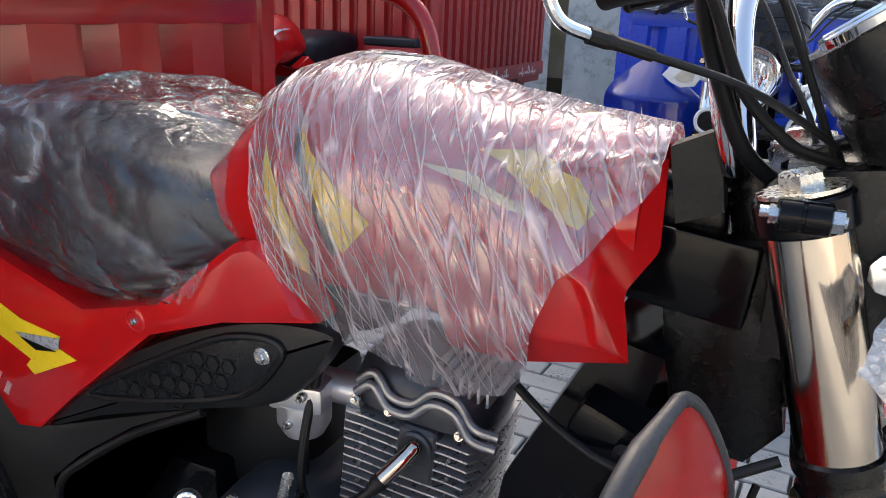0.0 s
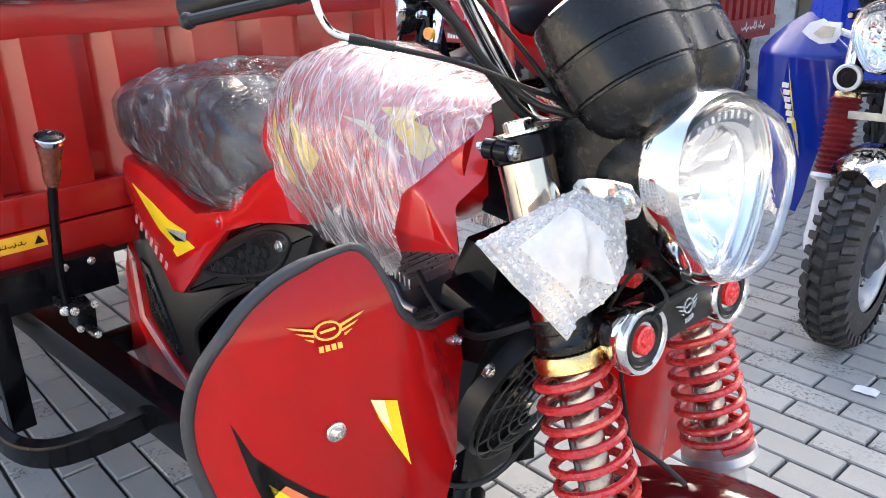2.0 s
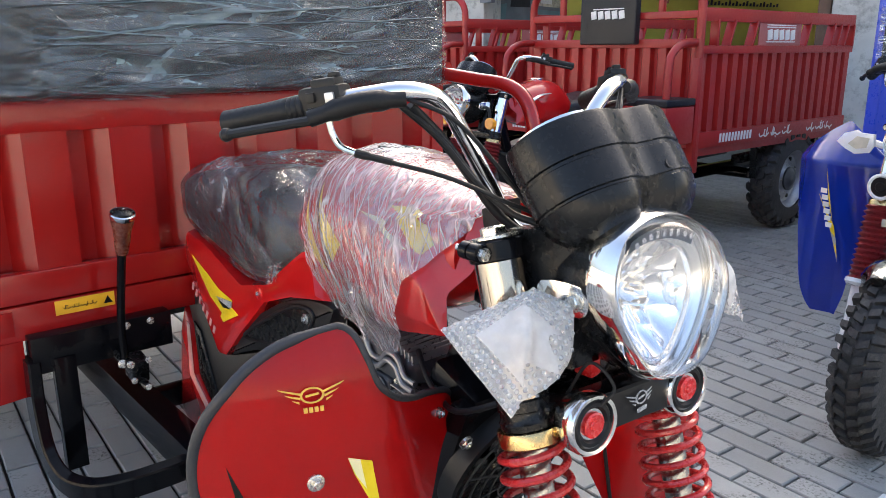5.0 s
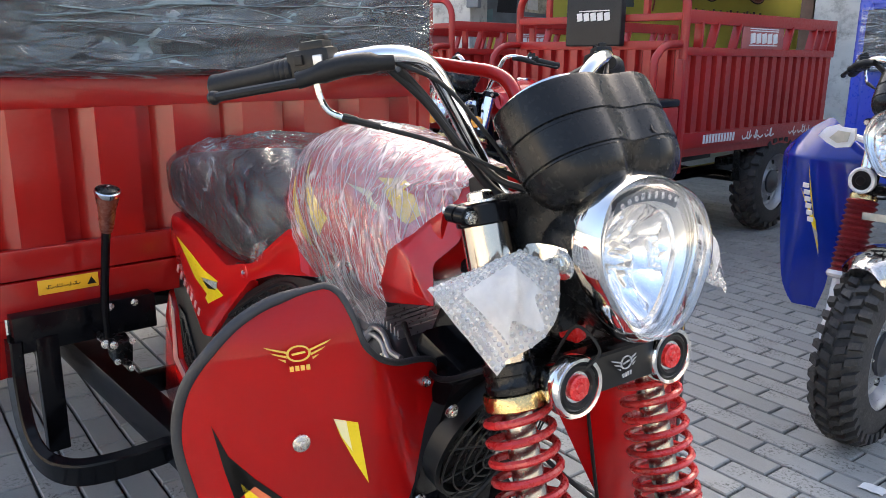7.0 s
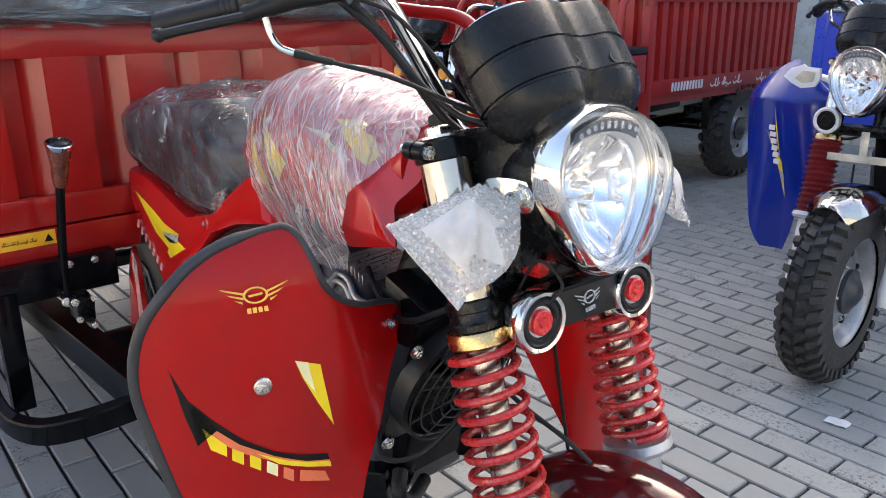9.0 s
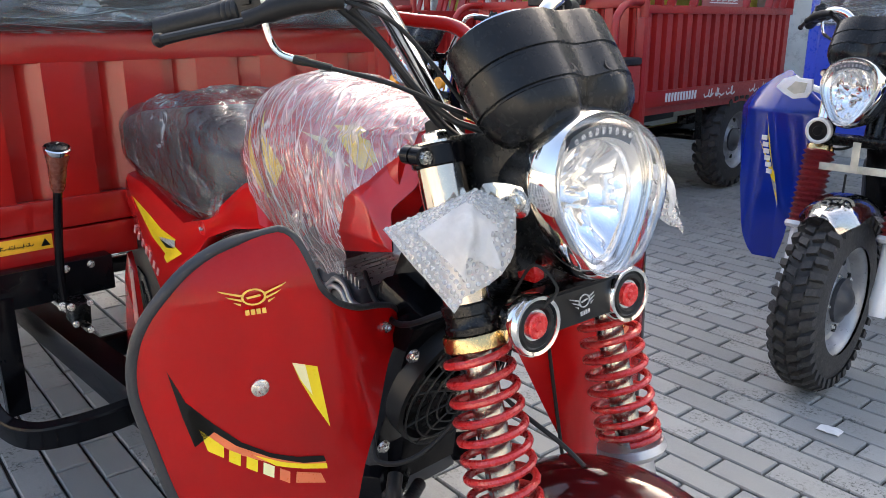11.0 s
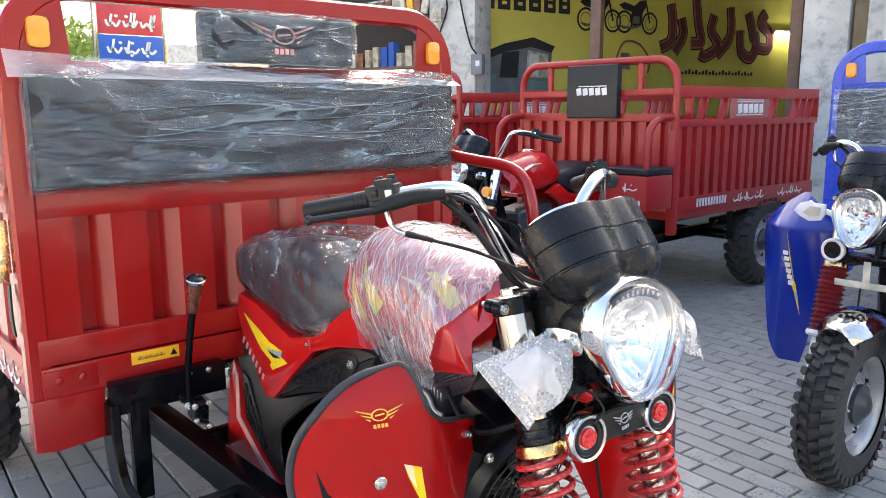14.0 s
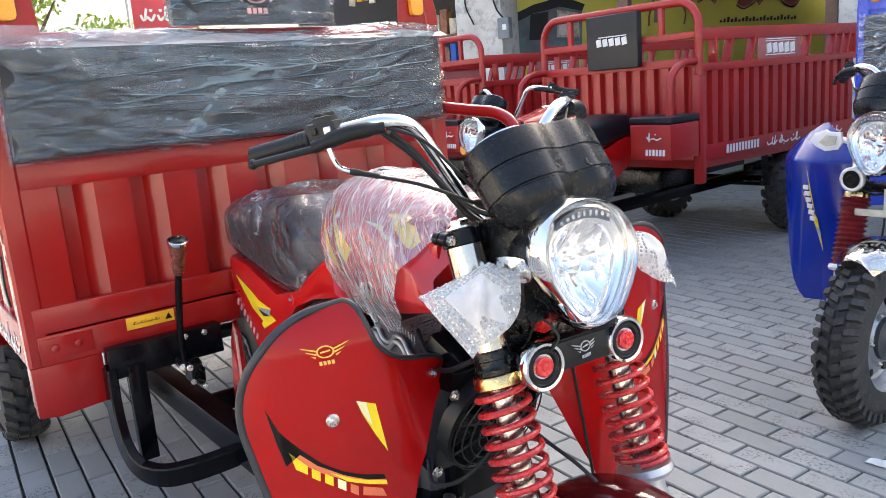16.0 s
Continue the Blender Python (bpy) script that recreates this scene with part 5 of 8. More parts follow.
bm = M()
lathe(bm, Vector((-0.322, -0.326, 0.785)) + d * 0.086, d, [(0, 0.019), (0.006, 0.018), (0.009, 0.012), (0.010, 0.001)], 24)
cap = part("knob_cap", bm, BLACK_SATIN, lever)
bm = M()
box(bm, Vector((-0.322, -0.326, 0.785)) + d * 0.0965, (0.016, 0.003, 0.001), (0, -19, 0))
part("shift_pattern", bm, WHITE_INK, lever)

# wheels
for s in (-1, 1):
    wheel(trike, "rear", (-1.72, s * 0.535 + BOX_C, 0.285), 0.285, 0.14, 26, RIM_GREY, "knobbly black rear tyre")
    bm = M()
    front = [(-2.06, 0.46), (-1.98, 0.585), (-1.50, 0.585), (-1.40, 0.44)]
    rings = [[Vector((x, BOX_C + s * y, z)) for x, z in front] for y in (0.47, 0.625)]
    skin(bm, rings, False, False)
    bmesh.ops.solidify(bm, geom=bm.faces[:], thickness=0.003)
    part("rear_mudguard", bm, RED_PAINT, trike)
bm = M()
rod(bm, (-1.72, -0.5, 0.285), (-1.72, 0.5, 0.285), 0.035)
lathe(bm, (-1.72, -0.12, 0.285), (0, 1, 0), [(0, 0.04), (0.05, 0.10), (0.17, 0.10), (0.22, 0.04)], 18)
part("rear_axle", bm, BLACK_GREASE, trike)
wheel(trike, "front", (0.735, 0, 0.25), 0.25, 0.11, 26, RIM_GREY, "knobbly black front tyre")
front_fender(trike, DARK_RED, 0.272, c=(0.735, 0, 0.25))

# steering and lamps
for s in (-1, 1):
    fork(trike, s, FORK_CHROME, RED_SPRING)
yokes(trike)
lamp = headlamp(trike)
gauge_pod(trike)
handlebar(trike)
cables(trike)
bm = M()
skin(bm, [[Vector((x, y, z)) for y, z in ((-w, z0), (w, z0), (w, z1), (-w, z1))] for x, w, z0, z1 in ((0.50, 0.10, 0.80, 0.945), (0.56, 0.105, 0.79, 0.955), (0.615, 0.100, 0.79, 0.965))])
part("lamp_cowl", bm, BLACK_SATIN, trike, "black lamp cowl between the fork legs")
bm = M()
box(bm, (0.650, -0.012, 0.738), (0.006, 0.13, 0.050), (0, -8, -4), 0.002)
badge = part("badge_plate", bm, BLACK_PLASTIC, trike, "black plate with a silver winged badge")
wing_badge(badge, (0.6545, -0.012, 0.742), (-0.07, 1, 0), (-0.139, 0, 0.99), 0.066, SILVER_INK)
for y, x in ((-0.100, 0.645), (0.076, 0.658)):
    d = Vector((1, -0.10, 0.06)).normalized()
    p = Vector((x, y, 0.731))
    bm = M()
    lathe(bm, p, d, [(-0.030, 0.030), (-0.012, 0.038), (-0.008, 0.0395), (0.006, 0.0395), (0.010, 0.037), (0.009, 0.0325), (0.004, 0.0305)], 36)
    horn = part("horn", bm, CHROME, trike, "chrome-ringed round horn with a red cap")
    bm = M()
    lathe(bm, p, d, [(0.0, 0.031), (0.005, 0.0305), (0.008, 0.0275), (0.008, 0.023), (0.004, 0.0195), (0.003, 0.001)], 36)
    part("horn_face", bm, BLACK_PLASTIC, horn)
    bm = M()
    lathe(bm, p, d, [(0.002, 0.0168), (0.009, 0.0162), (0.0105, 0.0138), (0.0095, 0.0068), (0.012, 0.0056), (0.0125, 0.001)], 28)
    part("horn_cap", bm, RED_LENS, horn)
bm = M()
box(bm, (0.640, -0.012, 0.762), (0.03, 0.20, 0.006), (0, 0, -4), 0.002)
part("lamp_stay", bm, BLACK_PAINT, trike)
bm = M()
tube(bm, [(0.60, -0.09, 0.75), (0.63, -0.085, 0.80), (0.66, -0.075, 0.775), (0.65, -0.09, 0.75)], 0.0022, 8)
part("loose_wire", bm, GRIP_RUBBER, trike)
bm = M()
tube(bm, [(0.60, -0.02, 0.76), (0.63, -0.03, 0.795), (0.655, -0.01, 0.785), (0.65, 0.02, 0.76)], 0.0022, 8)
part("loose_wire", bm, GRIP_RUBBER, trike)
bm = M()
tube(bm, [(0.59, 0.03, 0.77), (0.625, 0.02, 0.80), (0.65, 0.04, 0.79)], 0.0022, 8)
part("loose_wire", bm, GRIP_RUBBER, trike)
bm = M()
box(bm, (0.60, -0.055, 0.785), (0.03, 0.02, 0.035), (10, 0, 0), 0.004)
part("wire_connector", bm, RED_LENS, trike)
bm = M()
box(bm, (0.615, 0.045, 0.775), (0.03, 0.03, 0.02), (0, 20, 0), 0.004)
part("wire_connector", bm, RED_LENS, trike)
bm = M()
skin(bm, [[Vector((x, y, z)) for x, z in ((0.408, 0.950), (0.446, 0.968), (0.458, 0.900), (0.420, 0.885))] for y in (-0.060, -0.024)])
part("ignition_block", bm, GRIP_RUBBER, trike, "flat black rubber block ahead of the tank")

# tank, seat and bodywork
tank(trike, RED_PLASTIC)
seat(trike)
for s in (-1, 1):
    F = side_frame(s * 0.105, s)
    bm = M()
    plate(bm, [(-0.470, 0.775), (-0.360, 0.765), (-0.200, 0.715), (-0.09, 0.742), (-0.058, 0.766), (-0.030, 0.796), (-0.008, 0.816), (0.016, 0.822), (0.045, 0.812), (0.075, 0.788), (0.105, 0.752), (0.0, 0.735), (-0.10, 0.700), (-0.215, 0.605), (-0.292, 0.534), (-0.335, 0.527), (-0.44, 0.655), (-0.475, 0.715)], 0.042, F, 0.012)
    for v in bm.verts:
        v.co.y -= s * (0.6 * max(0.0, v.co.z - 0.760) + 0.25 * max(0.0, v.co.x - 0.06))
    tail = part("tail_panel", bm, RED_PLASTIC, trike, "glossy red tail panel with yellow decal")
    bm = M()
    plate(bm, [(-0.427, 0.730), (-0.350, 0.703), (-0.30, 0.682), (-0.236, 0.672), (-0.246, 0.658), (-0.213, 0.647), (-0.287, 0.612), (-0.299, 0.622), (-0.290, 0.632), (-0.344, 0.655)], 0.0012, side_frame(s * 0.1474, s), 0.0004)
    decal = part("tail_decal", bm, YELLOW, tail)
    bm = M()
    plate(bm, [(-0.310, 0.664), (-0.236, 0.670), (-0.240, 0.655), (-0.275, 0.652)], 0.0012, side_frame(s * 0.1490, s), 0.0004)
    part("decal_inset", bm, SILVER_INK, decal)
    bm = M()
    plate(bm, [(-0.300, 0.660), (-0.242, 0.653), (-0.275, 0.648)], 0.0012, side_frame(s * 0.1505, s), 0.0004)
    part("decal_inset", bm, BLACK_INK, decal)
    bm = M()
    for i in range(7):
        c = Vector((-0.440 + 0.0160 * i, s * 0.1475, 0.648 - 0.0125 * i))
        span(bm, c, c + Vector((0.009, 0, 0.016)), 0.0016, 0.008, 0)
    part("tail_lettering", bm, PINK_INK, tail, "pale model lettering bars")
    bm = M()
    lathe(bm, (-0.118, s * 0.143, 0.716), (0, s, 0), [(0, 0.015), (0.004, 0.014), (0.005, 0.011), (0.002, 0.009)], 18)
    part("panel_boss", bm, RED_PLASTIC, tail)
    bolt(tail, (-0.118, s * 0.145, 0.716), (0, s, 0), 0.005)
    # black intake panel with a honeycomb inset
    bm = M()
    plate(bm, smooth_outline([(-0.290, 0.535), (-0.214, 0.622), (-0.102, 0.690), (-0.014, 0.728), (0.052, 0.745), (0.118, 0.748), (0.122, 0.728), (0.062, 0.656), (-0.046, 0.620), (-0.20, 0.570)], 3), 0.030, side_frame(s * 0.106, s), 0.010)
    intake = part("intake_panel", bm, BLACK_PLASTIC, trike, "matt black intake panel with honeycomb inset")
    bm = M()
    plate(bm, smooth_outline([(-0.208, 0.600), (-0.171, 0.630), (-0.028, 0.708), (0.033, 0.726), (0.064, 0.723), (0.062, 0.704), (0.013, 0.655), (-0.103, 0.619)], 3), 0.003, side_frame(s * 0.1355, s), 0.001)
    inset = part("intake_inset", bm, BLACK_SATIN, intake)
    for i in range(11):
        for j in range(4):
            x, z = -0.155 + 0.0205 * i + 0.010 * (j % 2), 0.626 + 0.0195 * j
            if z < lerp_table(((-0.20, 0.600), (-0.171, 0.618), (-0.028, 0.695), (0.033, 0.708), (0.06, 0.70)), x) and x < -0.06 + (z - 0.626) * 1.25:
                bm = M()
                lathe(bm, (x, s * 0.1385, z), (0, s, 0), [(0, 0.0105), (0.0022, 0.0098), (0.0022, 0.0082), (0.0006, 0.0076)], 6)
                part("honeycomb_cell", bm, BLACK_PLASTIC, inset, "", 20)
    bm = M()
    tube(bm, [(x, s * 0.1375, z) for x, z in smooth_outline([(-0.208, 0.600), (-0.171, 0.630), (-0.028, 0.708), (0.033, 0.726), (0.064, 0.723), (0.062, 0.704), (0.013, 0.655), (-0.103, 0.619)], 3)], 0.0045, 8, 1, loop=True, smooth=False)
    part("inset_rim", bm, BLACK_PLASTIC, intake)
    bolt(intake, (0.044, s * 0.140, 0.708), (0, s, 0), 0.0075)
    # lower black cover and red strip
    bm = M()
    plate(bm, [(-0.522, 0.604), (-0.44, 0.650), (-0.34, 0.535), (-0.292, 0.534), (-0.05, 0.622), (-0.037, 0.616), (-0.144, 0.563), (-0.236, 0.499), (-0.287, 0.453), (-0.288, 0.384), (-0.268, 0.313), (-0.237, 0.281), (-0.262, 0.283), (-0.383, 0.348), (-0.48, 0.425), (-0.494, 0.539)], 0.035, side_frame(s * 0.098, s), 0.010)
    cover = part("side_cover", bm, BLACK_PLASTIC, trike, "matt black lower side cover with slats")
    for i in range(4):
        bm = M()
        span(bm, (-0.200 - 0.003 * i, s * 0.106, 0.50 - 0.055 * i), (-0.275 - 0.002 * i, s * 0.122, 0.485 - 0.055 * i), 0.014, 0.010, 0.003)
        part("cover_slat", bm, BLACK_PLASTIC, cover)
    bm = M()
    tube(bm, [(-0.045, s * 0.131, 0.617), (-0.144, s * 0.134, 0.565), (-0.234, s * 0.134, 0.501), (-0.283, s * 0.134, 0.453), (-0.286, s * 0.134, 0.384), (-0.266, s * 0.134, 0.315), (-0.24, s * 0.134, 0.285)], 0.006, 10, 6)
    part("cover_rib", bm, BLACK_PLASTIC, cover)
    bm = M()
    plate(bm, [(-0.06, 0.605), (-0.102, 0.56), (-0.191, 0.482), (-0.198, 0.407), (-0.203, 0.286), (-0.25, 0.285), (-0.285, 0.384), (-0.284, 0.45), (-0.236, 0.497), (-0.144, 0.56)], 0.012, side_frame(s * 0.096, s), 0.003)
    part("cover_recess", bm, BLACK_PLASTIC, cover)
    bm = M()
    plate(bm, [(-0.478, 0.560), (-0.445, 0.545), (-0.36, 0.38), (-0.385, 0.362), (-0.468, 0.432)], 0.004, side_frame(s * 0.1335, s), 0.001)
    part("cover_grille", bm, BLACK_SATIN, cover)
    for i in range(5):
        bm = M()
        span(bm, (-0.458 + 0.017 * i, s * 0.139, 0.53 - 0.028 * i), (-0.445 + 0.015 * i, s * 0.139, 0.475 - 0.018 * i), 0.004, 0.006, 0)
        part("grille_bar", bm, BLACK_PLASTIC, cover)
    bm = M()
    plate(bm, [(-0.519, 0.585), (-0.494, 0.545), (-0.485, 0.425), (-0.383, 0.346), (-0.245, 0.276), (-0.287, 0.268), (-0.43, 0.272), (-0.565, 0.285), (-0.592, 0.31), (-0.57, 0.43), (-0.554, 0.515)], 0.03, side_frame(s * 0.112, s), 0.008)
    part("lower_strip", bm, RED_PLASTIC, trike, "glossy red lower trim strip")
    # gloss highlight along the red strip, painted as a thin pink sheet
    bm = M()
    plate(bm, [(-0.503, 0.555), (-0.490, 0.548), (-0.488, 0.428), (-0.383, 0.350), (-0.255, 0.281), (-0.280, 0.277), (-0.39, 0.330), (-0.512, 0.418)], 0.002, side_frame(s * 0.1425, s), 0.0006)
    part("painted_strip_highlight", bm, PINK_INK, trike)

# leg shields with rubber edge trim
OUTER = ((0.30, 0.400), (0.40, 0.430), (0.50, 0.458), (0.569, 0.478), (0.634, 0.490), (0.682, 0.498), (0.716, 0.499), (0.749, 0.494), (0.778, 0.484), (0.806, 0.466), (0.829, 0.441), (0.846, 0.410), (0.855, 0.378), (0.8595, 0.346), (0.8600, 0.338))
INNER = ((0.30, 0.290), (0.40, 0.280), (0.497, 0.264), (0.559, 0.245), (0.588, 0.216), (0.612, 0.188), (0.634, 0.158), (0.650, 0.125), (0.666, 0.107), (0.683, 0.110), (0.700, 0.130), (0.718, 0.174), (0.736, 0.225), (0.758, 0.268), (0.775, 0.290), (0.795, 0.305), (0.820, 0.312), (0.838, 0.317), (0.850, 0.322), (0.8575, 0.329), (0.8600, 0.335))
BOW = ((0.10, 0.395), (0.16, 0.428), (0.21, 0.459), (0.250, 0.487), (0.268, 0.496), (0.285, 0.498), (0.31, 0.496), (0.36, 0.488), (0.42, 0.468), (0.47, 0.445), (0.515, 0.405))

LEAN = (0.795, 1.5, 1.5)


def fine_table(table):
    """The same table, rounded off between its rows."""
    return tuple((p.x, p.y) for p in curve_points([(a, b, 0) for a, b in table], 5))


def shield_x(y, z):
    y -= 0.25 * (z - 0.70) * min(1.0, max(0.0, (0.36 - y) / 0.08))
    x = (lerp_table(BOW, y) * 2 + lerp_table(BOW, y - 0.010) + lerp_table(BOW, y + 0.010)) / 4
    return x - LEAN[1] * max(0.0, z - LEAN[0]) ** LEAN[2] + 0.03 * max(0.0, 0.68 - z)


def leg_shield(root, s, paint, decal=True, trim=True):
    outer = fine_table(OUTER)
    inner = fine_table(INNER if s < 0 else tuple((z, min(y, 0.20 - 0.30 * (z - 0.30)) if z < 0.68 else y) for z, y in INNER))
    bm = M()
    rings = []
    top = OUTER[-1][0]
    zs = [0.30 + 0.32 * i / 16 for i in range(17)] + [0.62 + (top - 0.02 - 0.62) * i / 44 for i in range(1, 45)] + [top - 0.02 + 0.02 * i / 10 for i in range(1, 11)]
    for z in zs:
        a, b = lerp_table(outer, z), lerp_table(inner, z)
        rings.append([Vector((shield_x(b + (a - b) * j / 40, z), s * (b + (a - b) * j / 40), z)) for j in range(41)])
    skin(bm, rings, False, False)
    bmesh.ops.solidify(bm, geom=bm.faces[:], thickness=0.004)
    sh = part("leg_shield", bm, paint, root, "glossy leg shield with black rubber edge trim", 45)
    if not trim:
        return sh
    bm = M()
    rim = [Vector((shield_x(y, z) - 0.003, s * y, z)) for z, y in OUTER]
    rim += [Vector((shield_x(y, z) - 0.002, s * y, z)) for z, y in reversed(INNER) if z >= 0.68]
    thick = [0.0068] * (5 * (len(OUTER) - 3)) + [0.0060, 0.0054, 0.0050] + [0.0046] * 90
    tube(bm, rim, thick, 10, 5)
    part("edge_trim", bm, TRIM_RUBBER, sh, "ribbed black rubber edge trim", 50)
    if not decal:
        return sh

    def on(outline, material, name, lift=0.0015):
        b = M()
        vs = [b.verts.new((0, s * y, z)) for y, z in outline]
        b.faces.new(vs)
        bmesh.ops.triangulate(b, faces=b.faces[:])
        bmesh.ops.subdivide_edges(b, edges=b.edges[:], cuts=4, use_grid_fill=True)
        for v in b.verts:
            v.co.x = shield_x(abs(v.co.y), v.co.z) + lift * 0.5 + 0.0008
        return part(name, b, material, sh, "", 80)

    wing_badge(sh, (shield_x(0.383, 0.795) + 0.0035, s * 0.383, 0.7955), (-0.34 * s, 1, 0), (-0.16, 0, 1), 0.072, GOLD_INK)
    on([(0.345, 0.708), (0.314, 0.695), (0.308, 0.655), (0.301, 0.611), (0.319, 0.645), (0.337, 0.684)], YELLOW, "shield_decal")
    on([(0.3452, 0.7082), (0.3295, 0.7015), (0.329, 0.684), (0.322, 0.660), (0.335, 0.682)], PALE_YELLOW, "decal_edge", 0.0025)
    on([(0.472, 0.722), (0.458, 0.683), (0.433, 0.651), (0.407, 0.623), (0.378, 0.602), (0.346, 0.587), (0.312, 0.576), (0.309, 0.567), (0.339, 0.576), (0.378, 0.596), (0.413, 0.620), (0.434, 0.642), (0.449, 0.670), (0.457, 0.674), (0.454, 0.627), (0.462, 0.663)], BLACK_INK, "shield_decal")
    on([(0.448, 0.667), (0.434, 0.642), (0.413, 0.620), (0.378, 0.596), (0.339, 0.576), (0.309, 0.567), (0.310, 0.559), (0.340, 0.569), (0.379, 0.589), (0.414, 0.610), (0.435, 0.630), (0.446, 0.646)], ORANGE_INK, "shield_decal", 0.0008)
    on([(0.396, 0.604), (0.366, 0.587), (0.339, 0.575), (0.309, 0.5645), (0.308, 0.557), (0.340, 0.569), (0.373, 0.584)], YELLOW, "shield_decal", 0.0022)
    on([(0.448, 0.648), (0.426, 0.622), (0.427, 0.608), (0.442, 0.620)], YELLOW, "shield_decal")
    for i, c in enumerate((YELLOW, YELLOW, PALE_YELLOW, ORANGE_INK)):
        y, z = 0.421 - 0.0175 * i, 0.617 - 0.0125 * i
        on([(y, z), (y - 0.0115, z - 0.0085), (y - 0.0100, z - 0.0235), (y + 0.0015, z - 0.0145)], c, "shield_decal")
    on([(0.349, 0.568), (0.317, 0.554), (0.311, 0.538), (0.351, 0.554)], ORANGE_INK, "shield_decal")
    p = Vector((shield_x(0.383, 0.686) + 0.003, s * 0.383, 0.686))
    b = M()
    lathe(b, p, (1, 0.25 * s, 0), [(-0.002, 0.0105), (0.001, 0.0105), (0.002, 0.009), (0.002, 0.007)], 20)
    part("washer", b, ZINC, sh)
    bolt(sh, p + Vector((0.001, 0, 0)), (1, 0.25 * s, 0), 0.0055)
    bolt(sh, (shield_x(0.156, 0.681) + 0.003, s * 0.156, 0.681), (1, -0.5 * s, 0), 0.006)
    return sh


for s in (-1, 1):
    leg_shield(trike, s, RED_PLASTIC)
bm = M()
tube(bm, [(shield_x(0.165, z) + 0.006, 0.165, z) for z in (0.70, 0.62, 0.54, 0.46, 0.38)], 0.0032, 8, 4)
part("cable", bm, GRIP_RUBBER, trike)

# engine
eng = M()
box(eng, (0.15, 0.0, 0.40), (0.34, 0.20, 0.20), (0, 0, 0), 0.03, 3)
lathe(eng, (0.04, -0.155, 0.445), (0, 1, 0), [(0, 0.060), (0.006, 0.085), (0.02, 0.095), (0.06, 0.098), (0.31, 0.095)], 32)
lathe(eng, (0.20, -0.130, 0.40), (0, 1, 0), [(0, 0.05), (0.008, 0.07), (0.03, 0.078), (0.26, 0.075)], 28)
crank = part("crankcase", eng, ENGINE_GREY, trike, "grey cast engine crankcase")
T = pose(0.170, -0.005, 0.50, 0, 5, 0)
bm = M()
box(bm, T @ Vector((0, 0, 0.06)), (0.115, 0.115, 0.16), (0, 5, 0), 0.01)
barrel = part("cylinder_barrel", bm, ENGINE_GREY, trike)
for i in range(13):
    bm = M()
    z = 0.000 + 0.0108 * i
    k = 1.0 if i < 9 else 1.04
    plate(bm, smooth_outline([(-0.078 * k, -0.065), (-0.05, -0.079), (0.05, -0.079), (0.078 * k, -0.065), (0.078 * k, 0.065), (0.05, 0.079), (-0.05, 0.079), (-0.078 * k, 0.065)], 2), 0.0022, T @ Matrix.Translation((0, 0, z)), 0.0007)
    part("cooling_fin", bm, FIN, barrel)
bm = M()
rings = []
for z, w, l in ((0.142, 0.076, 0.080), (0.160, 0.078, 0.082), (0.185, 0.070, 0.076), (0.200, 0.052, 0.060), (0.206, 0.03, 0.04)):
    rings.append([T @ Vector((x, y, z)) for x, y in [(q.x, q.y) for q in superring(Vector((0, 0, 0)), l, w, 4, 24, Vector((1, 0, 0)), Vector((0, 1, 0)))]])
skin(bm, rings)
headc = part("cylinder_head", bm, ENGINE_GREY, trike, "dark grey cylinder head with bright ridges")
for k in (0, 1):
    bm = M()
    tube(bm, [T @ Vector((x, -0.079 - 0.004 * k, z - 0.012 * k)) for x, z in ((-0.060, 0.172), (-0.042, 0.186), (-0.022, 0.166), (0.004, 0.166), (0.026, 0.186), (0.052, 0.184), (0.072, 0.162), (0.100, 0.160))], 0.0050, 10, 5)
    part("head_ridge", bm, HEAD_GREY, headc, "cast wavy ridge")
for i in range(7):
    bm = M()
    span(bm, T @ Vector((0.02 + 0.010 * i, -0.072, 0.203 - 0.002 * i)), T @ Vector((0.02 + 0.010 * i, 0.03, 0.206 - 0.002 * i)), 0.0035, 0.016, 0.001)
    part("head_fin", bm, FIN, headc)
for x in (-0.06, -0.02, 0.06):
    bolt(headc, T @ Vector((x, -0.083, 0.150)), (0, -1, 0.3), 0.0042)
# dark cast pocket round the spark plug
bm = M()
box(bm, T @ Vector((0.014, -0.070, 0.108)), (0.046, 0.026, 0.066), (0, 5, 0), 0.010, 3)
lathe(bm, T @ Vector((0.014, -0.080, 0.118)), (0, -1, 0), [(0, 0.020), (0.006, 0.020), (0.008, 0.017), (0.005, 0.012)], 24)
part("plug_pocket", bm, ENGINE_GREY, headc)
for sx in (-0.070, 0.072):
    for k in range(5):
        bolt(barrel, T @ Vector((sx * 0.72, -0.0805, 0.030 + 0.0216 * k)), (0, -1, 0), 0.0016)
bm = M()
tube(bm, [T @ Vector((-0.006, -0.112, 0.090)), T @ Vector((-0.016, -0.120, 0.074)), T @ Vector((-0.028, -0.124, 0.060))], [0.0095, 0.010, 0.009, 0.008, 0.007, 0.006], 12, 5)
plug = part("spark_plug_cap", bm, GRIP_RUBBER, trike)
bm = M()
tube(bm, [T @ Vector((0.018, -0.086, 0.128)), T @ Vector((0.010, -0.097, 0.114)), T @ Vector((-0.006, -0.112, 0.090))], [0.0060, 0.0085, 0.0090, 0.0088, 0.0086, 0.0092], 14, 5)
part("plug_sleeve", bm, FORK_CHROME, plug, "bright metal plug sleeve")
bm = M()
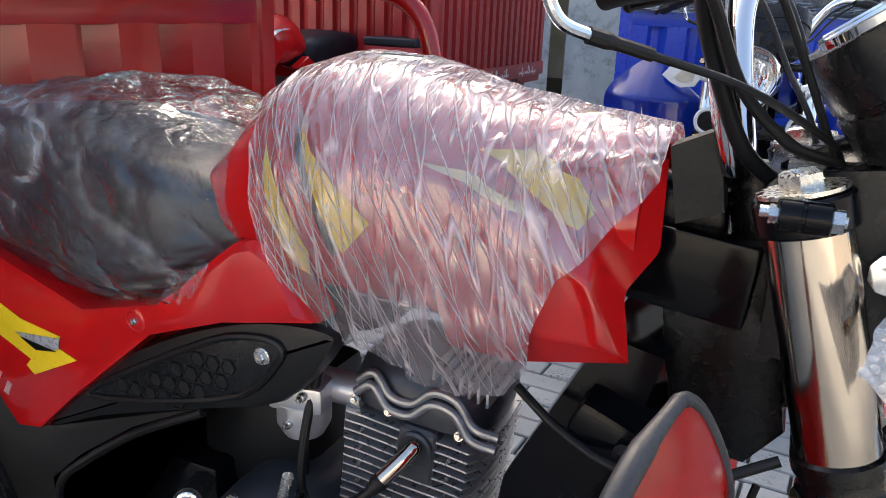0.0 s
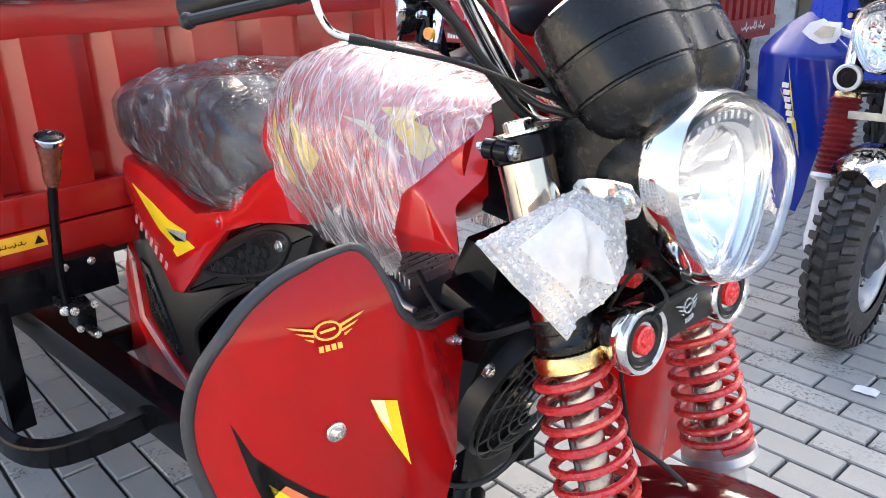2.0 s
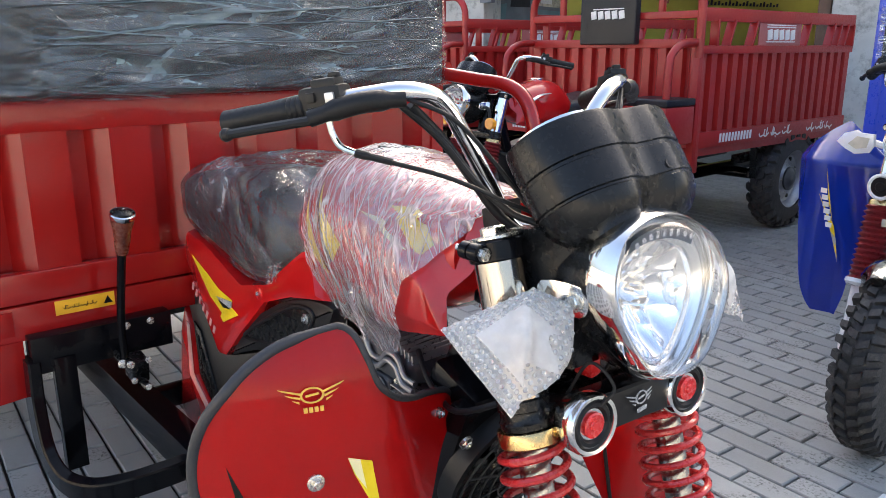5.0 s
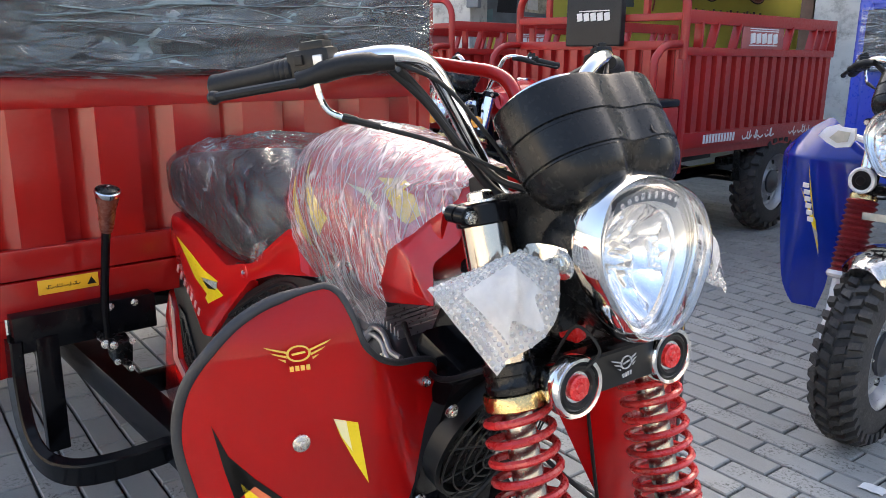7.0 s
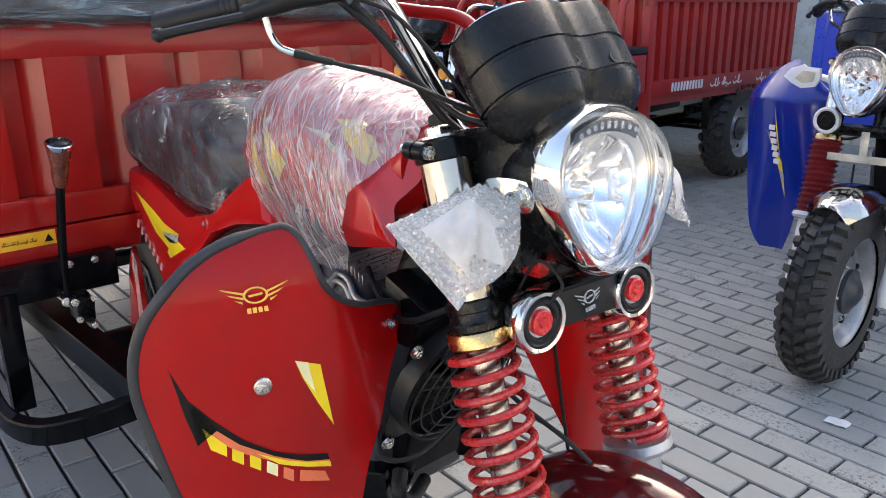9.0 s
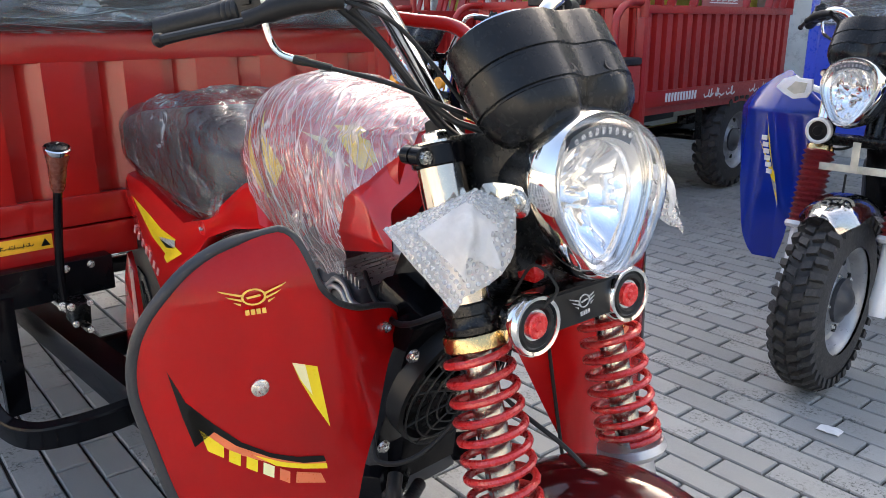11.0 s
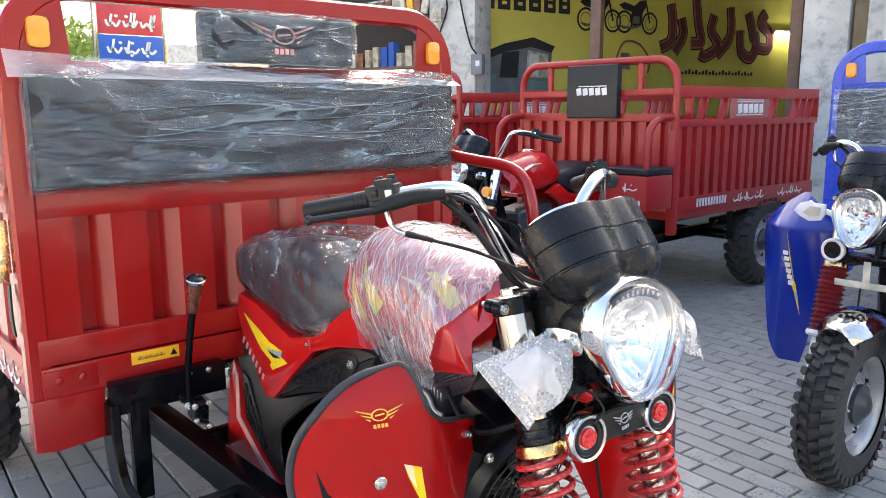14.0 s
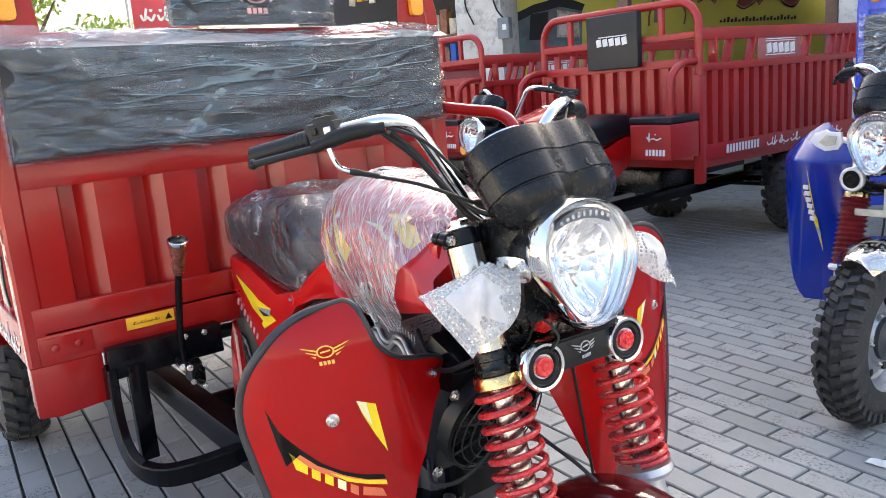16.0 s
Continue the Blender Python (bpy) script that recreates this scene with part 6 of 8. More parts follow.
tube(bm, [T @ Vector((-0.026, -0.124, 0.062)), T @ Vector((-0.050, -0.128, 0.048)), (0.098, -0.128, 0.535), (0.078, -0.125, 0.560), (0.080, -0.115, 0.63), (0.085, -0.09, 0.70), (0.085, -0.06, 0.75)], 0.0052, 10, 7)
part("ignition_lead", bm, GRIP_RUBBER, trike)
# carburettor
bm = M()
rod(bm, (0.060, -0.088, 0.722), (0.060, -0.088, 0.652), 0.020, seg=18)
box(bm, (0.060, -0.090, 0.652), (0.062, 0.052, 0.03), (0, 0, 10), 0.006)
lathe(bm, (0.060, -0.090, 0.642), (0, 0, -1), [(0, 0.030), (0.025, 0.030), (0.04, 0.022), (0.044, 0.008)], 18)
rod(bm, (-0.02, -0.075, 0.655), (0.12, -0.06, 0.650), 0.019, seg=16)
carb = part("carburettor", bm, ALLOY, trike, "cast alloy carburettor with float bowl")
for p in ((0.045, -0.118, 0.658), (0.075, -0.118, 0.658), (0.060, -0.122, 0.625)):
    bolt(carb, p, (0, -1, 0), 0.004)
bm = M()
tube(bm, [(-0.02, -0.05, 0.67), (-0.07, -0.03, 0.67), (-0.12, 0.0, 0.66)], 0.026, 14, 5)
part("intake_hose", bm, GRIP_RUBBER, carb)
bm = M()
tube(bm, [(0.05, -0.075, 0.60), (0.052, -0.08, 0.55), (0.06, -0.09, 0.515)], 0.0055, 8, 5)
part("fuel_hose", bm, GRIP_RUBBER, carb)
bm = M()
tube(bm, [(0.085, -0.05, 0.78), (0.088, -0.085, 0.72), (0.07, -0.085, 0.69), (0.05, -0.08, 0.685)], 0.0055, 8, 5)
part("fuel_hose", bm, GRIP_RUBBER, carb)
# clutch cover, arm and kick pedal
bm = M()
lathe(bm, (0.04, -0.160, 0.445), (0, -1, 0), [(0, 0.078), (0.006, 0.078), (0.012, 0.070), (0.013, 0.02)], 32)
cover = part("clutch_cover", bm, STEEL, crank, "bright machined clutch cover with dark lettering bars")
for i in range(4):
    bm = M()
    box(bm, (0.012 + 0.017 * i, -0.1735, 0.442), (0.011, 0.002, 0.022), (0, 0, 0), 0.0005, 1)
    part("cover_mark", bm, BLACK_INK, cover)
bm = M()
tube(bm, [(0.06, -0.14, 0.525), (0.072, -0.15, 0.555), (0.08, -0.15, 0.585)], 0.0065, 10, 4)
lathe(bm, (0.06, -0.14, 0.515), (0, 0, 1), [(0, 0.014), (0.012, 0.014), (0.016, 0.009)], 14)
part("clutch_arm", bm, ZINC, crank)
bm = M()
n = 60
tube(bm, [Vector((0.085 + 0.055 * i / n, -0.145 + 0.006 * math.cos(i * 0.95), 0.560 - 0.02 * i / n + 0.006 * math.sin(i * 0.95))) for i in range(n + 1)], 0.0018, 6, smooth=False)
part("return_spring", bm, BLACK_GREASE, crank)
for p in ((0.005, -0.15, 0.53), (0.10, -0.14, 0.535), (-0.05, -0.15, 0.47), (0.12, -0.14, 0.47)):
    bolt(crank, p, (0, -1, 0.2), 0.006)
bm = M()
rod(bm, (-0.022, -0.165, 0.552), (0.010, -0.222, 0.575), 0.015, seg=14)
peg = part("foot_peg", bm, GRIP_RUBBER, trike, "black rubber foot peg on a plated arm")
bolt(peg, (0.011, -0.223, 0.576), (0.4, -0.9, 0.2), 0.009)
bm = M()
tube(bm, [(-0.020, -0.172, 0.550), (-0.014, -0.182, 0.50), (-0.002, -0.188, 0.44), (-0.012, -0.190, 0.418)], 0.008, 10, 5)
lathe(bm, (-0.03, -0.170, 0.412), (0, -1, 0), [(0, 0.016), (0.028, 0.016), (0.032, 0.01)], 16)
part("kick_arm", bm, CHROME, peg, "plated kick arm")
bm = M()
box(bm, (-0.03, 0.0, 0.56), (0.16, 0.13, 0.16), (0, 0, 0), 0.02)
part("air_box", bm, BLACK_PLASTIC, trike)
bm = M()
box(bm, (-0.16, -0.02, 0.42), (0.20, 0.16, 0.20), (0, 0, 0), 0.01)
part("battery_tray", bm, BLACK_PAINT, trike)

# front frame: backbone, wide down tube, oil cooler with fan and guard
bm = M()
span(bm, (0.46, 0, 0.875), (0.02, 0, 0.845), 0.05, 0.07, 0.008)
part("backbone", bm, BLACK_PAINT, trike)
bm = M()
plate(bm, [(0.372, 0.776), (0.428, 0.764), (0.385, 0.58), (0.345, 0.36), (0.250, 0.36), (0.285, 0.60)], 0.125, side_frame(0.055, -1), 0.004)
part("down_tube", bm, BLACK_PAINT, trike, "glossy black welded down tube")
bm = M()
tube(bm, [(0.385, -0.0, 0.905), (0.44, -0.0, 0.89)], 0.02, 12, 2)
span(bm, (0.385, -0.035, 0.845), (0.49, -0.045, 0.835), 0.03, 0.075, 0.004)
part("head_gusset", bm, BLACK_PAINT, trike)
bm = M()
plate(bm, [(0.405, 0.870), (0.50, 0.870), (0.535, 0.70), (0.505, 0.66), (0.44, 0.67), (0.42, 0.76)], 0.07, side_frame(0.035, -1), 0.006)
part("neck_box", bm, BLACK_GREASE, trike)
bm = M()
box(bm, (0.405, -0.015, 0.690), (0.10, 0.20, 0.045), (0, 22, 0), 0.012)
part("cooler_tank", bm, BLACK_PAINT, trike, "glossy black cooler header tank")
FAN = pose(0.432, -0.032, 0.562, 0, 0, 0) @ pose(0, 0, 0, 0, 22, 2)


def fan_p(x, y, z):
    return FAN @ Vector((x, y, z))


fan_dir = (FAN.to_3x3() @ Vector((1, 0, 0))).normalized()
bm = M()
box(bm, fan_p(-0.035, 0.0, 0.0), (0.035, 0.21, 0.24), (0, 22, 2), 0.006)
cooler = part("oil_cooler", bm, BLACK_PAINT, trike, "black finned oil cooler behind a round fan guard")
bm = M()
lathe(bm, fan_p(-0.02, 0, 0), fan_dir, [(0, 0.112), (0.03, 0.112), (0.032, 0.105), (0.0, 0.104)], 40)
part("fan_ring", bm, BLACK_PLASTIC, cooler)
for i in range(6):
    bm = M()
    r = 0.022 + 0.0172 * i
    tube(bm, [fan_p(0.020 + 0.014 * (1 - (r / 0.11) ** 2), r * math.cos(a), r * math.sin(a)) for a in (2 * math.pi * k / 32 for k in range(32))], 0.0016, 6, 1, loop=True, smooth=False)
    part("guard_ring", bm, BLACK_PLASTIC, cooler)
for i in range(10):
    bm = M()
    a = 2 * math.pi * i / 10
    tube(bm, [fan_p(0.020 + 0.014 * (1 - (r / 0.11) ** 2), r * math.cos(a + r * 3), r * math.sin(a + r * 3)) for r in (0.02, 0.05, 0.08, 0.108)], 0.0017, 6, 3)
    part("guard_spoke", bm, BLACK_PLASTIC, cooler)
bm = M()
lathe(bm, fan_p(0.0, 0, 0), fan_dir, [(0, 0.026), (0.034, 0.024), (0.036, 0.015)], 20)
part("fan_motor", bm, STEEL, cooler, "dull steel fan hub")
for i in range(6):
    bm = M()
    a = 2 * math.pi * i / 6
    c = [fan_p(dx, r * math.cos(a + b), r * math.sin(a + b)) for r, b, dx in ((0.025, -0.3, 0.0), (0.1, -0.22, -0.004), (0.1, 0.25, 0.012), (0.025, 0.4, 0.012))]
    skin(bm, [c, [p - fan_dir * 0.002 for p in c]])
    part("fan_blade", bm, BLACK_SATIN, cooler)
for dy, dz in ((-0.11, 0.09), (-0.11, -0.09), (0.1, 0.1)):
    bolt(cooler, fan_p(0.0, dy, dz), fan_dir, 0.008)
bm = M()
tube(bm, [(0.40, -0.12, 0.42), (0.42, -0.14, 0.40), (0.40, -0.10, 0.36), (0.34, -0.02, 0.33)], 0.012, 12, 6)
tube(bm, [(0.385, -0.150, 0.50), (0.42, -0.165, 0.47), (0.47, -0.13, 0.49), (0.50, -0.06, 0.56), (0.52, -0.03, 0.64)], 0.004, 8, 6)
part("oil_hose", bm, GRIP_RUBBER, trike)
bm = M()
tube(bm, [(0.25, -0.02, 0.52), (0.30, -0.03, 0.46), (0.33, -0.05, 0.38), (0.30, -0.08, 0.30), (0.15, -0.11, 0.27), (-0.2, -0.13, 0.27)], 0.019, 14, 6)
part("exhaust_pipe", bm, BLACK_GREASE, trike)

# ---- wrapping left on the new machine ----
rng = random.Random(5)


def crinkle(bm, amount, scale):
    bm.normal_update()
    for v in bm.verts:
        k = noise.noise(v.co * scale) + 0.5 * noise.noise(v.co * scale * 2.7)
        v.co += v.normal * amount * k
    return bm


def seat_shell(grow):
    bm = M()
    rings = []
    for i in range(41):
        k = i / 40
        x = -0.490 + 0.487 * k
        t = lerp_table(((0, 0.872), (0.08, 0.908), (0.30, 0.934), (0.55, 0.948), (0.8, 0.930), (0.93, 0.912), (1, 0.87)), k)
        b = lerp_table(((0, 0.800), (0.2, 0.755), (0.6, 0.708), (0.72, 0.708), (0.9, 0.755), (1, 0.80)), k)
        w = lerp_table(((0, 0.122), (0.06, 0.142), (0.6, 0.147), (0.85, 0.130), (1, 0.090)), k)
        rings.append(superring(Vector((x, 0, (t + b) / 2)), w + grow, (t - b) / 2 + grow, 3.8, 64, Vector((0, 1, 0)), Vector((0, 0, 1))))
    return skin(bm, rings)


def draped(bm, amount, scale, share):
    """Pulls sharp ridges up out of a shell, most on its top."""
    bm.normal_update()
    for v in bm.verts:
        p = v.co * scale
        k = (1 - abs(noise.noise(p))) ** 3 + 0.5 * (1 - abs(noise.noise(p * 1.9 + Vector((3, 1, 7))))) ** 3
        v.co += v.normal * amount * k * (share + (1 - share) * max(0.0, v.normal.z))
    return bm


bm = crinkle(draped(seat_shell(0.002), 0.013, 8.5, 0.30), 0.0018, 40.0)
seat_wrap = solo("seat_wrap", bm, WRAP_SEAT, "crumpled clear plastic bag over the black seat", "plastic wrap", sharp=60)

bm = M()
skin(bm, [[Vector((-0.060 + 0.055 * i / 12 - 0.020 * (j / 8), -0.1535 - 0.002 * math.sin(i * 1.3), 0.782 + 0.022 * i / 12 - (0.045 - 0.010 * abs(math.sin(i * 0.9))) * j / 8)) for j in range(9)] for i in range(13)], False, False)
part("loose_flap", bm, WRAP_SEAT, seat_wrap, "loose clear flap", 60)

bm = M()
rings = []
top = ((-0.045, 0.925), (-0.01, 0.965), (0.03, 0.995), (0.09, 1.010), (0.16, 1.008), (0.25, 0.985), (0.34, 0.970), (0.42, 0.962))
low = ((-0.045, 0.92), (-0.01, 0.957), (0.014, 0.940), (0.022, 0.890), (0.030, 0.828), (0.068, 0.775), (0.115, 0.742), (0.18, 0.715), (0.300, 0.716), (0.322, 0.755), (0.328, 0.800), (0.345, 0.848), (0.372, 0.885), (0.405, 0.925), (0.42, 0.945))
wide = ((-0.045, 0.075), (-0.02, 0.106), (0.05, 0.138), (0.12, 0.150), (0.22, 0.150), (0.32, 0.136), (0.42, 0.078))
for s in (-1, 1):
    rows = []
    for i in range(221):
        x = -0.045 + 0.450 * i / 220
        t, w = lerp_table(top, x), lerp_table(wide, x)
        b = lerp_table(low, x) + 0.006 * math.sin(x * 46) + 0.002 * math.sin(x * 170)
        cz = 0.46 * t + 0.54 * 0.745
        row = []
        for j in range(31):
            q = j / 30
            z = t + (b - t) * q
            rel = max(-1.0, min(1.0, (z - cz) / ((t - cz) if z > cz else (cz - 0.70))))
            y = w * (1 - abs(rel) ** 2.35) ** 0.46 if z > cz else w * (1 - 0.30 * abs(rel) ** 1.6)
            if 0.19 < x < 0.42 and z < 0.945:
                y = max(y, shroud_out(x, z) + 0.012, shroud_out(x - 0.006, z) + 0.011, shroud_out(x, z + 0.008) + 0.010, shroud_out(x + 0.008, z - 0.008) + 0.011)
            if 0.20 < x < 0.33 and z < 0.80:
                y = max(y, 0.150 - 0.30 * (0.80 - z))
            wave = abs(math.sin(math.pi * (x * 30 + 2.2 * noise.noise(Vector((x * 9, z * 6, s)))  + (0.95 - z) * 3.5)))
            y += 0.0035 * (1 - wave ** 0.45) * q
            row.append(Vector((x, s * y, z)))
        rows.append(row)
    skin(bm, rows, False, False)
bmesh.ops.remove_doubles(bm, verts=bm.verts, dist=0.0015)
bmesh.ops.recalc_face_normals(bm, faces=bm.faces)
crinkle(bm, 0.0025, 24.0)
solo("tank_wrap", bm, WRAP_TANK, "tight crinkled clear stretch film over the fuel tank", "plastic wrap", sharp=70)


def cushion_wrap(y0, y1, z0, z1, x, depth, hang, label):
    bm = M()
    rows = []
    for i in range(161):
        y = y0 + (y1 - y0) * i / 160
        e = min(1.0, min(i, 160 - i) / 10 + 0.25)
        row = []
        for j in range(61):
            q = j / 60
            z = z0 + (z1 - z0) * q + (hang * q * (0.4 + 0.6 * math.sin(i * 0.035) ** 2) if q > 0.85 else 0)
            bulge = depth * e * min(1.0, min(q, 1 - q) * 10 + 0.35)
            sag = 0.10 * (1 - ((y - (y0 + y1) / 2) / (y1 - y0) * 2) ** 2)
            fold = 0.017 * noise.noise(Vector((y * 1.1, (z + sag * 1.8) * 13.0, 1.0))) + 0.009 * noise.noise(Vector((y * 3, (z + sag * 1.3) * 34, 4.0))) + 0.0025 * noise.noise(Vector((y * 14, (z + sag * 1.6) * 60, 9.0)))
            row.append(Vector((x + bulge + fold, y, z)))
        rows.append(row)
    skin(bm, rows, False, False)
    return solo("cushion_wrap", bm, WRAP_BACK, label, "plastic wrap", "wrapped cushions", sharp=70)


wide_wrap = cushion_wrap(-0.612, 0.598, 1.066, 1.326, BOX_X + 0.004, 0.048, 0.030, "loose wrinkled clear film over the wide backrest")
bm = M()
skin(bm, [[Vector((BOX_X + 0.050 - 0.030 * j / 8 + 0.005 * noise.noise(Vector((i * 0.23, j * 0.4, 5))), -0.640 + 1.24 * i / 80, 1.312 + (0.058 - 0.040 * min(1.0, i / 45) + 0.010 * noise.noise(Vector((i * 0.12, 0, 2)))) * j / 8)) for j in range(9)] for i in range(81)], False, False)
part("film_hem", bm, WRAP_HEM, wide_wrap, "milky gathered upper edge of the film", 60)
cushion_wrap(-0.218, 0.244, 1.345, 1.486, BOX_X - 0.004, 0.036, 0.004, "wrinkled clear film over the small head cushion")


def bubble_bag(s):
    """A folded air-cushion bag hanging from the indicator stalk, its bubbles on the outer face."""
    top, out_, tip, inn = Vector((0.590, s * 0.146, 0.897)), Vector((0.550, s * 0.254, 0.860)), Vector((0.648, s * 0.236, 0.782)), Vector((0.622, s * 0.116, 0.880))

    def at(u, v):
        u, v = min(1.0, max(0.0, u)), min(1.0, max(0.0, v))
        p = top.lerp(out_, u).lerp(inn.lerp(tip, u), v)
        puff = 0.030 * abs(math.sin(math.pi * u)) ** 0.7 * abs(math.sin(math.pi * v)) ** 0.7 + 0.012 * math.exp(-(((u - v) / 0.12) ** 2)) * math.sin(math.pi * u)
        p += Vector((0.70, s * 0.35, 0.40)) * puff
        p += Vector((0.020, s * -0.014, -0.014)) * (v ** 3 * math.sin(math.pi * min(1.0, u * 1.15)))
        q = p * 26
        return p + Vector((0.8, s * 0.4, 0.3)) * (0.006 * noise.noise(q) + 0.003 * noise.noise(q * 2.6))

    bm = M()
    skin(bm, [[at(i / 44, j / 44) for j in range(45)] for i in range(45)], False, False)
    bmesh.ops.solidify(bm, geom=bm.faces[:], thickness=0.006)
    bag = solo("bubble_wrap_bag", bm, BUBBLE, "white bubble-wrap bag round the turn indicator", "bubble wrap", "wrapped indicators", sharp=70)
    bm = M()
    step = 0.0072
    rows = int((out_ - top).length * 1.05 / step)
    for i in range(rows):
        u = (i + 0.5) / rows
        a, b_ = at(u, 0.02), at(u, 0.98)
        cols = max(2, int((b_ - a).length * 1.08 / step))
        for j in range(cols):
            v = (j + (0.75 if i % 2 else 0.25)) / cols
            p = at(u, v)
            nrm = (at(u, min(1, v + 0.02)) - at(u, v - 0.02)).cross(at(min(1, u + 0.02), v) - at(u - 0.02, v)).normalized()
            r = 0.0036 * (0.85 + 0.25 * abs(noise.noise(p * 300)))
            for way in (1, -1):
                d = nrm * way
                lathe(bm, p - d * 0.0005, d, [(0, r), (0.0012, r * 0.95), (0.0022, r * 0.72), (0.0024, r * 0.02)], 8)
    tagged(part("air_cushion", bm, BUBBLE_CELL, bag, "small raised air bubbles", 50), kind="stuff")
    # folded inner layer that shows paler through the middle
    bm = M()
    skin(bm, [[at(0.30 + 0.50 * i / 20, 0.22 + (0.62 - 0.12 * math.sin(i * 0.5)) * j / 20) + Vector((0.6, s * 0.6, 0.4)) * 0.0050 for j in range(21)] for i in range(21)], False, False)
    part("folded_layer", bm, BUBBLE_PALE, bag, "paler folded second layer", 60)
    return bag


for s in (-1, 1):
    bubble_bag(s)
    bm = M()
    tube(bm, [(0.612, s * 0.112, 0.878), (0.606, s * 0.15, 0.866), (0.598, s * 0.19, 0.850)], 0.009, 12, 4)
    part("indicator", bm, ZINC, trike)


# ---- unseen plain walls added behind and beside the camera; the street one bounces sun ----
bm = M()
box(bm, (-2.0, -9.0, 1.2), (34, 0.3, 2.4))
solo("bounce_wall_street", bm, CREAM_WALL, "unseen plain cream wall added across the yard to bounce sunlight", "wall", "", "structure")
bm = M()
box(bm, (14.0, 1.0, 1.2), (0.3, 20, 2.4))
solo("unseen_wall_yard", bm, CREAM_WALL, "unseen plain cream wall added at the yard's end", "wall", "", "structure")

# ---- the showroom behind: pillars, painted side wall, dim interior ----
FA, FD = Vector((-5.40, 4.90, 0)), Vector((0.961, 0.276, 0))
WA, WD = Vector((-5.66, 5.38, 0)), Vector((0.1701, 0.9854, 0))
FTURN, WTURN = math.degrees(math.atan2(FD.y, FD.x)), math.degrees(math.atan2(WD.y, WD.x))


def fac(u, z, out=0.0):
    return FA + FD * u + Vector((FD.y, -FD.x, 0)) * out + Vector((0, 0, z))


def wal(u, z, out=0.0):
    return WA + WD * u + Vector((WD.y, -WD.x, 0)) * out + Vector((0, 0, z))


for i, (u, w) in enumerate(((0.06, 0.60), (3.86, 0.36))):
    bm = M()
    box(bm, fac(u, 1.7, -0.18), (w, 0.36, 3.4), (0, 0, FTURN), 0.012)
    solo("pillar_" + str(i + 1), bm, PLASTER, "worn whitewashed concrete pillar with flaking patches", "pillar", "showroom pillars", "structure")
bm = M()
box(bm, fac(1.76, 1.7, -0.05), (0.11, 0.10, 3.4), (0, 0, FTURN), 0.006)
solo("shutter_post", bm, BROWN_STEEL, "brown painted steel shutter post", "post", "", "structure")
bm = M()
box(bm, fac(3.60, 1.7, -0.20), (0.10, 0.10, 3.4), (0, 0, FTURN), 0.006)
solo("shutter_post", bm, BROWN_STEEL, "brown painted steel shutter post", "post", "", "structure")
bm = M()
box(bm, wal(3.2, 1.7, -0.10), (6.8, 0.20, 3.4), (0, 0, WTURN))
wall_sign = solo("wall_west", bm, SIGN_YELLOW, "yellow painted showroom wall with hand-painted signs", "wall", "", "structure")
bm = M()
box(bm, (-1.2, 11.9, 1.7), (7.4, 0.20, 3.4), (0, 0, -6))
solo("wall_north", bm, DARK_WALL, "dim plastered back wall of the showroom", "wall", "", "structure")
bm = M()
box(bm, (2.35, 9.0, 1.7), (0.20, 5.6, 3.4))
solo("wall_east", bm, DARK_WALL, "dim plastered side wall of the showroom", "wall", "", "structure")
bm = M()
box(bm, (0.55, 6.30, 1.7), (3.9, 0.20, 3.4), (0, 0, FTURN - 12))
solo("wall_south", bm, PLASTER, "whitewashed front wall beside the showroom opening", "wall", "", "structure")
bm = M()
plate(bm, [(-7.2, 4.2), (2.6, 6.6), (2.6, 12.2), (-5.2, 12.2)], 0.16, Matrix.Translation((0, 0, 3.10)))
solo("ceiling", bm, DARK_WALL, "grey concrete showroom ceiling slab", "ceiling", "", "structure")
# unseen block added on the roof so the sun doesn't reach the tricycles
bm = M()
plate(bm, [(-4.7, 4.81), (2.6, 6.6), (2.6, 12.2), (-4.7, 12.2)], 2.2, Matrix.Translation((0, 0, 3.27)))
solo("sun_block_upper", bm, PLASTER, "unseen whitewashed block added over the showroom to shade the yard", "wall", "", "structure")
bm = M()
box(bm, wal(5.95, 2.385, 0.05), (0.62, 0.05, 0.06), (0, 0, WTURN), 0.01)
fitting = tagged(part("tube_lamp", bm, WHITE_PAINT, None), "lit white tube lamp on the yellow wall", "lamp")
m, n, l, b = nodes_of("tube_glow")
b.inputs["Emission Color"].default_value = (1.0, 0.97, 0.9, 1)
b.inputs["Emission Strength"].default_value = 9.0
bm = M()
rod(bm, wal(5.66, 2.36, 0.09), wal(6.24, 2.36, 0.09), 0.018, seg=10)
part("tube", bm, m, fitting)


def flat_on_wall(name, outline, material, lift=0.004, label=""):
    bm = M()
    vs = [bm.verts.new(wal(u, z, lift)) for u, z in outline]
    bm.faces.new(vs)
    r = bmesh.ops.extrude_face_region(bm, geom=bm.faces[:])
    bmesh.ops.translate(bm, vec=Vector((WD.y, -WD.x, 0)) * 0.002, verts=[v for v in r["geom"] if isinstance(v, bmesh.types.BMVert)])
    return part(name, bm, material, wall_sign, label)


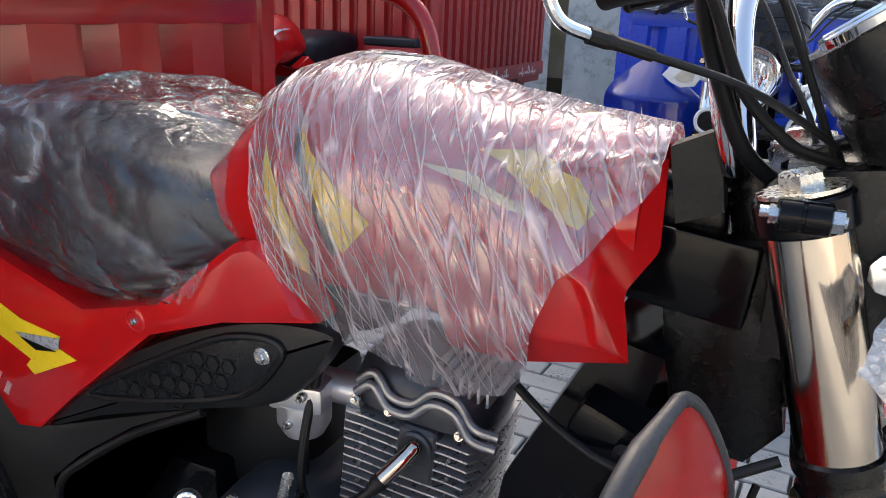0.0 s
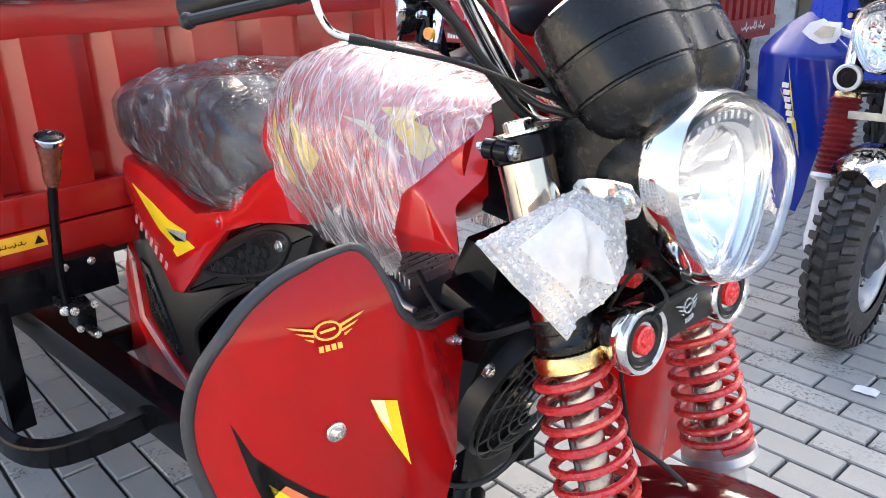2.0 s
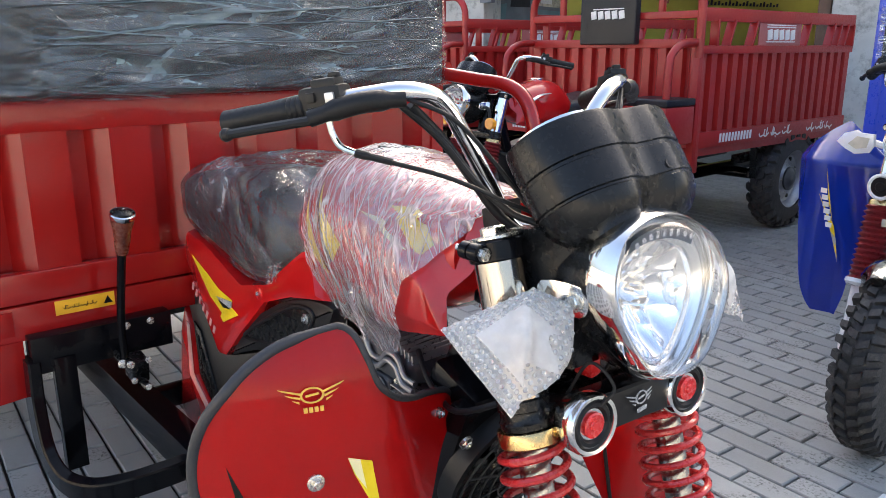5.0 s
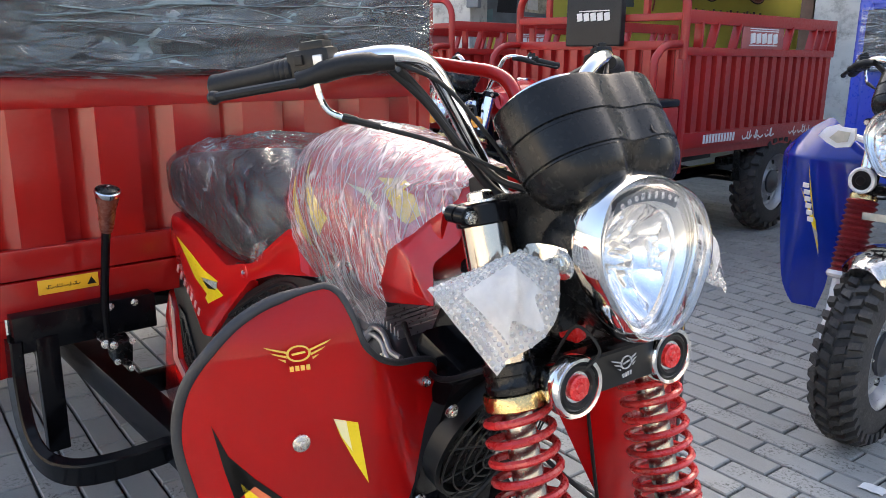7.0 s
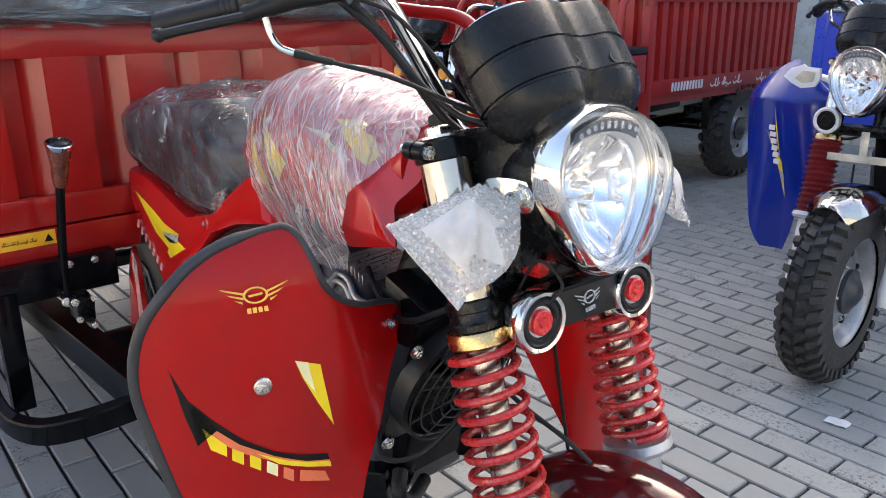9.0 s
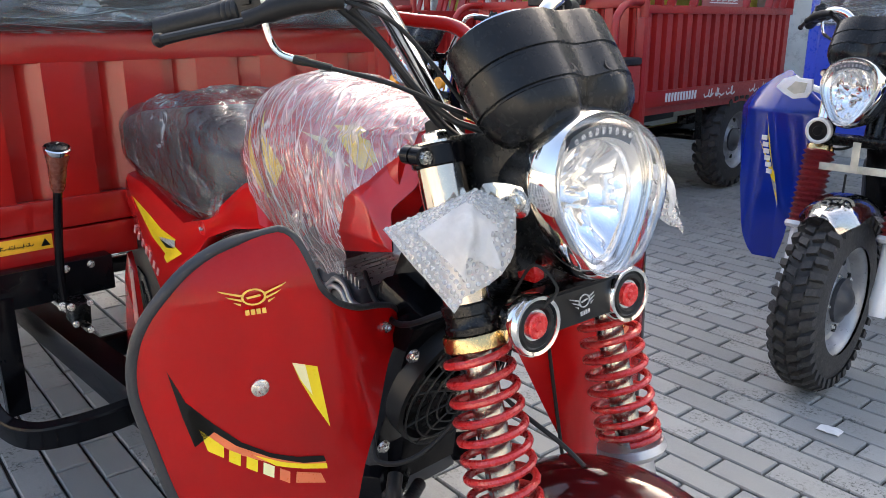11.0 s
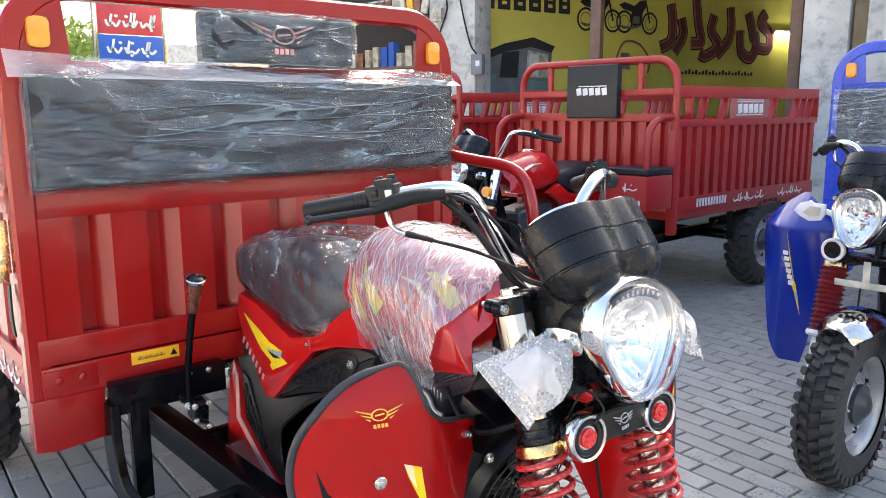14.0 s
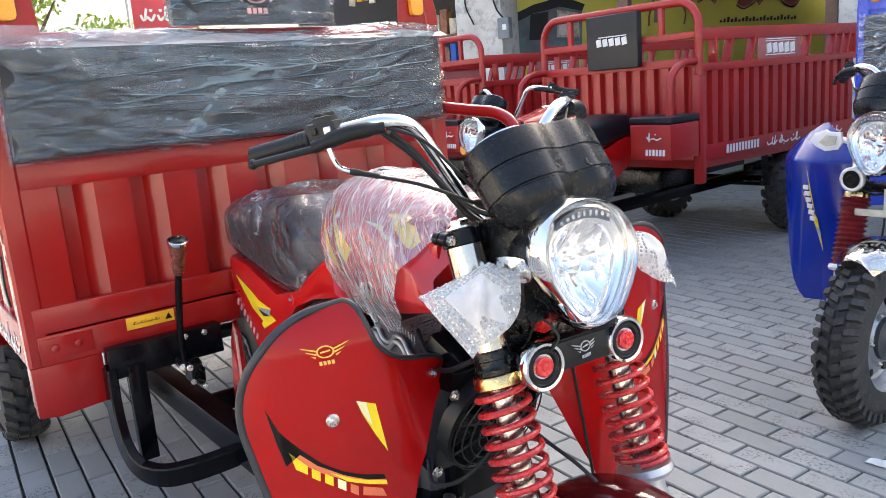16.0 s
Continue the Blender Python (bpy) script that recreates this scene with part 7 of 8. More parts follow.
def ribbon(name, pts, width, material, lift):
    """A brushed band along a line on the painted wall."""
    line = curve_points([(u, z, 0) for u, z in pts], 5)
    a, b = [], []
    for i, p in enumerate(line):
        d = line[min(i + 1, len(line) - 1)] - line[max(i - 1, 0)]
        q = Vector((-d.y, d.x, 0)).normalized() * width / 2
        a.append((p + q))
        b.append((p - q))
    bm = M()
    skin(bm, [[wal(p.x, p.y, lift) for p in a], [wal(p.x, p.y, lift) for p in b]], False, False)
    bmesh.ops.solidify(bm, geom=bm.faces[:], thickness=0.002)
    return part(name, bm, material, wall_sign)


# big dark name bar in six blocks
for i in range(6):
    u = 0.26 + 0.235 * i
    flat_on_wall("name_block", [(u, 2.43), (u + 0.185, 2.43), (u + 0.185, 2.66), (u, 2.66)], SIGN_BLACK, 0.004, "dark block standing for a painted brand name" if i == 0 else "")
    flat_on_wall("name_gap", [(u + 0.06, 2.49), (u + 0.13, 2.49), (u + 0.13, 2.53), (u + 0.06, 2.53)], SIGN_YELLOW, 0.008)
    flat_on_wall("name_gap", [(u + 0.06, 2.575), (u + 0.13, 2.575), (u + 0.13, 2.61), (u + 0.06, 2.61)], SIGN_YELLOW, 0.008)
# two painted motorcycles
for u0 in (1.76, 2.44):
    for du in (0.13, 0.60):
        for r, wd, mat_ in ((0.135, 0.028, SIGN_BLACK), (0.085, 0.012, SIGN_GREY)):
            ring = [(u0 + du + r * math.cos(a), 2.385 + r * math.sin(a)) for a in (2 * math.pi * i / 16 for i in range(17))]
            ribbon("painted_wheel", ring, wd, mat_, 0.005)
    flat_on_wall("painted_motorcycle", [(u0 + 0.02, 2.60), (u0 + 0.10, 2.55), (u0 + 0.26, 2.52), (u0 + 0.22, 2.40), (u0 + 0.30, 2.33), (u0 + 0.44, 2.35), (u0 + 0.46, 2.52), (u0 + 0.52, 2.60), (u0 + 0.50, 2.68), (u0 + 0.40, 2.67), (u0 + 0.30, 2.60), (u0 + 0.12, 2.64)], SIGN_BLACK, 0.007)
    flat_on_wall("painted_engine", [(u0 + 0.27, 2.37), (u0 + 0.40, 2.37), (u0 + 0.40, 2.47), (u0 + 0.29, 2.47)], SIGN_GREY, 0.010)
    ribbon("painted_fork", [(u0 + 0.48, 2.76), (u0 + 0.54, 2.58), (u0 + 0.60, 2.385)], 0.028, SIGN_BLACK, 0.008)
    ribbon("painted_bar", [(u0 + 0.40, 2.74), (u0 + 0.47, 2.76), (u0 + 0.56, 2.79)], 0.022, SIGN_BLACK, 0.008)
    ribbon("painted_pipe", [(u0 + 0.04, 2.33), (u0 + 0.22, 2.31), (u0 + 0.40, 2.34)], 0.030, SIGN_GREY, 0.011)
# painted rickshaw
flat_on_wall("painted_rickshaw", [(0.20, 1.40), (0.20, 1.66), (0.30, 1.92), (0.60, 2.03), (1.04, 2.11), (1.34, 2.02), (1.31, 1.46), (1.20, 1.35)], SIGN_GREY, 0.005)
flat_on_wall("painted_hood", [(0.30, 1.92), (0.60, 2.03), (1.04, 2.12), (1.38, 2.02), (1.33, 1.94), (1.00, 2.00), (0.84, 1.97), (0.60, 1.93), (0.36, 1.84)], SIGN_BLACK, 0.008)
flat_on_wall("painted_side", [(0.52, 1.62), (0.56, 1.92), (0.82, 1.95), (0.80, 1.62)], SIGN_BLACK, 0.008)
flat_on_wall("painted_screen", [(0.93, 1.64), (0.95, 1.96), (1.28, 1.92), (1.28, 1.62)], PALE_GOODS, 0.008)
flat_on_wall("painted_screen", [(0.96, 1.67), (0.98, 1.92), (1.12, 1.91), (1.12, 1.66)], WHITE_INK, 0.011)
flat_on_wall("painted_nose", [(0.86, 1.40), (0.88, 1.60), (1.29, 1.58), (1.24, 1.38)], SIGN_TEAL, 0.008)
flat_on_wall("painted_nose", [(0.24, 1.44), (0.25, 1.62), (0.47, 1.66), (0.45, 1.42)], SIGN_TEAL, 0.008)
# painted loader
ribbon("painted_loader", [(2.42, 1.72), (2.44, 1.88), (2.58, 2.12), (2.86, 2.10), (3.06, 1.90), (3.04, 1.72)], 0.030, SIGN_MAROON, 0.005)
flat_on_wall("painted_loader_panel", [(2.50, 1.76), (2.53, 1.98), (2.68, 1.98), (2.70, 1.76)], SIGN_GREY, 0.005)
# large flowing sign in maroon with pale and dark outlines
WORDS = (
    ((3.44, 2.67), (3.49, 2.42), (3.46, 2.17), (3.26, 2.07)), ((3.66, 2.49), (3.71, 2.28), (3.62, 2.13), (3.54, 2.02)),
    ((3.95, 2.76), (4.01, 2.43), (4.08, 2.18), (3.87, 2.15)), ((4.34, 2.57), (4.29, 2.34), (4.45, 2.14), (4.20, 1.98), (4.06, 2.02)),
    ((4.68, 2.70), (4.72, 2.43), (4.67, 2.22), (4.42, 2.00)), ((4.93, 2.38), (4.97, 2.07), (5.19, 1.98), (5.31, 2.15), (5.27, 2.36)),
    ((5.09, 2.64), (5.18, 2.44), (5.25, 2.23)), ((5.50, 2.66), (5.39, 2.50), (5.61, 2.35), (5.58, 2.13), (5.22, 2.15)))
for k, (w, mat_) in enumerate(((0.180, SIGN_BLACK), (0.148, PINK_INK), (0.098, SIGN_MAROON))):
    for pts in WORDS:
        ribbon("flowing_sign", pts, w, mat_, 0.005 + 0.004 * k)
for i in range(22):
    u = 3.70 + 0.072 * i
    h = 0.03 + 0.05 * ((i * 7) % 5) / 5
    flat_on_wall("small_script", [(u, 1.72), (u + 0.045, 1.72), (u + 0.05, 1.72 + h), (u + 0.01, 1.72 + h)], SIGN_BLACK, 0.005)
# meter box and cables on the first pillar
bm = M()
box(bm, fac(0.42, 1.72, 0.03), (0.14, 0.08, 0.22), (0, 0, FTURN), 0.01)
meter = solo("meter_box", bm, SIGN_GREY, "small grey electric meter box on the pillar", "meter box")
bm = M()
box(bm, fac(0.44, 1.73, 0.075), (0.05, 0.01, 0.06), (0, 0, FTURN), 0.003)
part("meter_window", bm, WHITE_INK, meter)
bm = M()
tube(bm, [fac(-0.10, 3.3, 0.02), fac(-0.05, 2.7, 0.03), fac(0.02, 2.35, 0.03), fac(-0.08, 2.05, 0.03), fac(0.02, 1.8, 0.03)], 0.009, 8)
solo("wall_cable", bm, GRIP_RUBBER, "sagging black cable down the pillar", "cable", "pillar cables")
bm = M()
tube(bm, [fac(0.12, 3.3, 0.02), fac(0.16, 2.6, 0.03), fac(0.30, 2.0, 0.03), fac(0.40, 1.83, 0.03)], 0.009, 8)
solo("wall_cable", bm, GRIP_RUBBER, "sagging black cable down the pillar", "cable", "pillar cables")
bm = M()
box(bm, fac(-0.10, 2.28, 0.03), (0.12, 0.06, 0.14), (0, 0, FTURN), 0.01)
solo("junction_box", bm, PALE_GOODS, "cream junction box on the pillar", "junction box")

# parts shop beside the showroom: shelves, hanging packs, awning
bm = M()
box(bm, fac(-2.1, 1.6, -1.25), (3.8, 0.15, 3.2), (0, 0, FTURN))
solo("wall_shop", bm, SIGN_BLACK, "dark back wall of the parts shop", "wall", "", "structure")
bm = M()
box(bm, fac(-1.5, 2.92, -0.35), (3.2, 0.9, 0.36), (0, 0, FTURN), 0.02)
solo("lintel", bm, PLASTER, "grey rendered shop lintel", "lintel", "", "structure")
grng = random.Random(3)
for k, z in enumerate((0.9, 1.35, 1.75)):
    bm = M()
    box(bm, fac(-1.1, z, -0.55), (1.7, 0.35, 0.03), (0, 0, FTURN), 0.004)
    solo("shop_shelf", bm, BROWN_STEEL, "brown shelf stocked with small packs and bottles", "shelf", "shop shelves")
    for i in range(13):
        u = -1.85 + 0.125 * i
        h = grng.uniform(0.16, 0.30)
        mat_ = grng.choice((PALE_GOODS, GREEN_GOODS, RUST_GOODS, WHITE_INK, SIGN_BLUE, SIGN_GREY))
        bm = M()
        if mat_ is GREEN_GOODS:
            lathe(bm, fac(u, z + 0.015, -0.48), (0, 0, 1), [(0, 0.035), (h * 0.7, 0.035), (h * 0.85, 0.014), (h, 0.014)], 10)
        else:
            box(bm, fac(u, z + 0.015 + h / 2, -0.48), (0.09, 0.12, h), (0, 0, FTURN + grng.uniform(-12, 12)), 0.006)
        solo("bottle" if mat_ is GREEN_GOODS else "pack", bm, mat_, "green oil bottle on the shop shelf" if mat_ is GREEN_GOODS else "small boxed spare part on the shop shelf", "bottle" if mat_ is GREEN_GOODS else "box", "shop stock")
for i in range(15):
    u = -1.75 + 0.105 * i
    h = grng.uniform(0.12, 0.26)
    z = 2.445 + 0.08 * (u + 1.9) / 1.65
    bm = M()
    box(bm, fac(u, z - h / 2, 0.02), (0.085, 0.03, h), (grng.uniform(-8, 8), grng.uniform(-14, 14), FTURN), 0.006)
    solo("hanging_pack", bm, grng.choice((PALE_GOODS, PALE_GOODS, RUST_GOODS, WARN_YELLOW)), "hanging packet of spare parts on a rail", "packet", "hanging stock")
bm = M()
rod(bm, fac(-1.9, 2.44, 0.02), fac(-0.25, 2.52, 0.02), 0.012, seg=8)
solo("hanging_rail", bm, STEEL, "thin steel rail with hanging stock", "rail")
bm = M()
rows = []
for i in range(17):
    u = -3.3 + 1.5 * i / 16
    rows.append([fac(u, 2.62 - 0.16 * abs(math.sin(i * 0.55)) * (j / 8) - 0.30 * (j / 8) ** 1.6 + 0.03 * noise.noise(Vector((i * 0.6, j * 0.7, 0))), -0.2 + 0.9 * j / 8) for j in range(9)])
skin(bm, rows, False, False)
bmesh.ops.solidify(bm, geom=bm.faces[:], thickness=0.008)
awning = solo("awning", bm, CANVAS, "faded brown canvas awning sagging off its pole", "awning", sharp=60)
bm = M()
rod(bm, fac(-3.3, 2.75, 0.1), fac(-0.6, 2.28, 0.3), 0.022, seg=10)
part("awning_pole", bm, STEEL, awning)

# roadside board on two posts
BX, BY0, BY1 = -12.0, 3.22, 4.26
board = thing("roadside_board", "tall roadside board with painted bands on posts", "sign board")
for z0, z1, mat_ in ((2.98, 3.9, SIGN_BLACK), (2.47, 2.96, SIGN_RED), (2.05, 2.455, SIGN_BLUE), (1.75, 2.04, SIGN_BLACK)):
    bm = M()
    box(bm, (BX, (BY0 + BY1) / 2, (z0 + z1) / 2), (0.04, BY1 - BY0, z1 - z0), (0, 0, 0), 0.004)
    band = part("board_band", bm, mat_, board)
    bm = M()
    for r in range(1 if z1 - z0 < 0.6 else 2):
        strokes(bm, (BX + 0.022, BY0 + 0.10, z0 + 0.10 + 0.42 * r), (0, 1, 0), (0, 0, 1), BY1 - BY0 - 0.2, min(0.26, z1 - z0 - 0.14), 9, int(z0 * 10) + r, 0.004, slant=0.5)
    part("board_script", bm, WHITE_INK, band)
for y in (BY0 - 0.05, BY1 + 0.05):
    bm = M()
    box(bm, (BX - 0.02, y, 2.0), (0.05, 0.05, 4.0), (0, 0, 0), 0.004)
    part("board_post", bm, STEEL, board)

# tree, hedge and a far wall past the open end of the yard
def tree(at, height, spread, leaves, seed, label):
    r = random.Random(seed)
    root = thing("tree", label, "tree", "roadside trees")
    root.matrix_basis = Matrix.Translation(at)
    bm = M()
    tube(bm, [(0, 0, 0), (0.05, 0.05, height * 0.3), (-0.05, 0.1, height * 0.55), (0.05, 0.0, height * 0.75)], [0.16 - 0.006 * i for i in range(20)], 10, 6)
    for i in range(9):
        a, z = r.uniform(0, 6.28), height * r.uniform(0.35, 0.65)
        e = Vector((math.cos(a) * spread * 0.7, math.sin(a) * spread * 0.7, z + height * 0.25))
        tube(bm, [(0, 0, z), e * 0.5 + Vector((0, 0, z * 0.5)), e], [0.06 - 0.004 * k for k in range(14)], 7, 5)
    part("trunk", bm, BARK, root)
    verts, faces = [], []
    clumps = [(Vector((r.gauss(0, 0.45) * spread, r.gauss(0, 0.45) * spread, height * r.uniform(0.42, 1.0))), r.uniform(0.25, 0.55) * spread * 0.6) for _ in range(26)]
    for i in range(leaves):
        c, rad = r.choice(clumps)
        d = Vector((r.gauss(0, 1), r.gauss(0, 1), r.gauss(0, 0.8))).normalized() * rad * r.random() ** 0.4
        p = c + d
        u = Vector((r.gauss(0, 1), r.gauss(0, 1), r.gauss(0, 1))).normalized()
        v = u.orthogonal().normalized()
        s = r.uniform(0.05, 0.11)
        k = len(verts)
        verts += [p - u * s, p + v * s * 0.45, p + u * s, p - v * s * 0.45]
        faces.append((k, k + 1, k + 2, k + 3))
    me = bpy.data.meshes.new("crown")
    me.from_pydata([tuple(v) for v in verts], [], faces)
    me.materials.append(LEAF)
    ob = new("crown", me)
    ob.parent = root
    return root


tree((-17.0, 2.3, 0), 5.4, 2.3, 12000, 2, "leafy green roadside tree in sunlight")
tree((-19.5, -2.2, 0), 5.0, 2.1, 7000, 8, "leafy green roadside tree in sunlight")
tree((-22.0, 5.0, 0), 2.7, 1.2, 4000, 6, "low green shrub by the road")
bm = M()
box(bm, (-24.0, 3.0, 0.9), (0.25, 26, 1.8), (0, 0, 4), 0.02)
solo("boundary_wall", bm, PLASTER, "low plastered boundary wall beyond the yard", "wall", "", "structure")
bm = M()
box(bm, (-34.0, 12.0, 2.0), (5, 6, 4.0), (0, 0, 8), 0.05)
house = solo("far_house", bm, PLASTER, "pale far house past the road", "house")
for y in (10.4, 12.2):
    bm = M()
    box(bm, (-31.45, y, 2.4), (0.1, 0.9, 1.1), (0, 0, 8), 0.01)
    part("window", bm, SIGN_GREY, house)


# ---- the other tricycles ----
def plain_box(root, paint, cushion=True):
    """Load box with a round-tube arch, open top rails and ribbed walls."""
    bm = M()
    r = 0.14
    x = BOX_X - 0.02
    pts = [(x, Y0 + 0.02, 0.53), (x, Y0 + 0.02, 1.525 - r)]
    for i in range(1, 8):
        a = math.pi - math.pi / 2 * i / 8
        pts.append((x, Y0 + 0.02 + r + r * math.cos(a), 1.525 - r + r * math.sin(a)))
    pts.append((x, Y0 + 0.02 + r, 1.525))
    pts += [(a, 2 * BOX_C - b, c) for a, b, c in reversed(pts)]
    tube(bm, pts, 0.024, 12, smooth=False)
    arch = part("arch", bm, paint, root, "arched tube head rail", 50)
    for z, h in ((1.335, 0.04), (1.185, 0.05), (0.72, 0.07)):
        bm = M()
        box(bm, (x, BOX_C, z), (0.036, 2 * BOX_H - 0.07, h), (0, 0, 0), 0.006)
        part("cross_rail", bm, paint, arch)
    for y in (-0.36, -0.12, 0.12, 0.36):
        bm = M()
        box(bm, (x, BOX_C + y, 1.43), (0.028, 0.036, 0.17), (0, 0, 0), 0.005)
        part("arch_post", bm, paint, arch)
    bm = M()
    box_panel(bm, Y0 + 0.03, Y1 - 0.03, 0.75, 1.17, x + 0.012, 0.03, 0.105)
    part("ribbed_sheet", bm, paint, root, "", 20)
    for s in (-1, 1):
        y = BOX_C + s * BOX_H
        bm = M()
        box(bm, (x, y - s * 0.02, 0.80), (0.06, 0.045, 0.62), (0, 0, 0), 0.006)
        part("corner_post", bm, paint, root)
        bm = M()
        box_panel(bm, -2.28, x - 0.03, 0.70, 1.15, y - s * 0.008, 0.03, 0.108, 0.0, "x")
        side = part("side_sheet", bm, paint, root, "ribbed side wall", 20)
        for z0, z1 in ((0.62, 0.71), (1.13, 1.175), (1.30, 1.37)):
            bm = M()
            box(bm, ((-2.30 + x) / 2, y - s * 0.016, (z0 + z1) / 2), (2.30 + x, 0.036, z1 - z0), (0, 0, 0), 0.005)
            part("side_rail", bm, paint, side)
        for k, xx in enumerate((-0.62, -0.74, -0.98, -1.62, -1.95, -2.05, -2.15, -2.28)):
            bm = M()
            span(bm, (xx, y - s * 0.016, 1.17), (xx - (0.05 if 0 < k < 7 else 0), y - s * 0.016, 1.31), 0.05, 0.02, 0.003, up=(1, 0, 0))
            part("rail_post", bm, paint, side)
        bm = M()
        box(bm, (-1.32, y - s * 0.010, 1.24), (0.50, 0.008, 0.13), (0, 0, 0), 0.003)
        name = part("name_panel", bm, SIGN_MAROON, side)
        for i in range(5):
            bm = M()
            box(bm, (-1.46 + 0.068 * i, y + s * -0.004, 1.235), (0.05, 0.006, 0.058), (0, 8, 0), 0.001)
            part("name_block", bm, WHITE_INK, name)
        for z in (1.290, 1.278, 1.195):
            bm = M()
            box(bm, (-1.32, y + s * -0.004, z), (0.34, 0.006, 0.006))
            part("name_line", bm, WHITE_INK, name)
        for i in range(11):
            bm = M()
            digit_bars(bm, (-0.72 - math.copysign(0.0327, s) * i, y + s * 0.001, 0.642), (-1, 0, 0) if s > 0 else (1, 0, 0), (0, 0, 1), 0.0327, 0.05, 1, 0.003)
            part("number_bar", bm, WHITE_INK, side, "white painted bar")
        bm = M()
        strokes(bm, (-1.15, y + s * 0.001, 0.635), (-1, 0, 0) if s > 0 else (1, 0, 0), (0, 0, 1), 0.42, 0.06, 9, 21, 0.003, slant=0.6)
        part("painted_script", bm, WHITE_INK, side, "white hand-painted script")
        bm = M()
        strokes(bm, (-1.75, y + s * 0.001, 0.635), (-1, 0, 0) if s > 0 else (1, 0, 0), (0, 0, 1), 0.38, 0.06, 8, 22, 0.003, slant=0.6)
        part("painted_script", bm, WHITE_INK, side, "white hand-painted script")
        # locker seat with pad and grab rail at each front corner
        bm = M()
        box(bm, (-0.31, BOX_C + s * 0.50, 0.76), (0.26, 0.28, 0.20), (0, 0, 0), 0.008)
        locker = part("side_locker", bm, paint, root)
        bm = M()
        box(bm, (-0.31, BOX_C + s * 0.50, 0.882), (0.27, 0.29, 0.04), (0, 0, 0), 0.014, 3)
        part("locker_pad", bm, VINYL, locker, "black vinyl pad")
        bm = M()
        for i in range(6):
            digit_bars(bm, (-0.178, BOX_C + s * 0.47 + 0.0233 * i, 0.685), (0, 1, 0), (0, 0, 1), 0.0233, 0.035, 1, 0.003)
            part("number_bar", bm, WHITE_INK, locker, "white painted bar")
            bm = M()
        strokes(bm, (-0.178, BOX_C + s * 0.47, 0.77), (0, 1, 0), (0, 0, 1), 0.12, 0.05, 3, 7, 0.003)
        part("locker_script", bm, WHITE_INK, locker, "white painted script")
        bm = M()
        tube(bm, [(x, BOX_C + s * 0.60, 1.19), (-0.36, BOX_C + s * 0.60, 1.185), (-0.27, BOX_C + s * 0.60, 1.14), (-0.235, BOX_C + s * 0.60, 1.05), (-0.23, BOX_C + s * 0.60, 0.70)], 0.021, 12, 6)
        part("grab_rail", bm, paint, root, "", 50)
    bm = M()
    box(bm, (-1.38, BOX_C, 0.60), (1.80, 2 * BOX_H - 0.04, 0.05))
    part("load_floor", bm, paint, root)
    bm = M()
    box_panel(bm, Y0 + 0.02, Y1 - 0.02, 0.62, 1.17, -2.30, 0.02, 0.105)
    part("tailgate", bm, paint, root, "", 20)
    if cushion:
        bm = M()
        box(bm, (BOX_X + 0.025, 0.02, 1.345), (0.05, 0.40, 0.33), (0, 0, 0), 0.012, 3)
        pad = part("backrest", bm, VINYL, root, "square black vinyl backrest with white name bars")
        for i in range(5):
            bm = M()
            box(bm, (BOX_X + 0.052, -0.075 + 0.05 * i, 1.345), (0.004, 0.038, 0.045), (8, 0, 0), 0.001)
            part("name_block", bm, WHITE_INK, pad)
        bm = M()
        box(bm, (BOX_X + 0.052, 0.03, 1.378), (0.004, 0.22, 0.006))
        part("name_line", bm, WHITE_INK, pad)


def chassis(root, rear=True):
    for s in (-1, 1):
        bm = M()
        span(bm, (-2.25, s * 0.234, 0.40), (0.15, s * 0.20, 0.36), 0.05, 0.07)
        part("chassis_rail", bm, BLACK_PAINT, root)
        if rear:
            wheel(root, "rear", (-1.70, s * 0.535 + BOX_C, 0.325), 0.325, 0.16, 24, RIM_GREY)
            bm = M()
            span(bm, (-2.15, s * 0.43, 0.50), (-1.25, s * 0.43, 0.48), 0.06, 0.05)
            span(bm, (-1.35, s * 0.50, 0.36), (-1.30, s * 0.52, 0.60), 0.04, 0.03)
            span(bm, (-2.08, s * 0.50, 0.36), (-2.12, s * 0.52, 0.60), 0.04, 0.03)
            part("leaf_spring", bm, BLACK_GREASE, root)
    bm = M()
    rod(bm, (-1.70, -0.5, 0.325), (-1.70, 0.5, 0.325), 0.035)
    part("rear_axle", bm, BLACK_GREASE, root)
    bm = M()
    box(bm, (-0.9, 0, 0.45), (0.5, 0.4, 0.16), (0, 0, 0), 0.02)
    part("gear_case", bm, BLACK_GREASE, root)
    bm = M()
    box(bm, (0.13, 0, 0.50), (0.30, 0.20, 0.36), (0, 10, 0), 0.03, 3)
    lathe(bm, (0.06, -0.15, 0.42), (0, 1, 0), [(0, 0.08), (0.02, 0.10), (0.28, 0.10), (0.30, 0.08)], 24)
    part("engine", bm, ENGINE_GREY, root, "dark grey engine")
    bm = M()
    span(bm, (0.46, 0, 0.87), (0.0, 0, 0.84), 0.05, 0.07)
    span(bm, (0.455, 0, 0.86), (0.30, 0, 0.36), 0.10, 0.05, up=(1, 0, 0.3))
    part("frame", bm, BLACK_PAINT, root)


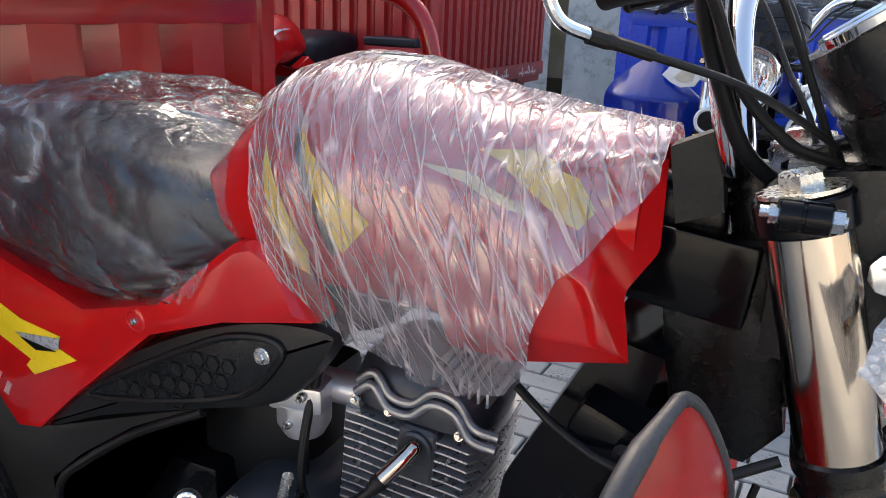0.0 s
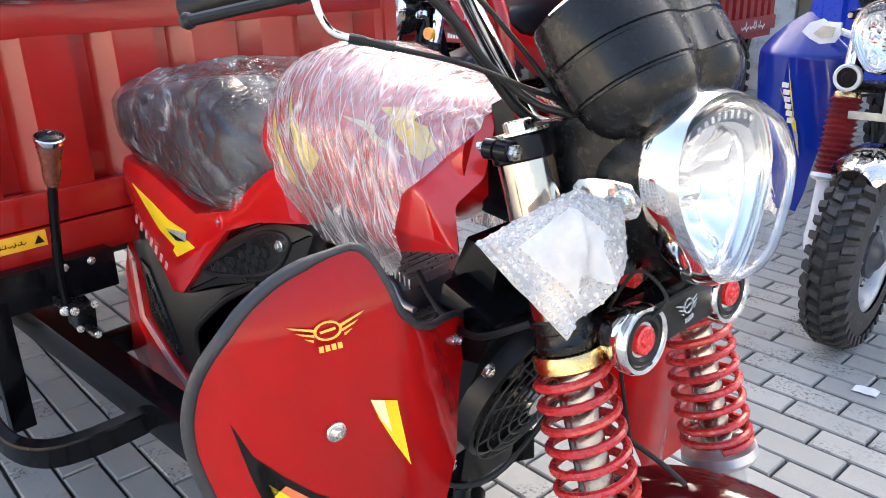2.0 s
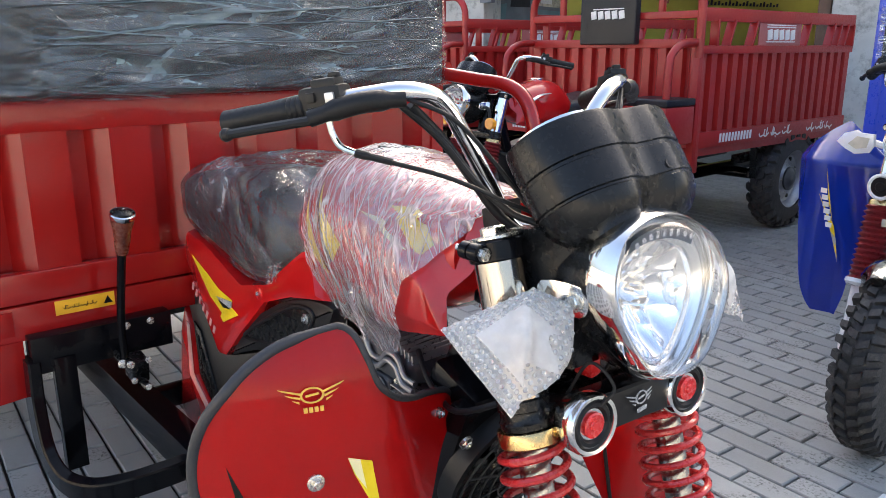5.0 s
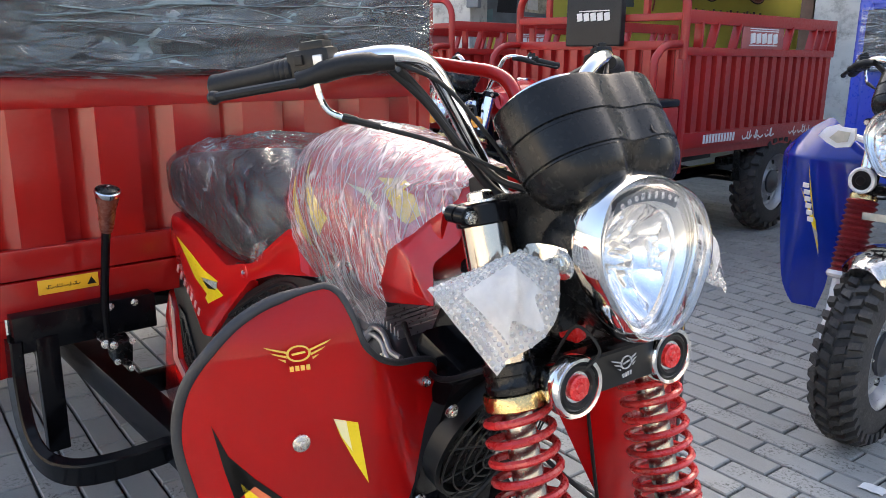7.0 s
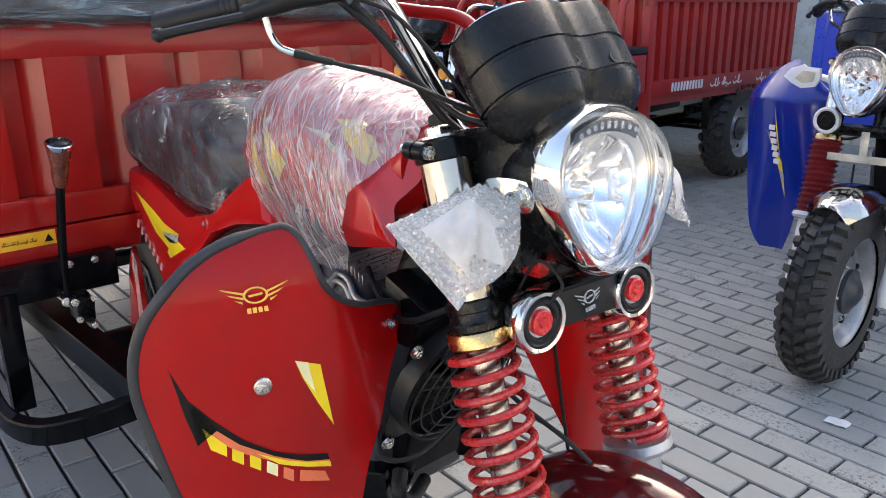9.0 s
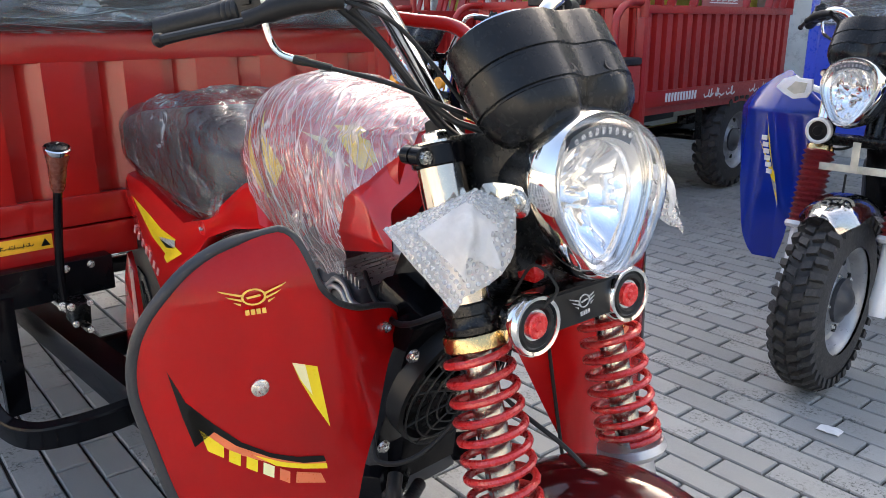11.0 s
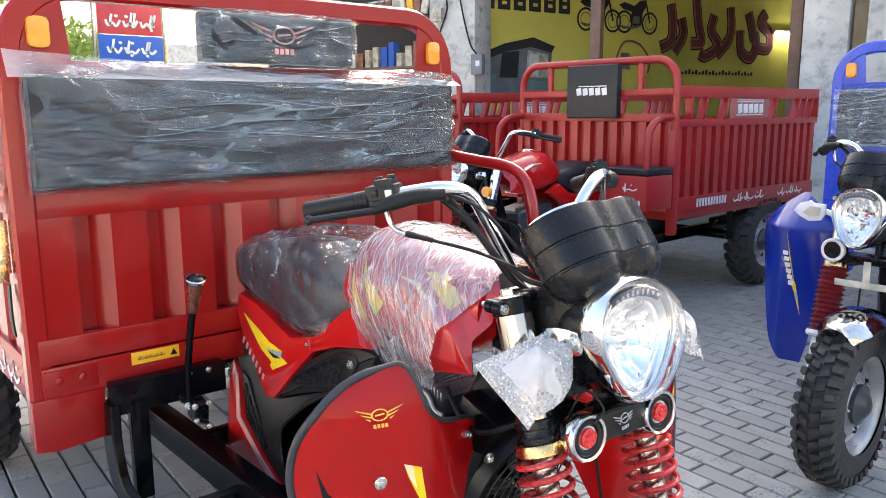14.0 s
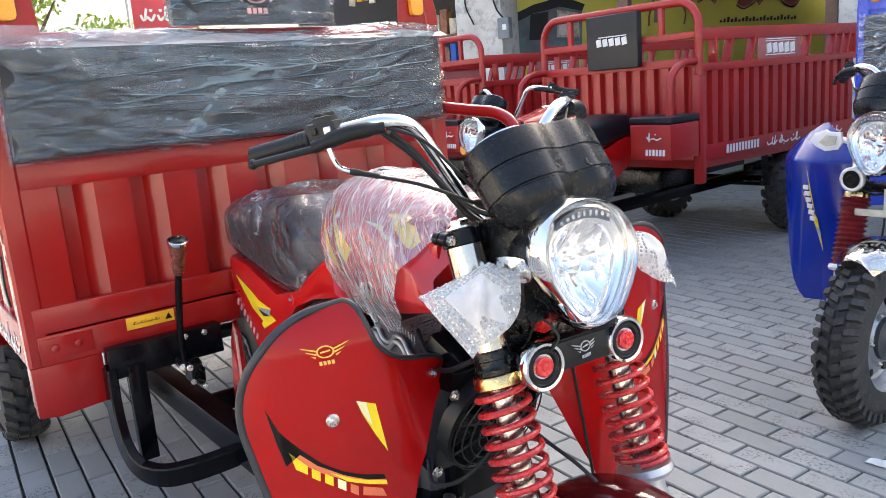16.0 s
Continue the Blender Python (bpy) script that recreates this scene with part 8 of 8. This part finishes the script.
def plain_tricycle(at, turn, label, cushion=True):
    root = thing("cargo_tricycle", label, "tricycle", "parked tricycles")
    chassis(root)
    plain_box(root, RED_OLD, cushion)
    tank(root, RED_PLASTIC, False)
    seat(root)
    for s in (-1, 1):
        bm = M()
        plate(bm, [(-0.470, 0.775), (-0.360, 0.765), (-0.200, 0.715), (-0.08, 0.745), (0.0, 0.80), (0.105, 0.752), (0.0, 0.70), (-0.10, 0.60), (-0.25, 0.50), (-0.42, 0.60)], 0.04, side_frame(s * 0.105, s), 0.010)
        part("tail_panel", bm, RED_PLASTIC, root)
        bm = M()
        tube(bm, [(0.18, s * 0.142, 0.93), (0.26, s * 0.146, 0.92), (0.33, s * 0.134, 0.88), (0.36, s * 0.13, 0.84)], 0.004, flat=(0.03, 0.003), steps=5)
        part("tank_stripe", bm, SILVER_INK, root)
        bm = M()
        tube(bm, [(0.62, s * 0.095, 0.875), (0.63, s * 0.15, 0.87), (0.635, s * 0.168, 0.82)], 0.008, 8, 3)
        stalk = part("indicator_stalk", bm, BLACK_PLASTIC, root)
        bm = M()
        lathe(bm, (0.64, s * 0.17, 0.80), (1, 0, 0), [(-0.03, 0.01), (-0.02, 0.026), (0.0, 0.030), (0.008, 0.028)], 18)
        part("indicator_lens", bm, AMBER, stalk)
        fork(root, s, CHROME, RED_SPRING, BOOT)
    yokes(root)
    headlamp(root)
    gauge_pod(root)
    handlebar(root)
    front_fender(root, BLACK_PLASTIC, 0.285, c=(0.735, 0, 0.25))
    wheel(root, "front", (0.735, 0, 0.25), 0.25, 0.11, 22, RIM_GREY)
    bm = M()
    tube(bm, [(0.42, -0.04, 0.62), (0.47, -0.26, 0.60), (0.47, -0.33, 0.45), (0.40, -0.24, 0.36), (0.36, 0, 0.35), (0.40, 0.24, 0.36), (0.47, 0.33, 0.45), (0.47, 0.26, 0.60), (0.42, 0.04, 0.62)], 0.013, 10, 5)
    part("crash_bar", bm, BLACK_PAINT, root)
    root.matrix_basis = pose(*at, 0, 0, turn)
    return root


plain_tricycle((-1.815, 2.53, 0), -90, "red cargo tricycle with an empty ribbed load box")
plain_tricycle((-3.85, 2.66, 0), -90, "older red cargo tricycle parked beside another", False)

blue = thing("cargo_tricycle", "blue cargo tricycle with white fender and wrapped backrest", "tricycle", "parked tricycles")
chassis(blue)
cargo_front(blue, BLUE_FRAME)
cargo_sides(blue, BLUE_FRAME)
tank(blue, BLUE_PAINT, False)
seat(blue)
for s in (-1, 1):
    fork(blue, s, CHROME, RED_SPRING, BOOT, WHITE_PAINT)
yokes(blue)
headlamp(blue, shell=BLACK_SATIN)
gauge_pod(blue)
handlebar(blue)
cables(blue)
wheel(blue, "front", (0.735, 0, 0.285), 0.285, 0.122, 38, RIM_GREY, "knobbly black front tyre")
front_fender(blue, CHROME, 0.318, 0.17, 60, 142, (0.735, 0, 0.285))
OUTER = ((0.30, 0.345), (0.36, 0.395), (0.45, 0.425), (0.55, 0.450), (0.65, 0.474), (0.73, 0.488), (0.79, 0.490), (0.83, 0.474), (0.865, 0.440), (0.90, 0.398), (0.925, 0.360))
INNER = ((0.30, 0.265), (0.38, 0.240), (0.45, 0.230), (0.58, 0.200), (0.70, 0.165), (0.745, 0.145), (0.775, 0.142), (0.80, 0.160), (0.83, 0.195), (0.87, 0.255), (0.90, 0.300), (0.925, 0.345))
BOW = ((0.12, 0.455), (0.17, 0.478), (0.21, 0.497), (0.26, 0.510), (0.31, 0.512), (0.36, 0.500), (0.41, 0.472), (0.45, 0.435), (0.50, 0.375))
LEAN = (0.800, 1.5, 1.1)
for s in (-1, 1):
    shield = leg_shield(blue, s, BLUE_PAINT, False, False)
    for pts, mat_ in (([(0.345, 0.79), (0.325, 0.68), (0.300, 0.60), (0.315, 0.66)], YELLOW), ([(0.365, 0.70), (0.325, 0.63), (0.272, 0.49), (0.296, 0.60)], YELLOW), ([(0.305, 0.58), (0.272, 0.48), (0.285, 0.56)], SILVER_INK)):
        bm = M()
        bm.faces.new([bm.verts.new((0, s * y, z)) for y, z in pts])
        bmesh.ops.subdivide_edges(bm, edges=bm.edges[:], cuts=3, use_grid_fill=True)
        for v in bm.verts:
            v.co.x = shield_x(abs(v.co.y), v.co.z) + 0.006
        part("shield_decal", bm, mat_, shield, "", 80)
    bm = M()
    for i in range(6):
        y, z = 0.345 - 0.006 * i, 0.71 - 0.022 * i
        box(bm, (shield_x(y, z) + 0.007, s * y, z), (0.003, 0.024, 0.016), (0, 0, 20 * s), 0.001)
    part("shield_lettering", bm, WHITE_INK, shield, "white lettering bars")
    # white lamp horn under the headlamp and bracket tags
    d = Vector((1, 0.1 * s, 0))
    p = Vector((0.635, s * 0.125, 0.765))
    bm = M()
    lathe(bm, p, d, [(-0.03, 0.026), (-0.008, 0.040), (0.006, 0.040), (0.010, 0.034), (0.006, 0.030)], 28)
    horn = part("horn", bm, WHITE_PAINT, blue, "white-ringed round horn")
    bm = M()
    lathe(bm, p, d, [(0.0, 0.031), (0.006, 0.029), (0.007, 0.016), (0.012, 0.013), (0.012, 0.001)], 28)
    part("horn_face", bm, BLACK_PLASTIC, horn)
    bm = M()
    tube(bm, [(0.62, s * 0.10, 0.87), (0.61, s * 0.17, 0.89)], 0.010, 8, 3)
    plate(bm, [(-0.056, -0.002), (-0.036, 0.024), (0.0, 0.036), (0.012, 0.028), (0.052, 0.026), (0.054, -0.006), (0.040, -0.030), (0.0, -0.036), (-0.030, -0.022)], 0.012, front_frame(0.625) @ Matrix.Translation((s * 0.215, 0.890, 0)), 0.003)
    tag = part("indicator_card", bm, WHITE_PAINT, blue, "white card sleeve on the indicator")
    bm = M()
    plate(bm, [(-0.020, -0.006), (0.004, 0.018), (0.040, 0.014), (0.034, -0.014), (0.004, -0.020)], 0.003, front_frame(0.6375) @ Matrix.Translation((s * 0.215, 0.890, 0)))
    part("indicator_lens", bm, PALE_GOODS, tag)
bm = M()
box(bm, (0.665, 0, 0.665), (0.005, 0.20, 0.022), (0, 0, 0), 0.001)
box(bm, (0.668, 0, 0.70), (0.004, 0.022, 0.09), (0, 0, 0), 0.001)
part("plate_bracket", bm, PALE_GOODS, blue)
rings = []
for i in range(25):
    k = i / 24
    e = min(1.0, min(k, 1 - k) * 14 + 0.55)
    rings.append(superring(Vector((BOX_X + 0.004, -0.598 + 1.18 * k, 1.196)), 0.038 * e, 0.124 * (0.96 + 0.04 * e), 5.0, 24, Vector((1, 0, 0)), Vector((0, 0, 1))))
bm = M()
skin(bm, rings)
part("backrest", bm, VINYL, blue, "wide padded black backrest", 60)
blue.matrix_basis = pose(0.400, 2.310, 0, 0, 0, -90)
bm = M()
rows = []
for i in range(41):
    y = -0.61 + 1.2 * i / 40
    rows.append([Vector((BOX_X + 0.05 + 0.006 * noise.noise(Vector((y * 4, j * 0.8, 2))), y, 1.066 + 0.26 * j / 16)) for j in range(17)])
skin(bm, rows, False, False)
wrap = solo("cushion_wrap", bm, WRAP_BACK, "wrinkled clear film over the blue tricycle's backrest", "plastic wrap", "wrapped cushions", sharp=70)
wrap.matrix_basis = pose(0.400, 2.310, 0, 0, 0, -90)


# ---- ground: one sheet, with block pavers laid over it ----
bm = M()
bmesh.ops.create_grid(bm, x_segments=1, y_segments=1, size=300)
bmesh.ops.translate(bm, vec=(0, 0, -0.012), verts=bm.verts)
ground = solo("ground", bm, SAND, "dark sand bed under grey concrete block paving", "ground", kind="structure")

PL, PW, TURN = 0.207, 0.0905, radians(-4.0)


def paver_mesh():
    bm = M()
    a, b = PL / 2 - 0.0040, PW / 2 - 0.0040
    rings = [[Vector((sx * (a - i), sy * (b - i), z)) for sx, sy in ((-1, -1), (1, -1), (1, 1), (-1, 1))] for z, i in ((-0.014, 0), (-0.004, 0), (0.0, 0.0030))]
    skin(bm, rings, False)
    top = sorted([v for v in bm.verts if abs(v.co.z) < 1e-6], key=lambda v: math.atan2(v.co.y, v.co.x))
    bm.faces.new(top)
    bmesh.ops.recalc_face_normals(bm, faces=bm.faces)
    me = bpy.data.meshes.new("paver")
    bm.to_mesh(me)
    bm.free()
    me.materials.append(PAVER)
    return me


def paver_places(x0, x1, y0, y1):
    c, s = math.cos(TURN), math.sin(TURN)
    for j in range(int(y0 / PW) - 8, int(y1 / PW) + 9):
        for i in range(int(x0 / PL) - 4, int(x1 / PL) + 5):
            u, v = (i + 0.5 * (j % 2)) * PL + 0.035, j * PW + 0.045
            x, y = u * c - v * s, u * s + v * c
            if x0 < x < x1 and y0 < y < y1:
                yield x, y


one = paver_mesh()
prng = random.Random(11)
near, rest = [], []
for x, y in paver_places(-9.0, 13.8, -8.8, 9.5):
    (near if 0.02 < x < 1.15 and 0.35 < y < 2.2 else rest).append((x, y))
near.sort(key=lambda p: (p[0] - 0.6) ** 2 + (p[1] - 1.0) ** 2)
rest += near[290:]
near = near[:290]
for x, y in near:
    ob = new("paver", one)
    ob.parent = ground
    ob.matrix_basis = pose(x, y, prng.uniform(-0.0015, 0.0015), prng.uniform(-0.4, 0.4), prng.uniform(-0.3, 0.3), math.degrees(TURN) + prng.uniform(-0.5, 0.5))
co = np.array([v.co[:] for v in one.vertices])
faces = [list(p.vertices) for p in one.polygons]
verts, polys = [], []
for k, (x, y) in enumerate(rest):
    a = TURN + radians(prng.uniform(-0.5, 0.5))
    c, s = math.cos(a), math.sin(a)
    dz, tx, ty = prng.uniform(-0.0015, 0.0015), prng.uniform(-0.007, 0.007), prng.uniform(-0.005, 0.005)
    q = np.stack([x + co[:, 0] * c - co[:, 1] * s, y + co[:, 0] * s + co[:, 1] * c, co[:, 2] + dz + co[:, 1] * tx + co[:, 0] * ty], 1)
    verts.append(q)
    polys += [[i + k * len(co) for i in f] for f in faces]
me = bpy.data.meshes.new("paving")
me.from_pydata(np.concatenate(verts).tolist(), [], polys)
me.materials.append(PAVER_FIELD)
field = new("paving", me)
field.parent = ground
tagged(field, "grey block paving in running bond", kind="stuff")

bm = M()
bmesh.ops.create_grid(bm, x_segments=6, y_segments=5, size=0.02)
for v in bm.verts:
    v.co = Vector((v.co.x * 1.5 + 0.55 + 0.004 * noise.noise(v.co * 90), v.co.y + 1.30 + 0.005 * noise.noise(v.co * 70 + Vector((3, 0, 0))), 0.006 + 0.005 * noise.noise(v.co * 60)))
bmesh.ops.solidify(bm, geom=bm.faces[:], thickness=0.001)
solo("paper_scrap", bm, PAPER, "small torn white paper scrap on the paving", "paper scrap")
